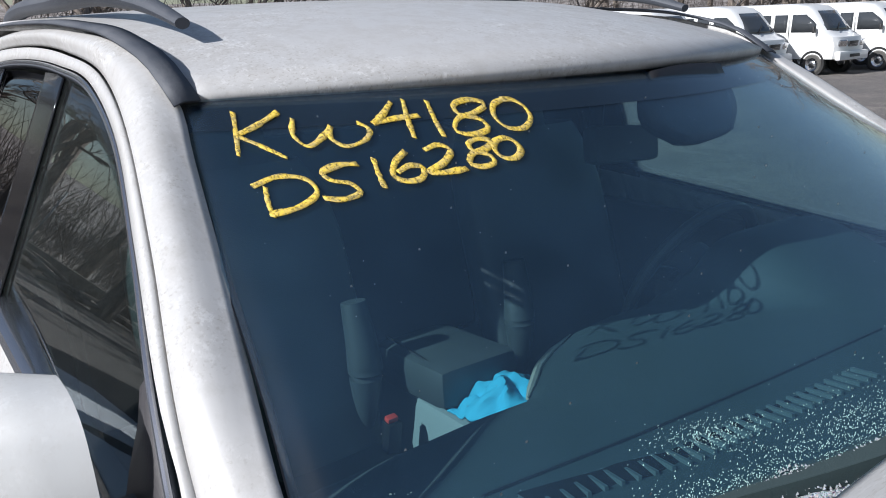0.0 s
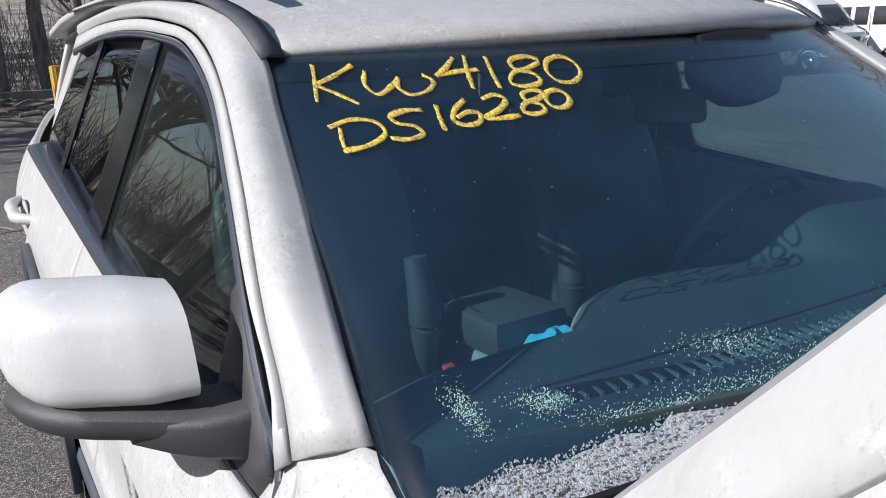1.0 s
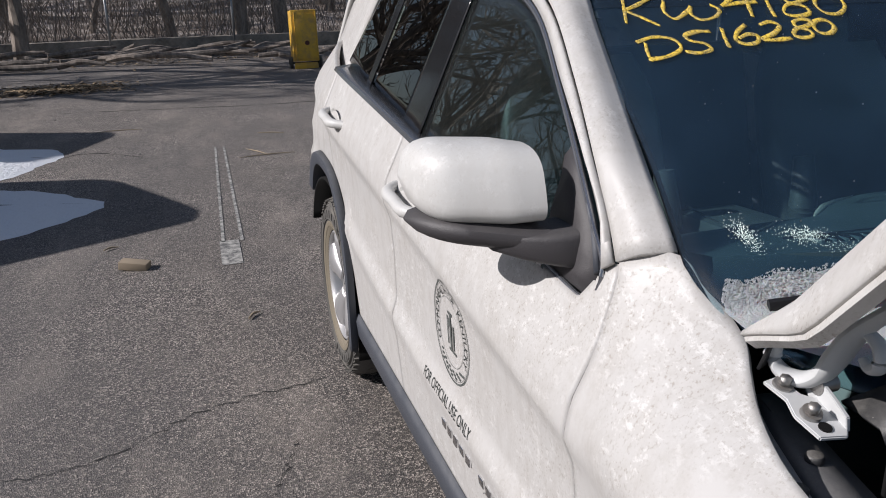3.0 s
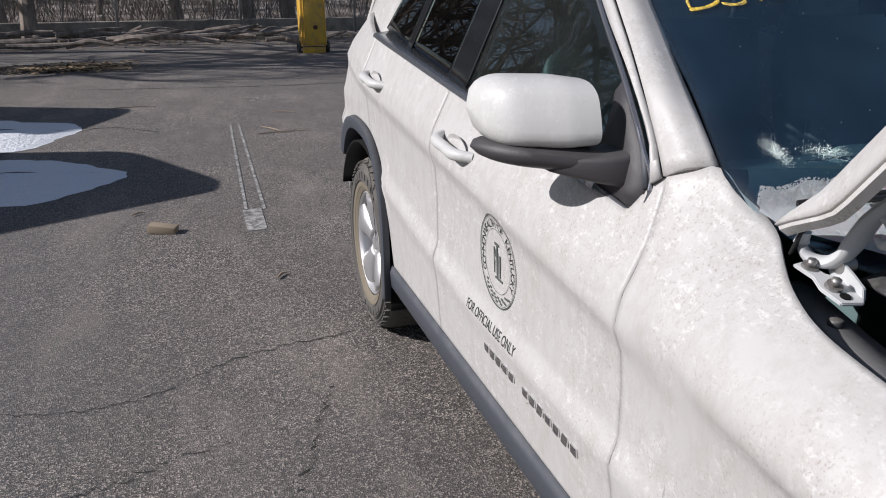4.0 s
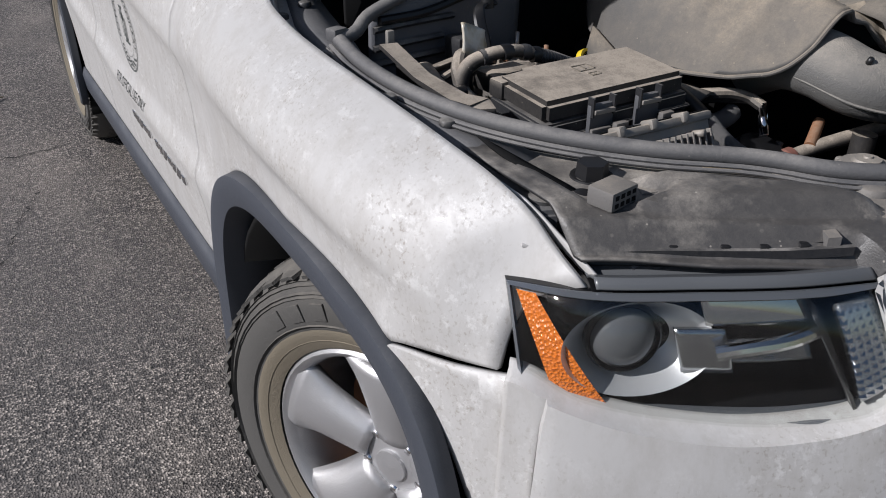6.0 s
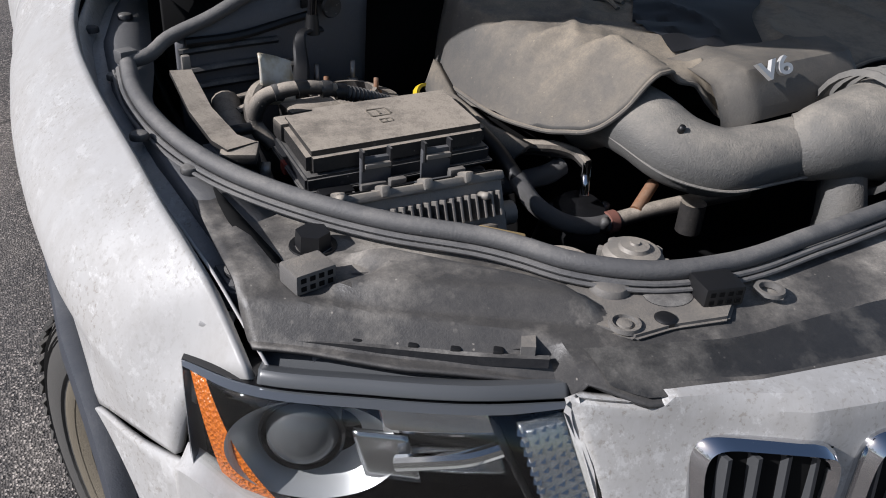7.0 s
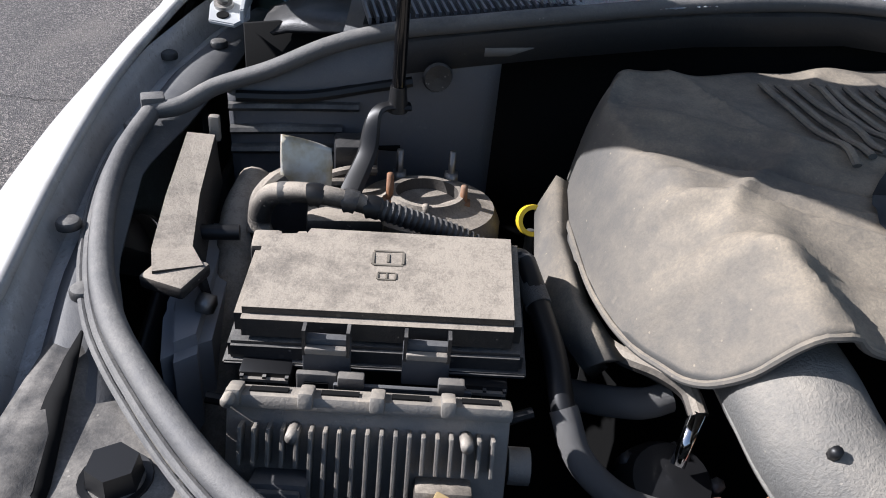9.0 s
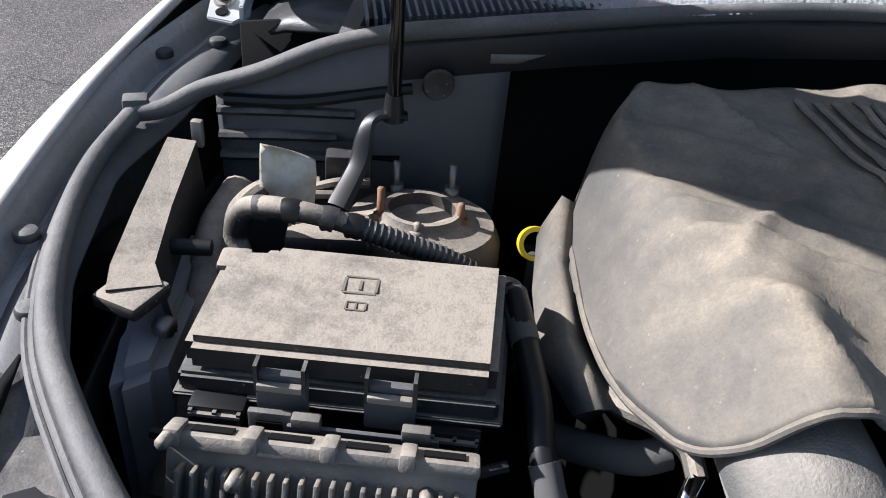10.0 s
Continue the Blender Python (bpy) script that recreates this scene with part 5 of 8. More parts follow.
beam = part("cowl_beam", grid(P, None, True), BEAM, suv, "dark grey cowl beam", solid=0.006)
part("beam_label", boxed((-0.43, 0.262, 1.128), (0.06, 0.003, 0.010), pose(0, 0, 0, 0, 0, 15)), PLATE, beam)

# cowl: panel, slatted grille, leaves of plastic at the corner
P = [[(x, ya + (yb - ya) * t, z + 0.012 * t) for x, ya, yb, z in ((-0.62, 0.25, 0.40, 1.135), (-0.55, 0.26, 0.37, 1.148), (-0.37, 0.30, 0.39, 1.163), (-0.2, 0.345, 0.41, 1.174), (0.0, 0.375, 0.42, 1.181), (0.2, 0.345, 0.41, 1.174), (0.37, 0.30, 0.39, 1.163), (0.62, 0.25, 0.40, 1.135))] for t in (0.0, 0.5, 1.0)]
cowl = part("cowl_panel", grid(P, None, True), BEAM, suv, "black plastic cowl panel with slatted grille", solid=-0.006)
SLAT = mat("grey_slats", (0.13, 0.135, 0.15), 0.45)
for k in range(47):
    x = -0.60 + k * 0.0088
    y = 0.312 + (x + 0.54) * 0.25
    part("cowl_slat", boxed((x, y, 1.160 + (x + 0.54) * 0.085), (0.003, 0.080, 0.008), pose(0, 0, 0, 4, 0, 12)), SLAT, cowl, smooth=False)
# near-black sheet gives the shade between the slats by colour
part("slat_well", grid([[(x, 0.312 + (x + 0.54) * 0.25 + d, 1.153 + (x + 0.54) * 0.085) for d in (-0.040, 0.045)] for x in np.linspace(-0.60, -0.19, 12)]), SHADE_BLACK, cowl)
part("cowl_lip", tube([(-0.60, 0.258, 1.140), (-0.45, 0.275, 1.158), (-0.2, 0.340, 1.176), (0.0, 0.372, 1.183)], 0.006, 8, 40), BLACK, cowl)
# wall and floor of the well, coloured near-black as its shade
part("cowl_well", grid([[(-0.752, 0.33, z), (-0.68, 0.365, z), (-0.56, 0.34, z)] for z in (0.92, 1.02, 1.115)]), SHADE_BLACK, suv, "near-black sheet painted as the shade behind the firewall", solid=0.006)
part("well_floor", grid([[(-0.752, y, 1.0), (-0.55, y, 1.0)] for y in (0.24, 0.37)]), SHADE_BLACK, suv, solid=0.004)
part("corner_baffle", grid([[(-0.735, 0.42, 1.11), (-0.68, 0.40, 1.135), (-0.62, 0.38, 1.14), (-0.56, 0.36, 1.135)], [(-0.735, 0.36, 1.105), (-0.69, 0.345, 1.125), (-0.63, 0.325, 1.13), (-0.57, 0.30, 1.135)], [(-0.74, 0.345, 1.095), (-0.70, 0.33, 1.11), (-0.64, 0.31, 1.12), (-0.575, 0.285, 1.128)]]), PLASTIC, suv, "crumpled dusty corner baffle", solid=0.006)

# hinge and gas strut
HINGE = mat("hinge_primer_white", (0.52, 0.53, 0.53), 0.5)
base = prism([(-0.812, 0.470), (-0.786, 0.474), (-0.780, 0.440), (-0.762, 0.425), (-0.756, 0.385), (-0.772, 0.366), (-0.806, 0.372), (-0.812, 0.41), (-0.804, 0.436)], 0, 0.006, 0.0015)
bmesh.ops.transform(base, matrix=Matrix.Translation((0, 0.42, 1.108)) @ pose(0, 0, 0, 16, 0, 0) @ Matrix.Translation((0, -0.42, 0)), verts=base.verts)
hg = part("hood_hinge", base, HINGE, suv, "white painted hood hinge with a curved arm")
part("hinge_upright", prism([(0.375, 1.098), (0.44, 1.112), (0.452, 1.128), (0.445, 1.142), (0.425, 1.140), (0.40, 1.128), (0.378, 1.115)], -0.003, 0.003, 0.001, Matrix(((0, 0, 1, -0.764), (1, 0, 0, 0), (0, 1, 0, 0), (0, 0, 0, 1)))), HINGE, hg, "upright hinge ear")
part("hinge_arm", tube([(-0.792, 0.474, 1.172), (-0.790, 0.480, 1.150), (-0.782, 0.468, 1.133), (-0.770, 0.448, 1.131), (-0.762, 0.428, 1.146), (-0.758, 0.412, 1.176), (-0.757, 0.392, 1.212), (-0.757, 0.355, 1.252), (-0.757, 0.30, 1.30), (-0.757, 0.25, 1.345)],
                       [0.010, 0.014, 0.018, 0.021, 0.019, 0.015, 0.015, 0.016, 0.013, 0.010], 14, 60, None, 0.6), HINGE, hg, "curved white hinge arm")
part("hinge_hook", tube([(-0.755, 0.398, 1.214), (-0.754, 0.375, 1.218), (-0.754, 0.357, 1.205), (-0.754, 0.356, 1.187), (-0.754, 0.370, 1.180), (-0.754, 0.381, 1.187)], [0.010, 0.009, 0.010, 0.012, 0.010, 0.006], 12, 30, None, 0.7), HINGE, hg, "small safety hook")
part("hinge_tab", boxed((-0.800, 0.476, 1.160), (0.020, 0.004, 0.048), pose(0, 0, 0, 18, 0, 24), 0.001), BLACK, hg, "black hinge stop tab")
for y, z in ((0.455, 1.122), (0.405, 1.110)):
    part("hinge_bolt", rod((-0.793, y, z), (-0.793, y - 0.003, z + 0.006), 0.013, 0.012, 20), STEEL, hg)
    part("bolt_head", rod((-0.793, y - 0.003, z + 0.006), (-0.793, y - 0.005, z + 0.015), 0.008, 0.0075, 6), STEEL, hg)
# hole shown by a disc in painted near-black shade
part("base_hole", rod((-0.79, 0.384, 1.1035), (-0.79, 0.3835, 1.1055), 0.008, 0.008, 14), SHADE_BLACK, hg)
part("pivot_bolt", rod((-0.768, 0.428, 1.132), (-0.742, 0.428, 1.132), 0.012, 0.011, 18), STEEL, hg)

gs = part("gas_strut", rod((-0.554, 0.202, 1.095), (-0.551, 0.165, 1.36), 0.0075, 0.0075), GLOSS_BLACK, suv, "thin black gas strut")
part("strut_rod", rod((-0.551, 0.165, 1.36), (-0.548, 0.15, 1.44), 0.004), CHROME, gs)
part("strut_end", rod((-0.554, 0.203, 1.07), (-0.554, 0.202, 1.10), 0.012, 0.009, 12), BLACK, gs)
part("strut_bracket", tube([(-0.60, 0.13, 1.0), (-0.585, 0.165, 1.03), (-0.572, 0.195, 1.075), (-0.54, 0.205, 1.075)], [0.014, 0.012, 0.009, 0.009], 8, 24, None, 0.5), BLACK, gs)

# fuse box
fb = new("fuse_box")
fb.parent = suv
tagged(fb, "dusty black fuse box with clips")
TILT = Matrix(((1, 0, 0, 0), (0, 1, 0, 0), (0.042, 0.05, 1, 0.024), (0, 0, 0, 1)))
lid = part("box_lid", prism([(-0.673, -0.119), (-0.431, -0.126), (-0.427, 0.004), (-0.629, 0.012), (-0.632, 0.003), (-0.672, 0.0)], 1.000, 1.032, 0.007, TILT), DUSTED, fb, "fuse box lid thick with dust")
part("lid_skirt", prism([(-0.678, -0.124), (-0.427, -0.131), (-0.422, 0.010), (-0.625, 0.018), (-0.628, 0.008), (-0.677, 0.005)], 0.984, 1.003, 0.003, TILT), PLASTIC, fb)
part("skirt_rim", prism([(-0.682, -0.128), (-0.423, -0.135), (-0.418, 0.012), (-0.622, 0.021), (-0.626, 0.012), (-0.681, 0.009)], 0.981, 0.986, 0.0015, TILT), PLASTIC, fb, "thin rim of the lid")
part("lid_corner", boxed((-0.664, -0.008, 1.012), (0.028, 0.030, 0.026), pose(0, 0, 0, 0, 0, 4), 0.005), DUSTED, fb)
part("red_terminal", boxed((-0.676, -0.04, 0.972), (0.012, 0.02, 0.016), None, 0.003), mat("red_cap", (0.30, 0.04, 0.025), 0.5), fb, "red terminal cap")
part("box_base", prism([(-0.660, -0.108), (-0.438, -0.114), (-0.432, 0.0), (-0.62, 0.005), (-0.660, -0.005)], 0.80, 0.986, 0.004), BLACK, fb)
LIDMARK = mat("moulded_lid_mark", (0.20, 0.175, 0.14), 0.8)
for a, b, c, d in ((-0.560, -0.020, 0.034, 0.003), (-0.560, -0.046, 0.034, 0.003), (-0.577, -0.033, 0.003, 0.026), (-0.543, -0.033, 0.003, 0.026), (-0.560, -0.033, 0.003, 0.018), (-0.560, -0.060, 0.020, 0.002), (-0.560, -0.072, 0.020, 0.002), (-0.570, -0.066, 0.002, 0.012), (-0.550, -0.066, 0.002, 0.012), (-0.560, -0.066, 0.002, 0.012)):
    part("lid_mark", boxed((-0.548 + (a + 0.560) * 0.8, -0.046 + (b + 0.041) * 0.8, 1.0326 + 0.024 + 0.042 * (-0.548 + (a + 0.560) * 0.8) + 0.05 * (-0.046 + (b + 0.041) * 0.8)), (c * 0.8, d * 0.7, 0.0008)), LIDMARK, lid, smooth=False)
for x in (-0.592, -0.509):
    la = part("latch", boxed((x, -0.134, 0.992), (0.040, 0.008, 0.045), None, 0.002), WING, fb)
    for dx in (-0.018, 0.018):
        part("latch_cheek", boxed((x + dx, -0.136, 1.012), (0.003, 0.012, 0.026)), PLASTIC, la, smooth=False)
    part("latch_bar", boxed((x, -0.142, 1.006), (0.034, 0.006, 0.006), None, 0.001), ALLOY_BOX, la)
for x, w in ((-0.643, 0.044), (-0.458, 0.040)):
    so = part("relay_socket", boxed((x, -0.128, 0.958), (w, 0.03, 0.040), None, 0.003), BLACK, fb, "black relay socket")
    for k in range(3):
        part("socket_rib", boxed((x, -0.144, 0.972 - k * 0.012), (w * 0.9, 0.005, 0.003)), ALLOY_BOX, so, smooth=False)
    for k in (-0.5, 0, 0.5):
        part("socket_rib", boxed((x + k * w * 0.85, -0.143, 0.962), (0.003, 0.006, 0.028)), PLASTIC, so, smooth=False)
sq = part("square_clip", boxed((-0.599, -0.146, 0.968), (0.034, 0.006, 0.034), None, 0.002), PLATE, fb, "grey square clip frame")
# near-black plate painted as the shaded opening of the clip
part("clip_hole", boxed((-0.599, -0.1498, 0.968), (0.020, 0.002, 0.018)), SHADE_BLACK, sq, smooth=False)
br = part("module_bracket", boxed((-0.527, -0.15, 0.962), (0.115, 0.004, 0.040), pose(0, 0, 0, 12, 0, 0), 0.002), WING, fb, "thin bent module bracket")
for x in (-0.570, -0.487):
    # bracket holes are rods coloured near-black for their shade
    part("bracket_hole", rod((x, -0.1535, 0.955), (x, -0.1500, 0.956), 0.009), SHADE_BLACK, br)
    part("bracket_tab", boxed((x, -0.152, 0.984), (0.022, 0.010, 0.012), None, 0.002), PLATE, br)
part("tray_edge", tube([(-0.69, -0.155, 0.958), (-0.64, -0.157, 0.952), (-0.55, -0.16, 0.945), (-0.45, -0.158, 0.950), (-0.415, -0.15, 0.958)], 0.005, 8, 30), BLACK, fb)

# control module
ecu = new("control_module")
ecu.parent = suv
tagged(ecu, "finned cast metal engine control module")
EM = Matrix.Translation((-0.552, -0.172, 0.982)) @ pose(0, 0, 0, 66, 0, 0)


def on_module(bm):
    bmesh.ops.transform(bm, matrix=EM, verts=bm.verts)
    return bm


part("module_body", on_module(boxed((0, -0.085, 0.002), (0.226, 0.17, 0.02), None, 0.004)), ALLOY_BOX, ecu)
part("module_lip", on_module(boxed((0, 0.0, 0.006), (0.228, 0.012, 0.026), None, 0.004)), ALLOY_BOX, ecu)
for k in range(19):
    x = -0.099 + k * 0.011
    ln = 0.135 if 5 <= k <= 12 else 0.032
    part("fin", on_module(boxed((x, -0.018 - ln / 2, 0.019), (0.0035, ln, 0.016), None, 0.001)), ALLOY_BOX, ecu, smooth=False)
for k in range(4):
    x = -0.084 + k * 0.056
    # slots are near-black blocks, the shade inside them painted
    part("lip_slot", on_module(boxed((x + 0.004, 0.0045, 0.0075), (0.030, 0.006, 0.010))), SHADE_BLACK, ecu, smooth=False)
    part("lip_boss", on_module(boxed((x - 0.022, 0.004, 0.012), (0.012, 0.014, 0.024), None, 0.003)), ALLOY_BOX, ecu)
for x, y in ((-0.058, -0.022), (0.078, -0.022), (-0.108, 0.004)):
    part("module_stud", on_module(rod((x, y, 0.01), (x, y, 0.034), 0.006, 0.005, 10)), ALLOY_BOX, ecu)
for x, dustc in ((-0.066, WING), (0.062, DUSTED)):
    c = part("connector", on_module(boxed((x, -0.075, 0.024), (0.046, 0.036, 0.032), None, 0.004)), dustc, ecu, "dusty plug connector")
    part("connector_latch", on_module(boxed((x, -0.068, 0.043), (0.036, 0.014, 0.008), None, 0.003)), dustc, c)
    part("connector_body", on_module(boxed((x - 0.002, -0.115, 0.022), (0.040, 0.05, 0.028), None, 0.005)), dustc, c)
part("tan_tag", boxed((-0.475, -0.255, 0.935), (0.060, 0.032, 0.006), pose(0, 0, 0, 28, 12, -22), 0.002), mat("tan_plastic", (0.42, 0.30, 0.14), 0.6), ecu, "tan plastic plug tag")
part("mount_foot", rod((-0.418, -0.185, 0.93), (-0.436, -0.185, 0.93), 0.016, 0.016, 12), ALLOY_BOX, ecu)

# engine cover
COVER_LEFT = ((-0.25, -0.17, -0.10, -0.03, 0.05, 0.14, 0.19, 0.235), (-0.262, -0.303, -0.336, -0.350, -0.356, -0.361, -0.350, -0.325))


def cover_z(x, y):
    top = 1.114 - 0.03 * max(0, (0.02 - y) / 0.25) ** 1.5
    hem = float(np.interp(y, (-0.20, -0.165, -0.07, 0.05, 0.16, 0.25), (1.03, 1.018, 1.0, 0.996, 1.005, 1.04)))
    w = float(np.interp(y, (-0.18, -0.05, 0.05, 0.15, 0.24), (0.070, 0.085, 0.060, 0.032, 0.024)))
    k = min(1.0, max(0.0, (x - float(np.interp(y, *COVER_LEFT))) / w))
    z = hem + (top - hem) * (1 - (1 - k) ** 2)
    z += 0.030 * math.exp(-(((x + 0.240) / 0.034) ** 2)) * min(1, max(0, (-0.02 - y) / 0.10))
    z -= 0.034 * math.exp(-(((x + 0.132) / 0.022) ** 2)) * min(1, max(0, (-0.18 - y) / 0.04))
    z -= 0.5 * max(0, -0.20 - y) * min(1, max(0, (x + 0.16) / 0.05))
    z += 0.006 * noise.noise(Vector((x * 6, y * 6, 3))) + 0.003 * noise.noise(Vector((x * 15, y * 15, 1)))
    # pressed folds running to the front corner
    for c, w, h in ((0.10, 0.016, 0.010), (0.035, 0.010, -0.009), (-0.02, 0.010, 0.007), (-0.06, 0.012, 0.010), (-0.11, 0.008, -0.007), (-0.145, 0.010, 0.006)):
        d = (y - c + 0.35 * (x + 0.2)) / w
        z += h * math.exp(-d * d) * min(1, max(0, (0.02 - x) / 0.1)) * min(1, max(0, (x + 0.36) / 0.06))
    fold = max(0.0, 1 - abs(noise.noise(Vector((x * 7 + 3, y * 5, 1.7)))) * 5)
    z += 0.007 * fold * fold * min(1.0, k)
    return z


HEM_X = (-0.361, -0.357, -0.350, -0.336, -0.318, -0.303, -0.288, -0.268, -0.244, -0.222, -0.19, -0.16, -0.128, -0.05, 0.16, 0.565)
HEM_Y = (0.125, 0.05, -0.03, -0.10, -0.138, -0.168, -0.190, -0.207, -0.214, -0.214, -0.205, -0.205, -0.232, -0.252, -0.21, -0.15)
P = []
for t in np.linspace(0, 1, 150):
    x = -0.361 + 0.921 * t**1.35
    yb = float(np.interp(x, (-0.361, -0.350, -0.330, -0.307, -0.128, 0.126, 0.565), (0.150, 0.190, 0.222, 0.242, 0.295, 0.35, 0.38)))
    yf = float(np.interp(x, HEM_X, HEM_Y))
    P.append([(x, yb + (yf - yb) * v, cover_z(x, yb + (yf - yb) * v)) for v in np.linspace(0, 1, 70)])
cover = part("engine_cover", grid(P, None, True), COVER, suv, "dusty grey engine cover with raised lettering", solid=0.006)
fr = [(x, float(np.interp(x, HEM_X, HEM_Y))) for x in np.linspace(-0.360, 0.30, 60)]
part("cover_hem", tube([(x, y, cover_z(x, y) - 0.003) for x, y in fr], 0.0035, 8, 120), COVER, cover)
part("foam_edge", grid([[(-0.372, 0.15, 1.03), (-0.376, 0.08, 1.00), (-0.368, -0.02, 0.985), (-0.345, -0.10, 0.98)], [(-0.392, 0.14, 0.99), (-0.395, 0.07, 0.965), (-0.388, -0.01, 0.95), (-0.36, -0.075, 0.945)], [(-0.375, 0.13, 0.94), (-0.38, 0.06, 0.92), (-0.37, 0.0, 0.915), (-0.34, -0.05, 0.91)]]), COVER, cover, "pale foam edge under the cover", solid=0.02)
# plain block under the cover, its shade painted as near-black
part("engine_block", prism([(-0.33, 0.25), (-0.34, 0.03), (-0.27, -0.04), (0.5, -0.10), (0.5, 0.30)], 0.7, 0.98, 0.01), SHADE_BLACK, suv)
part("emblem", text_bm("V6", 0.043, 0.003, pose(-0.102, -0.246, 1.088, 55, 0, 8) @ pose(0, 0, 0.017, 0, 0, 4) @ Matrix.Diagonal((1.5, 0.82, 1, 1)), bold=0.0008), mat("bright_lettering", (0.66, 0.65, 0.63), 0.45, 0.3), cover, "silver V6 lettering")
LB = cr([(-0.135, -0.125), (-0.12, -0.02), (-0.075, 0.045), (0.0, 0.13), (0.06, 0.19)], 24)
RB = cr([(0.03, -0.135), (0.10, -0.04), (0.20, 0.04), (0.25, 0.12), (0.20, 0.21)], 24)
# evenly dark sheet lying 4 mm above the cover
part("cover_recess", grid([[(a[0] + (c[0] - a[0]) * t, a[1] + (c[1] - a[1]) * t, cover_z(a[0] + (c[0] - a[0]) * t, a[1] + (c[1] - a[1]) * t) + 0.004) for t in np.linspace(0, 1, 24)] for a, c in zip(LB, RB)], None, True), mat("dark_recess", (0.02, 0.02, 0.022), 0.55), cover, "dark patch on the cover")
for k in range(10):
    x = -0.132 + k * 0.020
    part("cover_rib", tube([(x + 0.11 * t, 0.250 - t, cover_z(x + 0.11 * t, 0.250 - t) + 0.006) for t in np.linspace(0, 0.21 - 0.012 * k, 10)], 0.0048, 8, 24, None, 0.7), COVER, cover)

WIPED = dusty("wiped_grey_cover", (0.10, 0.094, 0.085), (0.34, 0.295, 0.235), 0.55, 0.5, 9.0)
P = []
for x in np.linspace(-0.152, 0.17, 40):
    k = min(1.0, max(0.0, (x + 0.152) / 0.05)) * min(1.0, max(0.0, (0.17 - x) / 0.05))
    k = k * k * (3 - 2 * k)
    yf = -0.252 + 0.12 * (x + 0.095) + 0.02 * (1 - k)
    top = cover_z(x, -0.19) * (1 - k) + 1.108 * k
    P.append([(x, -0.13, cover_z(x, -0.13) + 0.004), (x, -0.18, cover_z(x, -0.18) * 0.4 + top * 0.6 + 0.005), (x, yf + 0.030, top + 0.003), (x, yf + 0.016, top), (x, yf - 0.002, top - 0.020), (x, yf - 0.016, top - 0.042), (x, yf - 0.020, top - 0.058), (x, yf - 0.010, top - 0.062)])
part("badge_panel", grid(P, None, True), WIPED, cover, "smooth grey badge panel of the cover")

# intake pipe and canister
PIPE_LINE = [(-0.225, -0.07, 0.995), (-0.231, -0.135, 1.028), (-0.228, -0.195, 1.030), (-0.212, -0.250, 1.014), (-0.172, -0.286, 1.006), (-0.12, -0.298, 1.012), (-0.05, -0.306, 1.020), (0.03, -0.31, 1.022)]
pipe = part("intake_pipe", tube(PIPE_LINE, [0.048, 0.050, 0.050, 0.048, 0.045, 0.041, 0.041, 0.043], 32, 80), PIPE, suv, "dusty grey plastic air intake pipe")
part("pipe_seam", tube([(-0.278, -0.15, 1.022), (-0.272, -0.21, 1.012), (-0.248, -0.278, 0.994), (-0.185, -0.328, 0.985), (-0.12, -0.338, 0.99), (-0.06, -0.345, 0.995)], 0.0022, 6, 40), PIPE, pipe)
part("pipe_screw", rod((-0.234, -0.268, 1.050), (-0.235, -0.272, 1.059), 0.005, 0.004, 8), BLACK, pipe)
can = part("air_canister", tube([(-0.062, -0.306, 1.020), (-0.052, -0.315, 1.024), (-0.035, -0.325, 1.032), (0.0, -0.330, 1.036), (0.10, -0.330, 1.038), (0.30, -0.32, 1.038)], [0.044, 0.060, 0.074, 0.080, 0.083, 0.084], 32, 50), PIPE, suv, "ribbed dusty air canister")
for k in range(6):
    part("canister_rib", lathe([(0.074, 0.0), (0.082, 0.004), (0.082, 0.008), (0.074, 0.012)], 28, pose(0.02 + k * 0.03, -0.33, 1.037, 0, 90, 0) @ Matrix.Diagonal((1.04, 1.04, 1, 1))), PIPE, can)
part("canister_neck", tube([(0.0, -0.345, 0.99), (-0.004, -0.362, 0.94), (-0.004, -0.37, 0.85)], [0.03, 0.034, 0.034], 18, 20), PIPE, can)

# strut tower, studs and loom
tw = part("strut_tower", lathe([(0.088, 0.80), (0.082, 0.965), (0.074, 0.982), (0.05, 0.986), (0.044, 0.990), (0.040, 0.998), (0.034, 0.998), (0.032, 0.985), (0.0, 0.98)], 36, pose(-0.514, 0.150, 0) @ Matrix.Diagonal((1.05, 0.9, 1, 1))), DUSTED, suv, "dusty strut tower with rusty studs")
for x, y, z, mm in ((-0.556, 0.139, 1.023, RUST), (-0.473, 0.144, 1.011, RUST), (-0.515, 0.115, 1.0, DUSTED), (-0.548, 0.205, 1.02, STEEL), (-0.486, 0.21, 1.02, STEEL)):
    part("stud", rod((x, y, 0.975), (x, y, z), 0.0045, 0.004, 8), mm, tw)
    part("stud_nut", rod((x, y, 0.978), (x, y, 0.992), 0.010, 0.009, 6), mm, tw)
lm = part("wiring_loom", tube([(-0.668, 0.045, 0.965), (-0.687, 0.066, 0.995), (-0.676, 0.064, 1.026), (-0.648, 0.050, 1.042), (-0.615, 0.043, 1.045), (-0.585, 0.046, 1.038), (-0.565, 0.049, 1.031)], [0.011, 0.012, 0.012, 0.011, 0.010, 0.0095, 0.0095], 12, 50), DUSTED, suv, "taped and corrugated wiring loom")
rib = tube([(-0.572, 0.048, 1.033), (-0.54, 0.050, 1.023), (-0.51, 0.055, 1.011), (-0.48, 0.060, 0.998), (-0.455, 0.060, 0.985)], [0.0095 + 0.0022 * (k % 2) for k in range(41)], 12, 82)
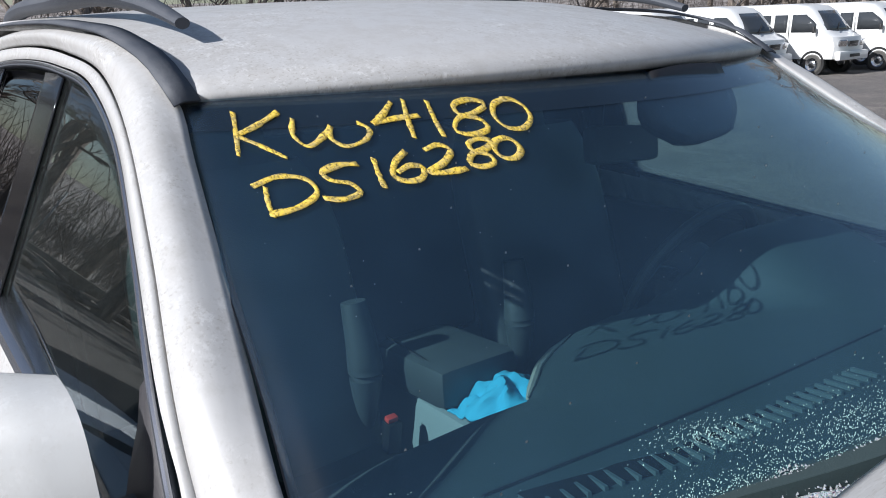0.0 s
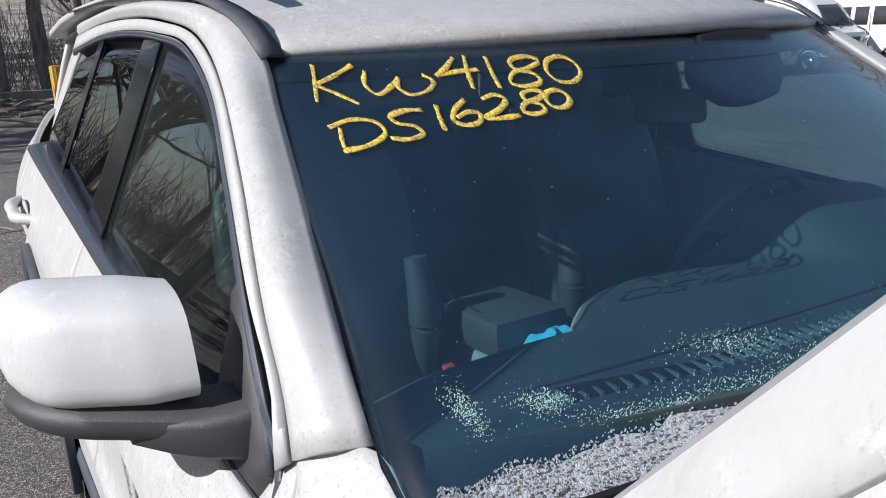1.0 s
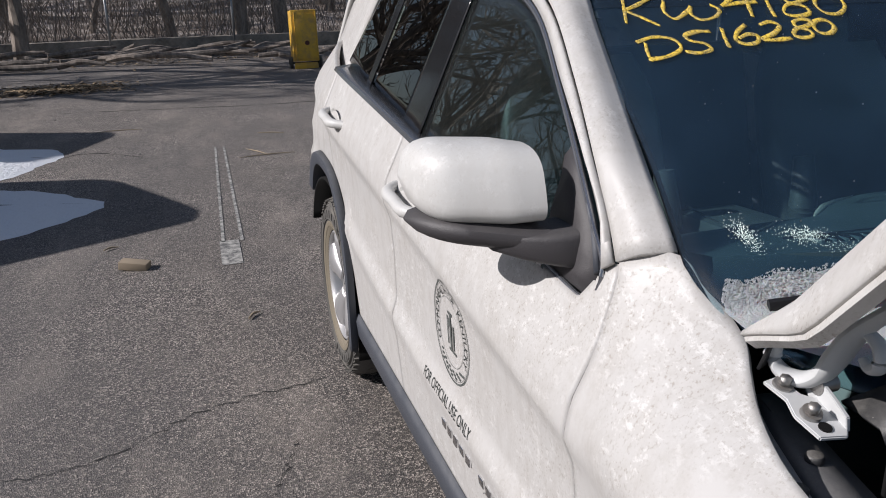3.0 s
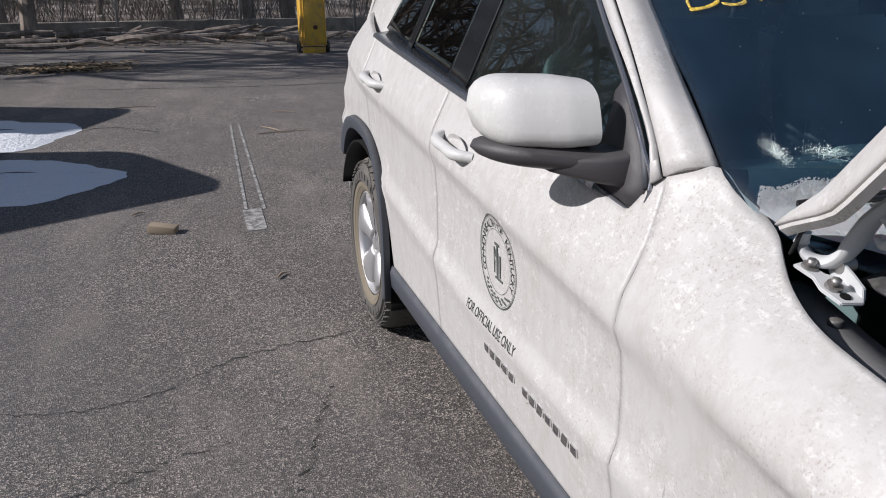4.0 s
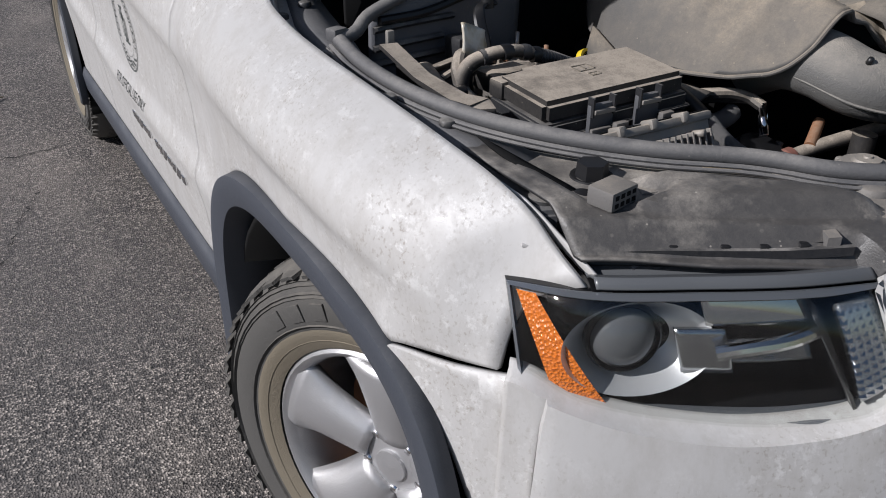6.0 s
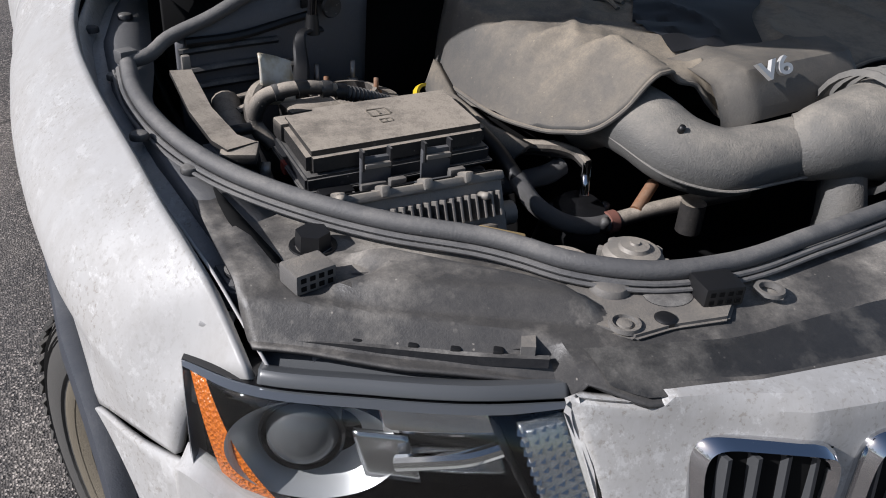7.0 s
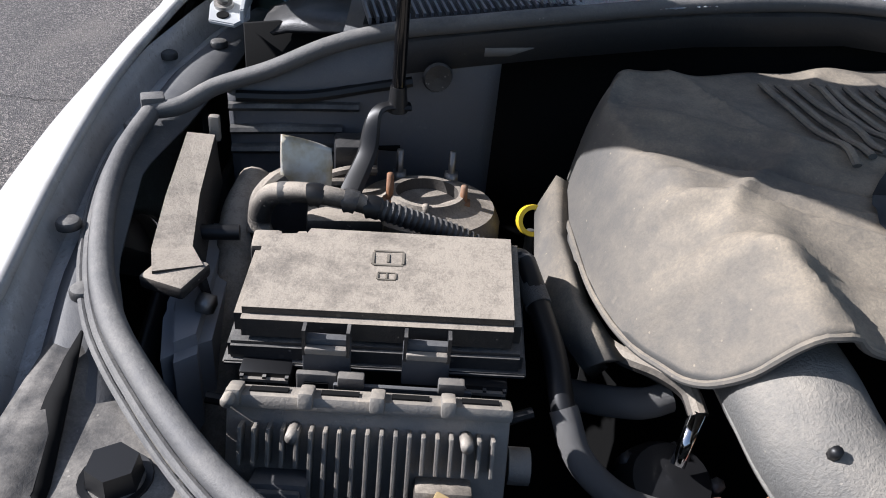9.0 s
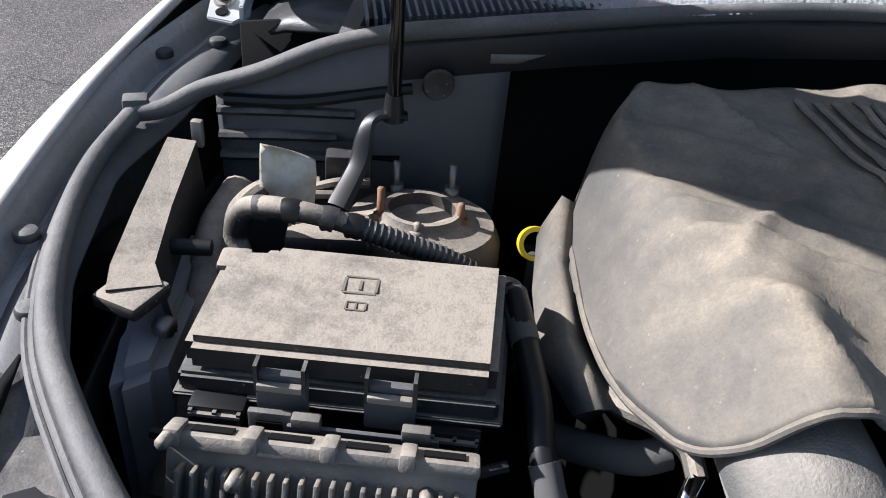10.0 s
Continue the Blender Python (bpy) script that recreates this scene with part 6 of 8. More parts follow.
part("corrugated_sleeve", rib, PLASTIC, lm, "black corrugated sleeve")
for k, (x, y, z) in enumerate(((-0.655, 0.053, 1.039), (-0.625, 0.0435, 1.045), (-0.592, 0.045, 1.040), (-0.570, 0.048, 1.033))):
    part("loom_tape", tube([(x - 0.007, y, z - 0.001), (x, y, z), (x + 0.007, y, z - 0.002)], 0.0118, 12, 6), BLACK if k % 2 else PLASTIC, lm)
for x0, y0 in ((-0.700, 0.10), (-0.665, 0.125), (-0.635, 0.16)):
    part("loom_branch", tube([(x0, y0, 1.0), (x0 + 0.03, y0 + 0.006, 1.008), (x0 + 0.06, y0 + 0.02, 1.004)], 0.006, 8, 14), DUSTED, lm)
part("loom_branch", tube([(-0.69, 0.06, 0.985), (-0.685, 0.08, 1.02), (-0.66, 0.105, 1.03), (-0.645, 0.11, 1.02)], 0.010, 10, 24), DUSTED, lm)
TAPE = mat("crumpled_foil_tape", (0.44, 0.39, 0.28), 0.35, 0.15)
wire(TAPE, mixc(TAPE, noise_fac(TAPE, 30, 4, 0.6, None, 0.4, 0.6), (0.66, 0.64, 0.58), (0.46, 0.38, 0.24)), bsdf(TAPE).inputs["Base Color"])
part("tape_flag", grid([[(-0.668 + 0.05 * u, 0.112 - 0.012 * math.sin(3 * v + 2 * u) - 0.01 * v, 1.005 + 0.075 * v * (1 - 0.25 * u * v)) for u in np.linspace(0, 1, 8)] for v in np.linspace(0, 1, 10)]), TAPE, lm, "crumpled yellowed tape flag", solid=0.004)
part("tower_brace", boxed((-0.60, 0.20, 1.012), (0.05, 0.04, 0.04), pose(0, 0, 0, 0, 0, 8), 0.006), PLASTIC, suv, "black plastic strut brace")
part("brace_strip", boxed((-0.675, 0.165, 0.995), (0.10, 0.016, 0.01), pose(0, 0, 0, 0, -6, 12), 0.003), DUSTED, suv)
part("cover_plate", boxed((-0.60, 0.085, 0.992), (0.08, 0.05, 0.03), pose(0, 0, 0, 0, 0, 6), 0.006), DUSTED, suv, "dusty plastic plate behind the fuse box")

# dipstick, hoses, cap and small fittings
part("dipstick", lathe([(0.013, -0.006), (0.018, -0.006), (0.0185, 0.0), (0.018, 0.006), (0.013, 0.006), (0.0125, 0.0), (0.013, -0.006)], 24, pose(-0.393, 0.135, 0.978, 62, 0, 10)), YELLOW, suv, "yellow ring of the oil dipstick")
part("dipstick_tube", rod((-0.392, 0.14, 0.80), (-0.392, 0.138, 0.962), 0.006), STEEL, suv)
HOSE = [(-0.428, 0.035, 0.99), (-0.419, 0.0, 1.011), (-0.406, -0.05, 0.996), (-0.393, -0.10, 0.976), (-0.387, -0.14, 0.955), (-0.372, -0.170, 0.926), (-0.335, -0.188, 0.900), (-0.29, -0.191, 0.886), (-0.252, -0.188, 0.883)]
ho = part("coolant_hose", tube(HOSE, 0.0112, 14, 70), BLACK, suv, "black braided coolant hose")
BRAID = mat("grey_braid", (0.16, 0.155, 0.15), 0.8)
bc = nd(BRAID, "ShaderNodeTexChecker", Scale=330.0)
bump(BRAID, bc.outputs["Fac"], 0.6, 0.003)
part("braid_sleeve", tube(HOSE[4:], 0.0128, 14, 44), BRAID, ho, "grey braided sleeve")
part("hose_top_sleeve", tube(HOSE[1:3], 0.0128, 14, 10), BRAID, ho)
part("hose_clamp", rod((-0.256, -0.188, 0.883), (-0.242, -0.188, 0.884), 0.0165), mat("red_clamp", (0.24, 0.11, 0.085), 0.5), ho, "faded red clamp")
part("steel_pipe", tube([(-0.245, -0.188, 0.884), (-0.19, -0.205, 0.900), (-0.13, -0.228, 0.916), (-0.06, -0.25, 0.93)], 0.0115, 12, 24), DUSTED, ho, "dusty metal coolant pipe")
part("pipe_branch", rod((-0.215, -0.198, 0.90), (-0.17, -0.175, 0.925), 0.009), RUST, ho)
part("pipe_boss", rod((-0.155, -0.245, 0.88), (-0.155, -0.245, 0.925), 0.018, 0.018, 14), DUSTED, ho)
for dz, mm in ((0.0, DUSTED), (0.024, DUSTED)):
    part("vacuum_hose", tube([(-0.345, -0.02 - dz, 0.935 + dz), (-0.325, -0.06 - dz, 0.955 + dz * 0.6), (-0.295, -0.09 - dz * 0.5, 0.96 + dz * 0.4), (-0.272, -0.12, 0.962), (-0.268, -0.14, 0.955)], 0.009, 10, 30), mm, suv, "dusty rubber vacuum hose")
part("elbow_hose", tube([(-0.37, -0.06, 0.90), (-0.33, -0.09, 0.92), (-0.30, -0.10, 0.93), (-0.28, -0.095, 0.935)], 0.015, 12, 24), BRAID, suv)
part("fuel_fitting", rod((-0.268, -0.138, 0.958), (-0.285, -0.165, 0.92), 0.008, 0.007, 8), CHROME, suv, "bright metal quick fitting")
pp = part("pump_body", lathe([(0.0, 0.02), (0.035, 0.018), (0.045, 0.0), (0.05, -0.02), (0.05, -0.10)], 24, pose(-0.285, -0.16, 0.885, 20, 0, 0)), BLACK, suv, "dark pump body with bolts")
for k in range(5):
    a = k * 1.256
    part("pump_bolt", rod((-0.285 + 0.042 * math.cos(a), -0.16 + 0.042 * math.sin(a), 0.88), (-0.285 + 0.042 * math.cos(a), -0.165 + 0.042 * math.sin(a), 0.90), 0.007, 0.007, 6), PLASTIC, pp)
cap = part("radiator_cap", lathe([(0.030, 0.965), (0.034, 0.970), (0.034, 0.982), (0.029, 0.988), (0.018, 0.990), (0.016, 0.994), (0.006, 0.995), (0.005, 0.997), (0.0, 0.997)], 24, pose(-0.397, -0.398, -0.003)), ALLOY_BOX, suv, "dusty grey radiator cap")
for k in range(8):
    a = k * math.pi / 4
    part("cap_grip", boxed((-0.397 + 0.034 * math.cos(a), -0.398 + 0.034 * math.sin(a), 0.974), (0.010, 0.010, 0.012), pose(0, 0, 0, 0, 0, math.degrees(a)), 0.002), ALLOY_BOX, cap)
part("filler_neck", tube([(-0.43, -0.385, 0.955), (-0.445, -0.365, 0.965), (-0.455, -0.345, 0.962), (-0.475, -0.33, 0.955)], 0.010, 10, 24), DUSTED, suv)
# left side: bracket, hoses, reservoir
bk = part("side_bracket", grid([[(-0.778, 0.15, 1.045), (-0.775, 0.05, 1.022), (-0.766, -0.03, 1.012), (-0.755, -0.065, 1.012)], [(-0.752, 0.15, 1.045), (-0.748, 0.06, 1.022), (-0.735, -0.02, 1.012), (-0.718, -0.05, 1.012)], [(-0.750, 0.15, 0.99), (-0.744, 0.06, 0.97), (-0.73, -0.02, 0.965), (-0.712, -0.05, 0.965)]]), DUSTED, suv, "dusty tan bracket with a bolt", smooth=False, solid=0.006)
part("bracket_block", boxed((-0.738, -0.055, 1.008), (0.045, 0.045, 0.014), pose(0, 0, 0, 0, 0, -20), 0.004), DUSTED, bk)
part("bracket_bolt", rod((-0.716, -0.062, 0.985), (-0.704, -0.066, 0.985), 0.010, 0.010, 6), STEEL, bk)
part("bracket_clip", boxed((-0.752, 0.165, 1.050), (0.012, 0.01, 0.03), None, 0.003), ALLOY_BOX, bk)
part("washer_tank", prism([(-0.755, 0.10), (-0.715, 0.10), (-0.70, -0.10), (-0.735, -0.13), (-0.755, -0.05)], 0.78, 0.975, 0.012), mat("pale_tank", (0.34, 0.35, 0.37), 0.5), suv, "pale plastic washer tank")
part("side_hose", tube([(-0.705, 0.15, 0.995), (-0.712, 0.10, 0.985), (-0.705, 0.02, 0.95), (-0.70, -0.06, 0.90), (-0.70, -0.12, 0.84)], 0.021, 14, 40), DUSTED, suv, "dusty black filler hose")
part("peg", rod((-0.745, 0.03, 1.0), (-0.70, 0.035, 1.0), 0.008, 0.008, 12), BLACK, suv)

# ---- cabin ----
CABIN = dusty("dark_cabin_plastic", (0.03, 0.033, 0.034), (0.12, 0.13, 0.13), 0.55, 0.35, 5)
DASH = dusty("dark_green_grey_dash", (0.027, 0.046, 0.047), (0.040, 0.062, 0.063), 0.6, 0.5, 4)
LEATHER = dusty("black_leather", (0.052, 0.058, 0.060), (0.10, 0.11, 0.11), 0.4, 0.35, 6)
VENT = mat("green_grey_vent_slat", (0.075, 0.105, 0.105), 0.5)
GREYTRIM = mat("grey_console_trim", (0.26, 0.29, 0.29), 0.55)


def dash_back(x):
    return float(np.interp(x, (-0.76, -0.63, -0.45, -0.365, -0.25, -0.185, -0.08, 0.05, 0.15, 0.20, 0.50, 0.60, 0.76), (0.87, 0.880, 0.893, 0.889, 0.988, 1.03, 1.085, 1.105, 1.10, 1.04, 1.03, 1.02, 0.99)))


def dash_z(y):
    return 1.22 - 0.18 * (y - 0.67)


P = []
for x in np.linspace(-0.765, 0.765, 90):
    yb, yf = dash_back(x), ws_y(x, 1.222) + 0.022
    hood_up = 0.112 * math.exp(-(((x - 0.38) / 0.20) ** 6))
    col = [(x, yf + 0.03, 1.10), (x, yf, dash_z(yf) - 0.02)]
    for t in np.linspace(0, 1, 20):
        y = yf + 0.006 + (yb - yf - 0.006) * t
        col.append((x, y, dash_z(y) + hood_up * ease((t - 0.45) / 0.5) - 0.006 * max(0, (t - 0.9) / 0.1) ** 2))
    col += [(x, yb + 0.010, dash_z(yb) - 0.018 + hood_up), (x, yb + 0.004, dash_z(yb) - 0.05 + hood_up * 0.6), (x, yb - 0.04, 1.0), (x, yb - 0.02, 0.80)]
    P.append(col)
dash = part("dashboard", grid(P, None, True), DASH, suv, "dark green-grey dashboard")
part("dash_edge_trim", tube([(x, dash_back(x) + 0.007, dash_z(dash_back(x)) - 0.008) for x in (-0.362, -0.33, -0.29, -0.25, -0.215, -0.185, -0.14, -0.09)], [0.002, 0.006, 0.007, 0.007, 0.006, 0.005, 0.003, 0.001], 8, 50), mat("cream_edge", (0.42, 0.42, 0.34), 0.5), dash, "pale trim along the dashboard edge")
for k in range(28):
    x = -0.585 + k * 0.0182
    y = 0.650 - 0.068 * min(1.0, k / 9) * (0.5 + 0.5 * k / 27)
    part("vent_slat", boxed((x, y, dash_z(y) + 0.001), (0.0040, 0.040, 0.008), pose(0, 0, 0, -10, 0, -16)), VENT, dash, smooth=False)
# near-black sheet colours in the shade between the vent slats
part("vent_well", grid([[(x, 0.650 - 0.068 * min(1.0, k / 9) * (0.5 + 0.5 * k / 27) + d, dash_z(0.64) + 0.001 + (0.012 if k > 5 else 0.006) * 0.5) for d in (-0.018, 0.018)] for k, x in ((k, -0.585 + k * 0.0182) for k in range(28))]), SHADE_BLACK, dash, "near-black sheet painted as the shade under the vent slats")
part("vent_line", tube([(x, y, dash_z(y) + 0.001) for x, y in ((-0.60, 0.702), (-0.38, 0.679), (-0.178, 0.666), (0.1, 0.655))], 0.0022, 6, 40), BLACK, dash)
sw = part("steering_wheel", lathe([(0.185 + 0.014 * math.cos(a), 0.014 * math.sin(a)) for a in np.linspace(0, 2 * math.pi, 11)], 48, pose(0.40, 1.205, 1.11, 115, 0, 0)), LEATHER, suv, "black leather steering wheel")
part("wheel_hub", lathe([(0.0, 0.03), (0.05, 0.028), (0.075, 0.01), (0.08, -0.03)], 28, pose(0.40, 1.200, 1.105, 115, 0, 0)), CABIN, sw)
for a in (20, 160, 270):
    m = pose(0.40, 1.205, 1.11, 115, 0, 0) @ pose(0, 0, 0, 0, 0, a)
    part("wheel_spoke", boxed((0, 0, 0), (0.13, 0.03, 0.014), m @ pose(0.12, 0, 0), 0.004), CABIN, sw)
for name, xc in (("passenger_seat", -0.42), ("driver_seat", 0.42)):
    P = []
    for t in np.linspace(0, 1, 14):
        z = 0.68 + 0.72 * t
        w = 0.24 * (1 - 0.25 * max(0, (t - 0.75) / 0.25) ** 2) * (0.94 + 0.06 * math.sin(t * 3))
        y = 1.60 + 0.22 * t
        P.append([(xc + w * math.copysign(abs(math.cos(a)) ** 0.5, math.cos(a)), y + 0.085 * math.copysign(abs(math.sin(a)) ** 0.7, math.sin(a)) - 0.03 * abs(math.cos(a)) ** 3, z) for a in np.linspace(0, 2 * math.pi, 28, endpoint=False)])
    seat = part(name, grid(P, None, True, True), LEATHER, suv, "black leather front seat")
    part("seat_cushion", boxed((xc, 1.40, 0.68), (0.48, 0.48, 0.16), pose(0, 0, 0, 6, 0, 0), 0.05), LEATHER, seat)
    part("headrest", boxed((xc, 1.86, 1.42), (0.26, 0.09, 0.15), pose(0, 0, 0, -12, 0, 0), 0.035), LEATHER, seat)
    part("side_bolster", tube([(xc + (0.19 if xc < 0 else -0.19), 1.585, 0.80), (xc + (0.195 if xc < 0 else -0.195), 1.575, 0.95), (xc + (0.19 if xc < 0 else -0.19), 1.60, 1.10)], [0.02, 0.04, 0.028], 14, 24), LEATHER, seat)
part("rear_bench", boxed((0, 2.45, 0.98), (1.30, 0.2, 0.75), pose(0, 0, 0, -14, 0, 0), 0.05), LEATHER, suv, "black rear seat bench")
ar = part("centre_console", boxed((-0.03, 1.35, 0.76), (0.20, 0.75, 0.22), None, 0.02), GREYTRIM, suv, "grey centre console")
part("armrest", boxed((-0.045, 1.53, 0.925), (0.215, 0.28, 0.095), pose(0, 0, 0, -3, 0, 0), 0.03), LEATHER, ar, "black leather armrest lid with stitched edge")
part("stitching", tube([(-0.125, 1.41, 0.967), (-0.128, 1.50, 0.973), (-0.125, 1.64, 0.980)], 0.003, 6, 30), BLACK, ar)
bu = part("belt_buckle", boxed((-0.205, 1.515, 0.80), (0.035, 0.03, 0.09), pose(0, 0, 0, 10, 0, 0), 0.006), BLACK, suv, "black seat belt buckle with red button")
part("buckle_button", boxed((-0.207, 1.508, 0.850), (0.026, 0.018, 0.012), pose(0, 0, 0, 10, 0, 0), 0.003), mat("red_button", (0.65, 0.06, 0.04), 0.4), bu, "red release button")
sb = part("seat_belt", boxed((0.665, 1.76, 1.15), (0.006, 0.05, 0.62), pose(0, 0, 0, 0, 6, 0)), CABIN, suv, "dark seat belt with bright tongue")
tg = part("belt_tongue", boxed((0.595, 1.690, 1.006), (0.05, 0.006, 0.012), None, 0.002), CHROME, sb, "bright metal belt tongue")
for dx in (-0.011, 0.011):
    part("tongue_leg", boxed((0.595 + dx, 1.690, 0.980), (0.007, 0.005, 0.048)), CHROME, tg, smooth=False)
part("tongue_tip", boxed((0.595, 1.690, 0.957), (0.029, 0.005, 0.008)), CHROME, tg, smooth=False)
rv = part("rear_view_mirror", boxed((0.05, 1.10, 1.455), (0.24, 0.03, 0.065), pose(0, 0, 0, -8, 6, 14), 0.014), CABIN, suv, "dark rear-view mirror")
part("sensor_housing", loft([[(0.02, 1.045, 1.575), (0.08, 1.05, 1.578), (0.16, 1.055, 1.577), (0.22, 1.06, 1.573)], [(0.0, 1.02, 1.50), (0.08, 1.02, 1.50), (0.17, 1.025, 1.50), (0.24, 1.035, 1.50)], [(0.06, 1.0, 1.46), (0.10, 1.0, 1.455), (0.16, 1.005, 1.455), (0.20, 1.01, 1.46)]], 10, 10), BLACK, rv, "black sensor housing", solid=0.03)
P = [[(x, ws_y(x, 1.575) + 0.03 + (3.5 - 1.1) * t, roof_z(x, ws_y(x, 1.585) + (3.5 - 1.1) * t) - 0.035) for x in np.linspace(-0.65, 0.65, 12)] for t in np.linspace(0, 1, 10)]
part("headliner", grid(P), mat("grey_headliner", (0.30, 0.30, 0.29), 0.9), suv, "grey cloth headliner")
part("cabin_floor", boxed((0, 1.9, 0.52), (1.6, 2.6, 0.03)), CABIN, suv)
for side in (-1, 1):
    part("door_card", boxed((side * 0.85, 1.55, 0.82), (0.05, 1.9, 0.62), None, 0.02), CABIN, suv, "dark inner door card")
part("dark_band", grid([[(x, ws_y(x, z) + 0.006, z) for x in np.linspace(-ws_half(z) + 0.004, ws_half(z) - 0.004, 30)] for z in (1.545, 1.565, 1.586)]), GLOSS_BLACK, ws, "black band along the glass edge")
for side in (-1, 1):
    P = [[(-side * -(ws_half(z) - k), ws_y(ws_half(z) - k, z) + 0.006, z) for k in (0.0, 0.008)] for z in np.linspace(1.14, 1.58, 24)]
    part("dark_edge", grid(P, None, side > 0), GLOSS_BLACK, ws)

# ---- crayon figures on the windscreen ----
CRAYON = mat("yellow_crayon", (0.80, 0.55, 0.06), 0.7)
wire(CRAYON, mixc(CRAYON, noise_fac(CRAYON, 90, 5, 0.7, None, 0.42, 0.62), (0.85, 0.60, 0.07), (0.52, 0.40, 0.14)), bsdf(CRAYON).inputs["Base Color"])
cn = CRAYON.node_tree
thin = cn.nodes.new("ShaderNodeBsdfTransparent")
worn = cn.nodes.new("ShaderNodeMixShader")
wire(CRAYON, math_node(CRAYON, "ADD", math_node(CRAYON, "MULTIPLY", noise_fac(CRAYON, 230, 4, 0.7, (1.0, 0.5, 1.0), 0.46, 0.60), 0.65), 0.12), worn.inputs[0])
wire(CRAYON, bsdf(CRAYON).outputs[0], worn.inputs[1])
wire(CRAYON, thin.outputs[0], worn.inputs[2])
wire(CRAYON, worn.outputs[0], cn.nodes["Material Output"].inputs[0])
GLYPHS = {
    "K": [[(0.0, 1), (0.1, 0.5), (0.18, 0.0)], [(0.95, 0.95), (0.45, 0.62), (0.1, 0.45)], [(0.1, 0.45), (0.6, 0.2), (1.15, -0.1)]],
    "W": [[(0.0, 0.9), (0.03, 0.35), (0.2, 0.08), (0.4, 0.35), (0.5, 0.62)], [(0.5, 0.62), (0.5, 0.25), (0.7, 0.02), (0.95, 0.18), (1.0, 0.5), (0.85, 0.68)]],
    "4": [[(0.45, 0.95), (0.2, 0.6), (0.0, 0.42)], [(0.0, 0.42), (0.5, 0.52), (1.0, 0.55)], [(0.72, 1.0), (0.74, 0.5), (0.8, 0.0)]],
    "1": [[(0.2, 1.0), (0.4, 0.5), (0.7, 0.0)]],
    "8": [[(0.95, 0.9), (0.6, 1.0), (0.25, 0.85), (0.3, 0.62), (0.75, 0.4), (0.85, 0.15), (0.5, 0.0), (0.15, 0.15), (0.25, 0.45), (0.7, 0.62), (0.95, 0.82), (0.8, 0.95)]],
    "0": [[(0.5, 1.0), (0.15, 0.85), (0.05, 0.45), (0.3, 0.08), (0.7, 0.05), (0.98, 0.35), (0.9, 0.75), (0.6, 0.98), (0.4, 0.98)]],
    "D": [[(0.0, 0.75), (0.4, 0.98), (0.85, 0.85), (1.0, 0.5), (0.7, 0.15), (0.3, 0.02)], [(0.2, 0.72), (0.24, 0.35), (0.32, -0.05)]],
    "S": [[(0.9, 0.95), (0.5, 0.95), (0.15, 0.75), (0.3, 0.58), (0.75, 0.42), (0.9, 0.22), (0.55, 0.06), (0.15, 0.12)]],
    "6": [[(0.5, 1.0), (0.15, 0.6), (0.08, 0.2), (0.4, 0.0), (0.85, 0.1), (0.9, 0.4), (0.55, 0.5), (0.2, 0.3)]],
    "2": [[(0.1, 0.85), (0.5, 1.0), (0.75, 0.8), (0.55, 0.4), (0.1, 0.05), (0.5, 0.02), (1.05, 0.1)]],
}
ROW = (("K", -0.660, -0.606, 1.519, 1.567), ("W", -0.590, -0.502, 1.522, 1.560), ("4", -0.492, -0.433, 1.527, 1.571), ("1", -0.424, -0.402, 1.526, 1.568), ("8", -0.402, -0.338, 1.526, 1.566), ("0", -0.336, -0.281, 1.527, 1.564),
       ("D", -0.678, -0.611, 1.461, 1.497), ("S", -0.607, -0.554, 1.469, 1.506), ("1", -0.537, -0.520, 1.479, 1.509), ("6", -0.513, -0.470, 1.484, 1.514), ("2", -0.470, -0.421, 1.489, 1.518), ("8", -0.418, -0.373, 1.492, 1.521), ("0", -0.373, -0.337, 1.497, 1.520))
for ch, x0, x1, z0, z1 in ROW:
    bm = bmesh.new()
    lean = (z1 - z0) * 0.75
    for stroke in GLYPHS[ch]:
        c = cr(stroke, 26)
        w = np.array([0.0025 + 0.0012 * noise.noise(Vector((x0 * 50, k * 0.35, z0))) for k in range(26)])
        pts = np.array([(x0 + (x1 - x0) * u + lean * v, z0 + (z1 - z0) * v) for u, v in c])
        t = np.gradient(pts, axis=0)
        n = np.stack([-t[:, 1], t[:, 0]], 1) / (np.linalg.norm(t, axis=1)[:, None] + 1e-9)
        rows = []
        for p, q2, k in zip(pts, n, w):
            rows.append([(p[0] + q2[0] * k * s, ws_y(p[0] + q2[0] * k * s, p[1] + q2[1] * k * s) - 0.004, p[1] + q2[1] * k * s) for s in (-1, 0, 1)])
        grid(rows, bm)
    part("crayon_figure", bm, CRAYON, ws, "yellow crayon figure " + ch, solid=0.001)

# ---- door decals ----
INK = mat("dark_decal_ink", (0.085, 0.095, 0.09), 0.5)
SEAL_C, SEAL_RY, SEAL_RZ = (1.324, 0.850), 0.120, 0.120


def on_door(y, z, off=0.0015):
    return Vector((-(side_x(y, z) + off), y, z))


door_seal = part("door_seal", grid([[on_door(SEAL_C[0] - SEAL_RY * r * math.cos(a), SEAL_C[1] + SEAL_RZ * r * math.sin(a), 0.0012) for r in (1.02, 1.005)] for a in np.linspace(0, 2 * math.pi, 73)]), INK, suv, "round government seal decal in black line")
for r0, r1 in ((1.0, 0.982), (0.955, 0.948), (0.70, 0.69)):
    rows = [[on_door(SEAL_C[0] - SEAL_RY * r * math.cos(a), SEAL_C[1] + SEAL_RZ * r * math.sin(a)) for r in (r0, r1)] for a in np.linspace(0, 2 * math.pi, 73)]
    part("seal_ring", grid(rows), INK, door_seal)
words = "COMMONWEALTH OF KENTUCKY"
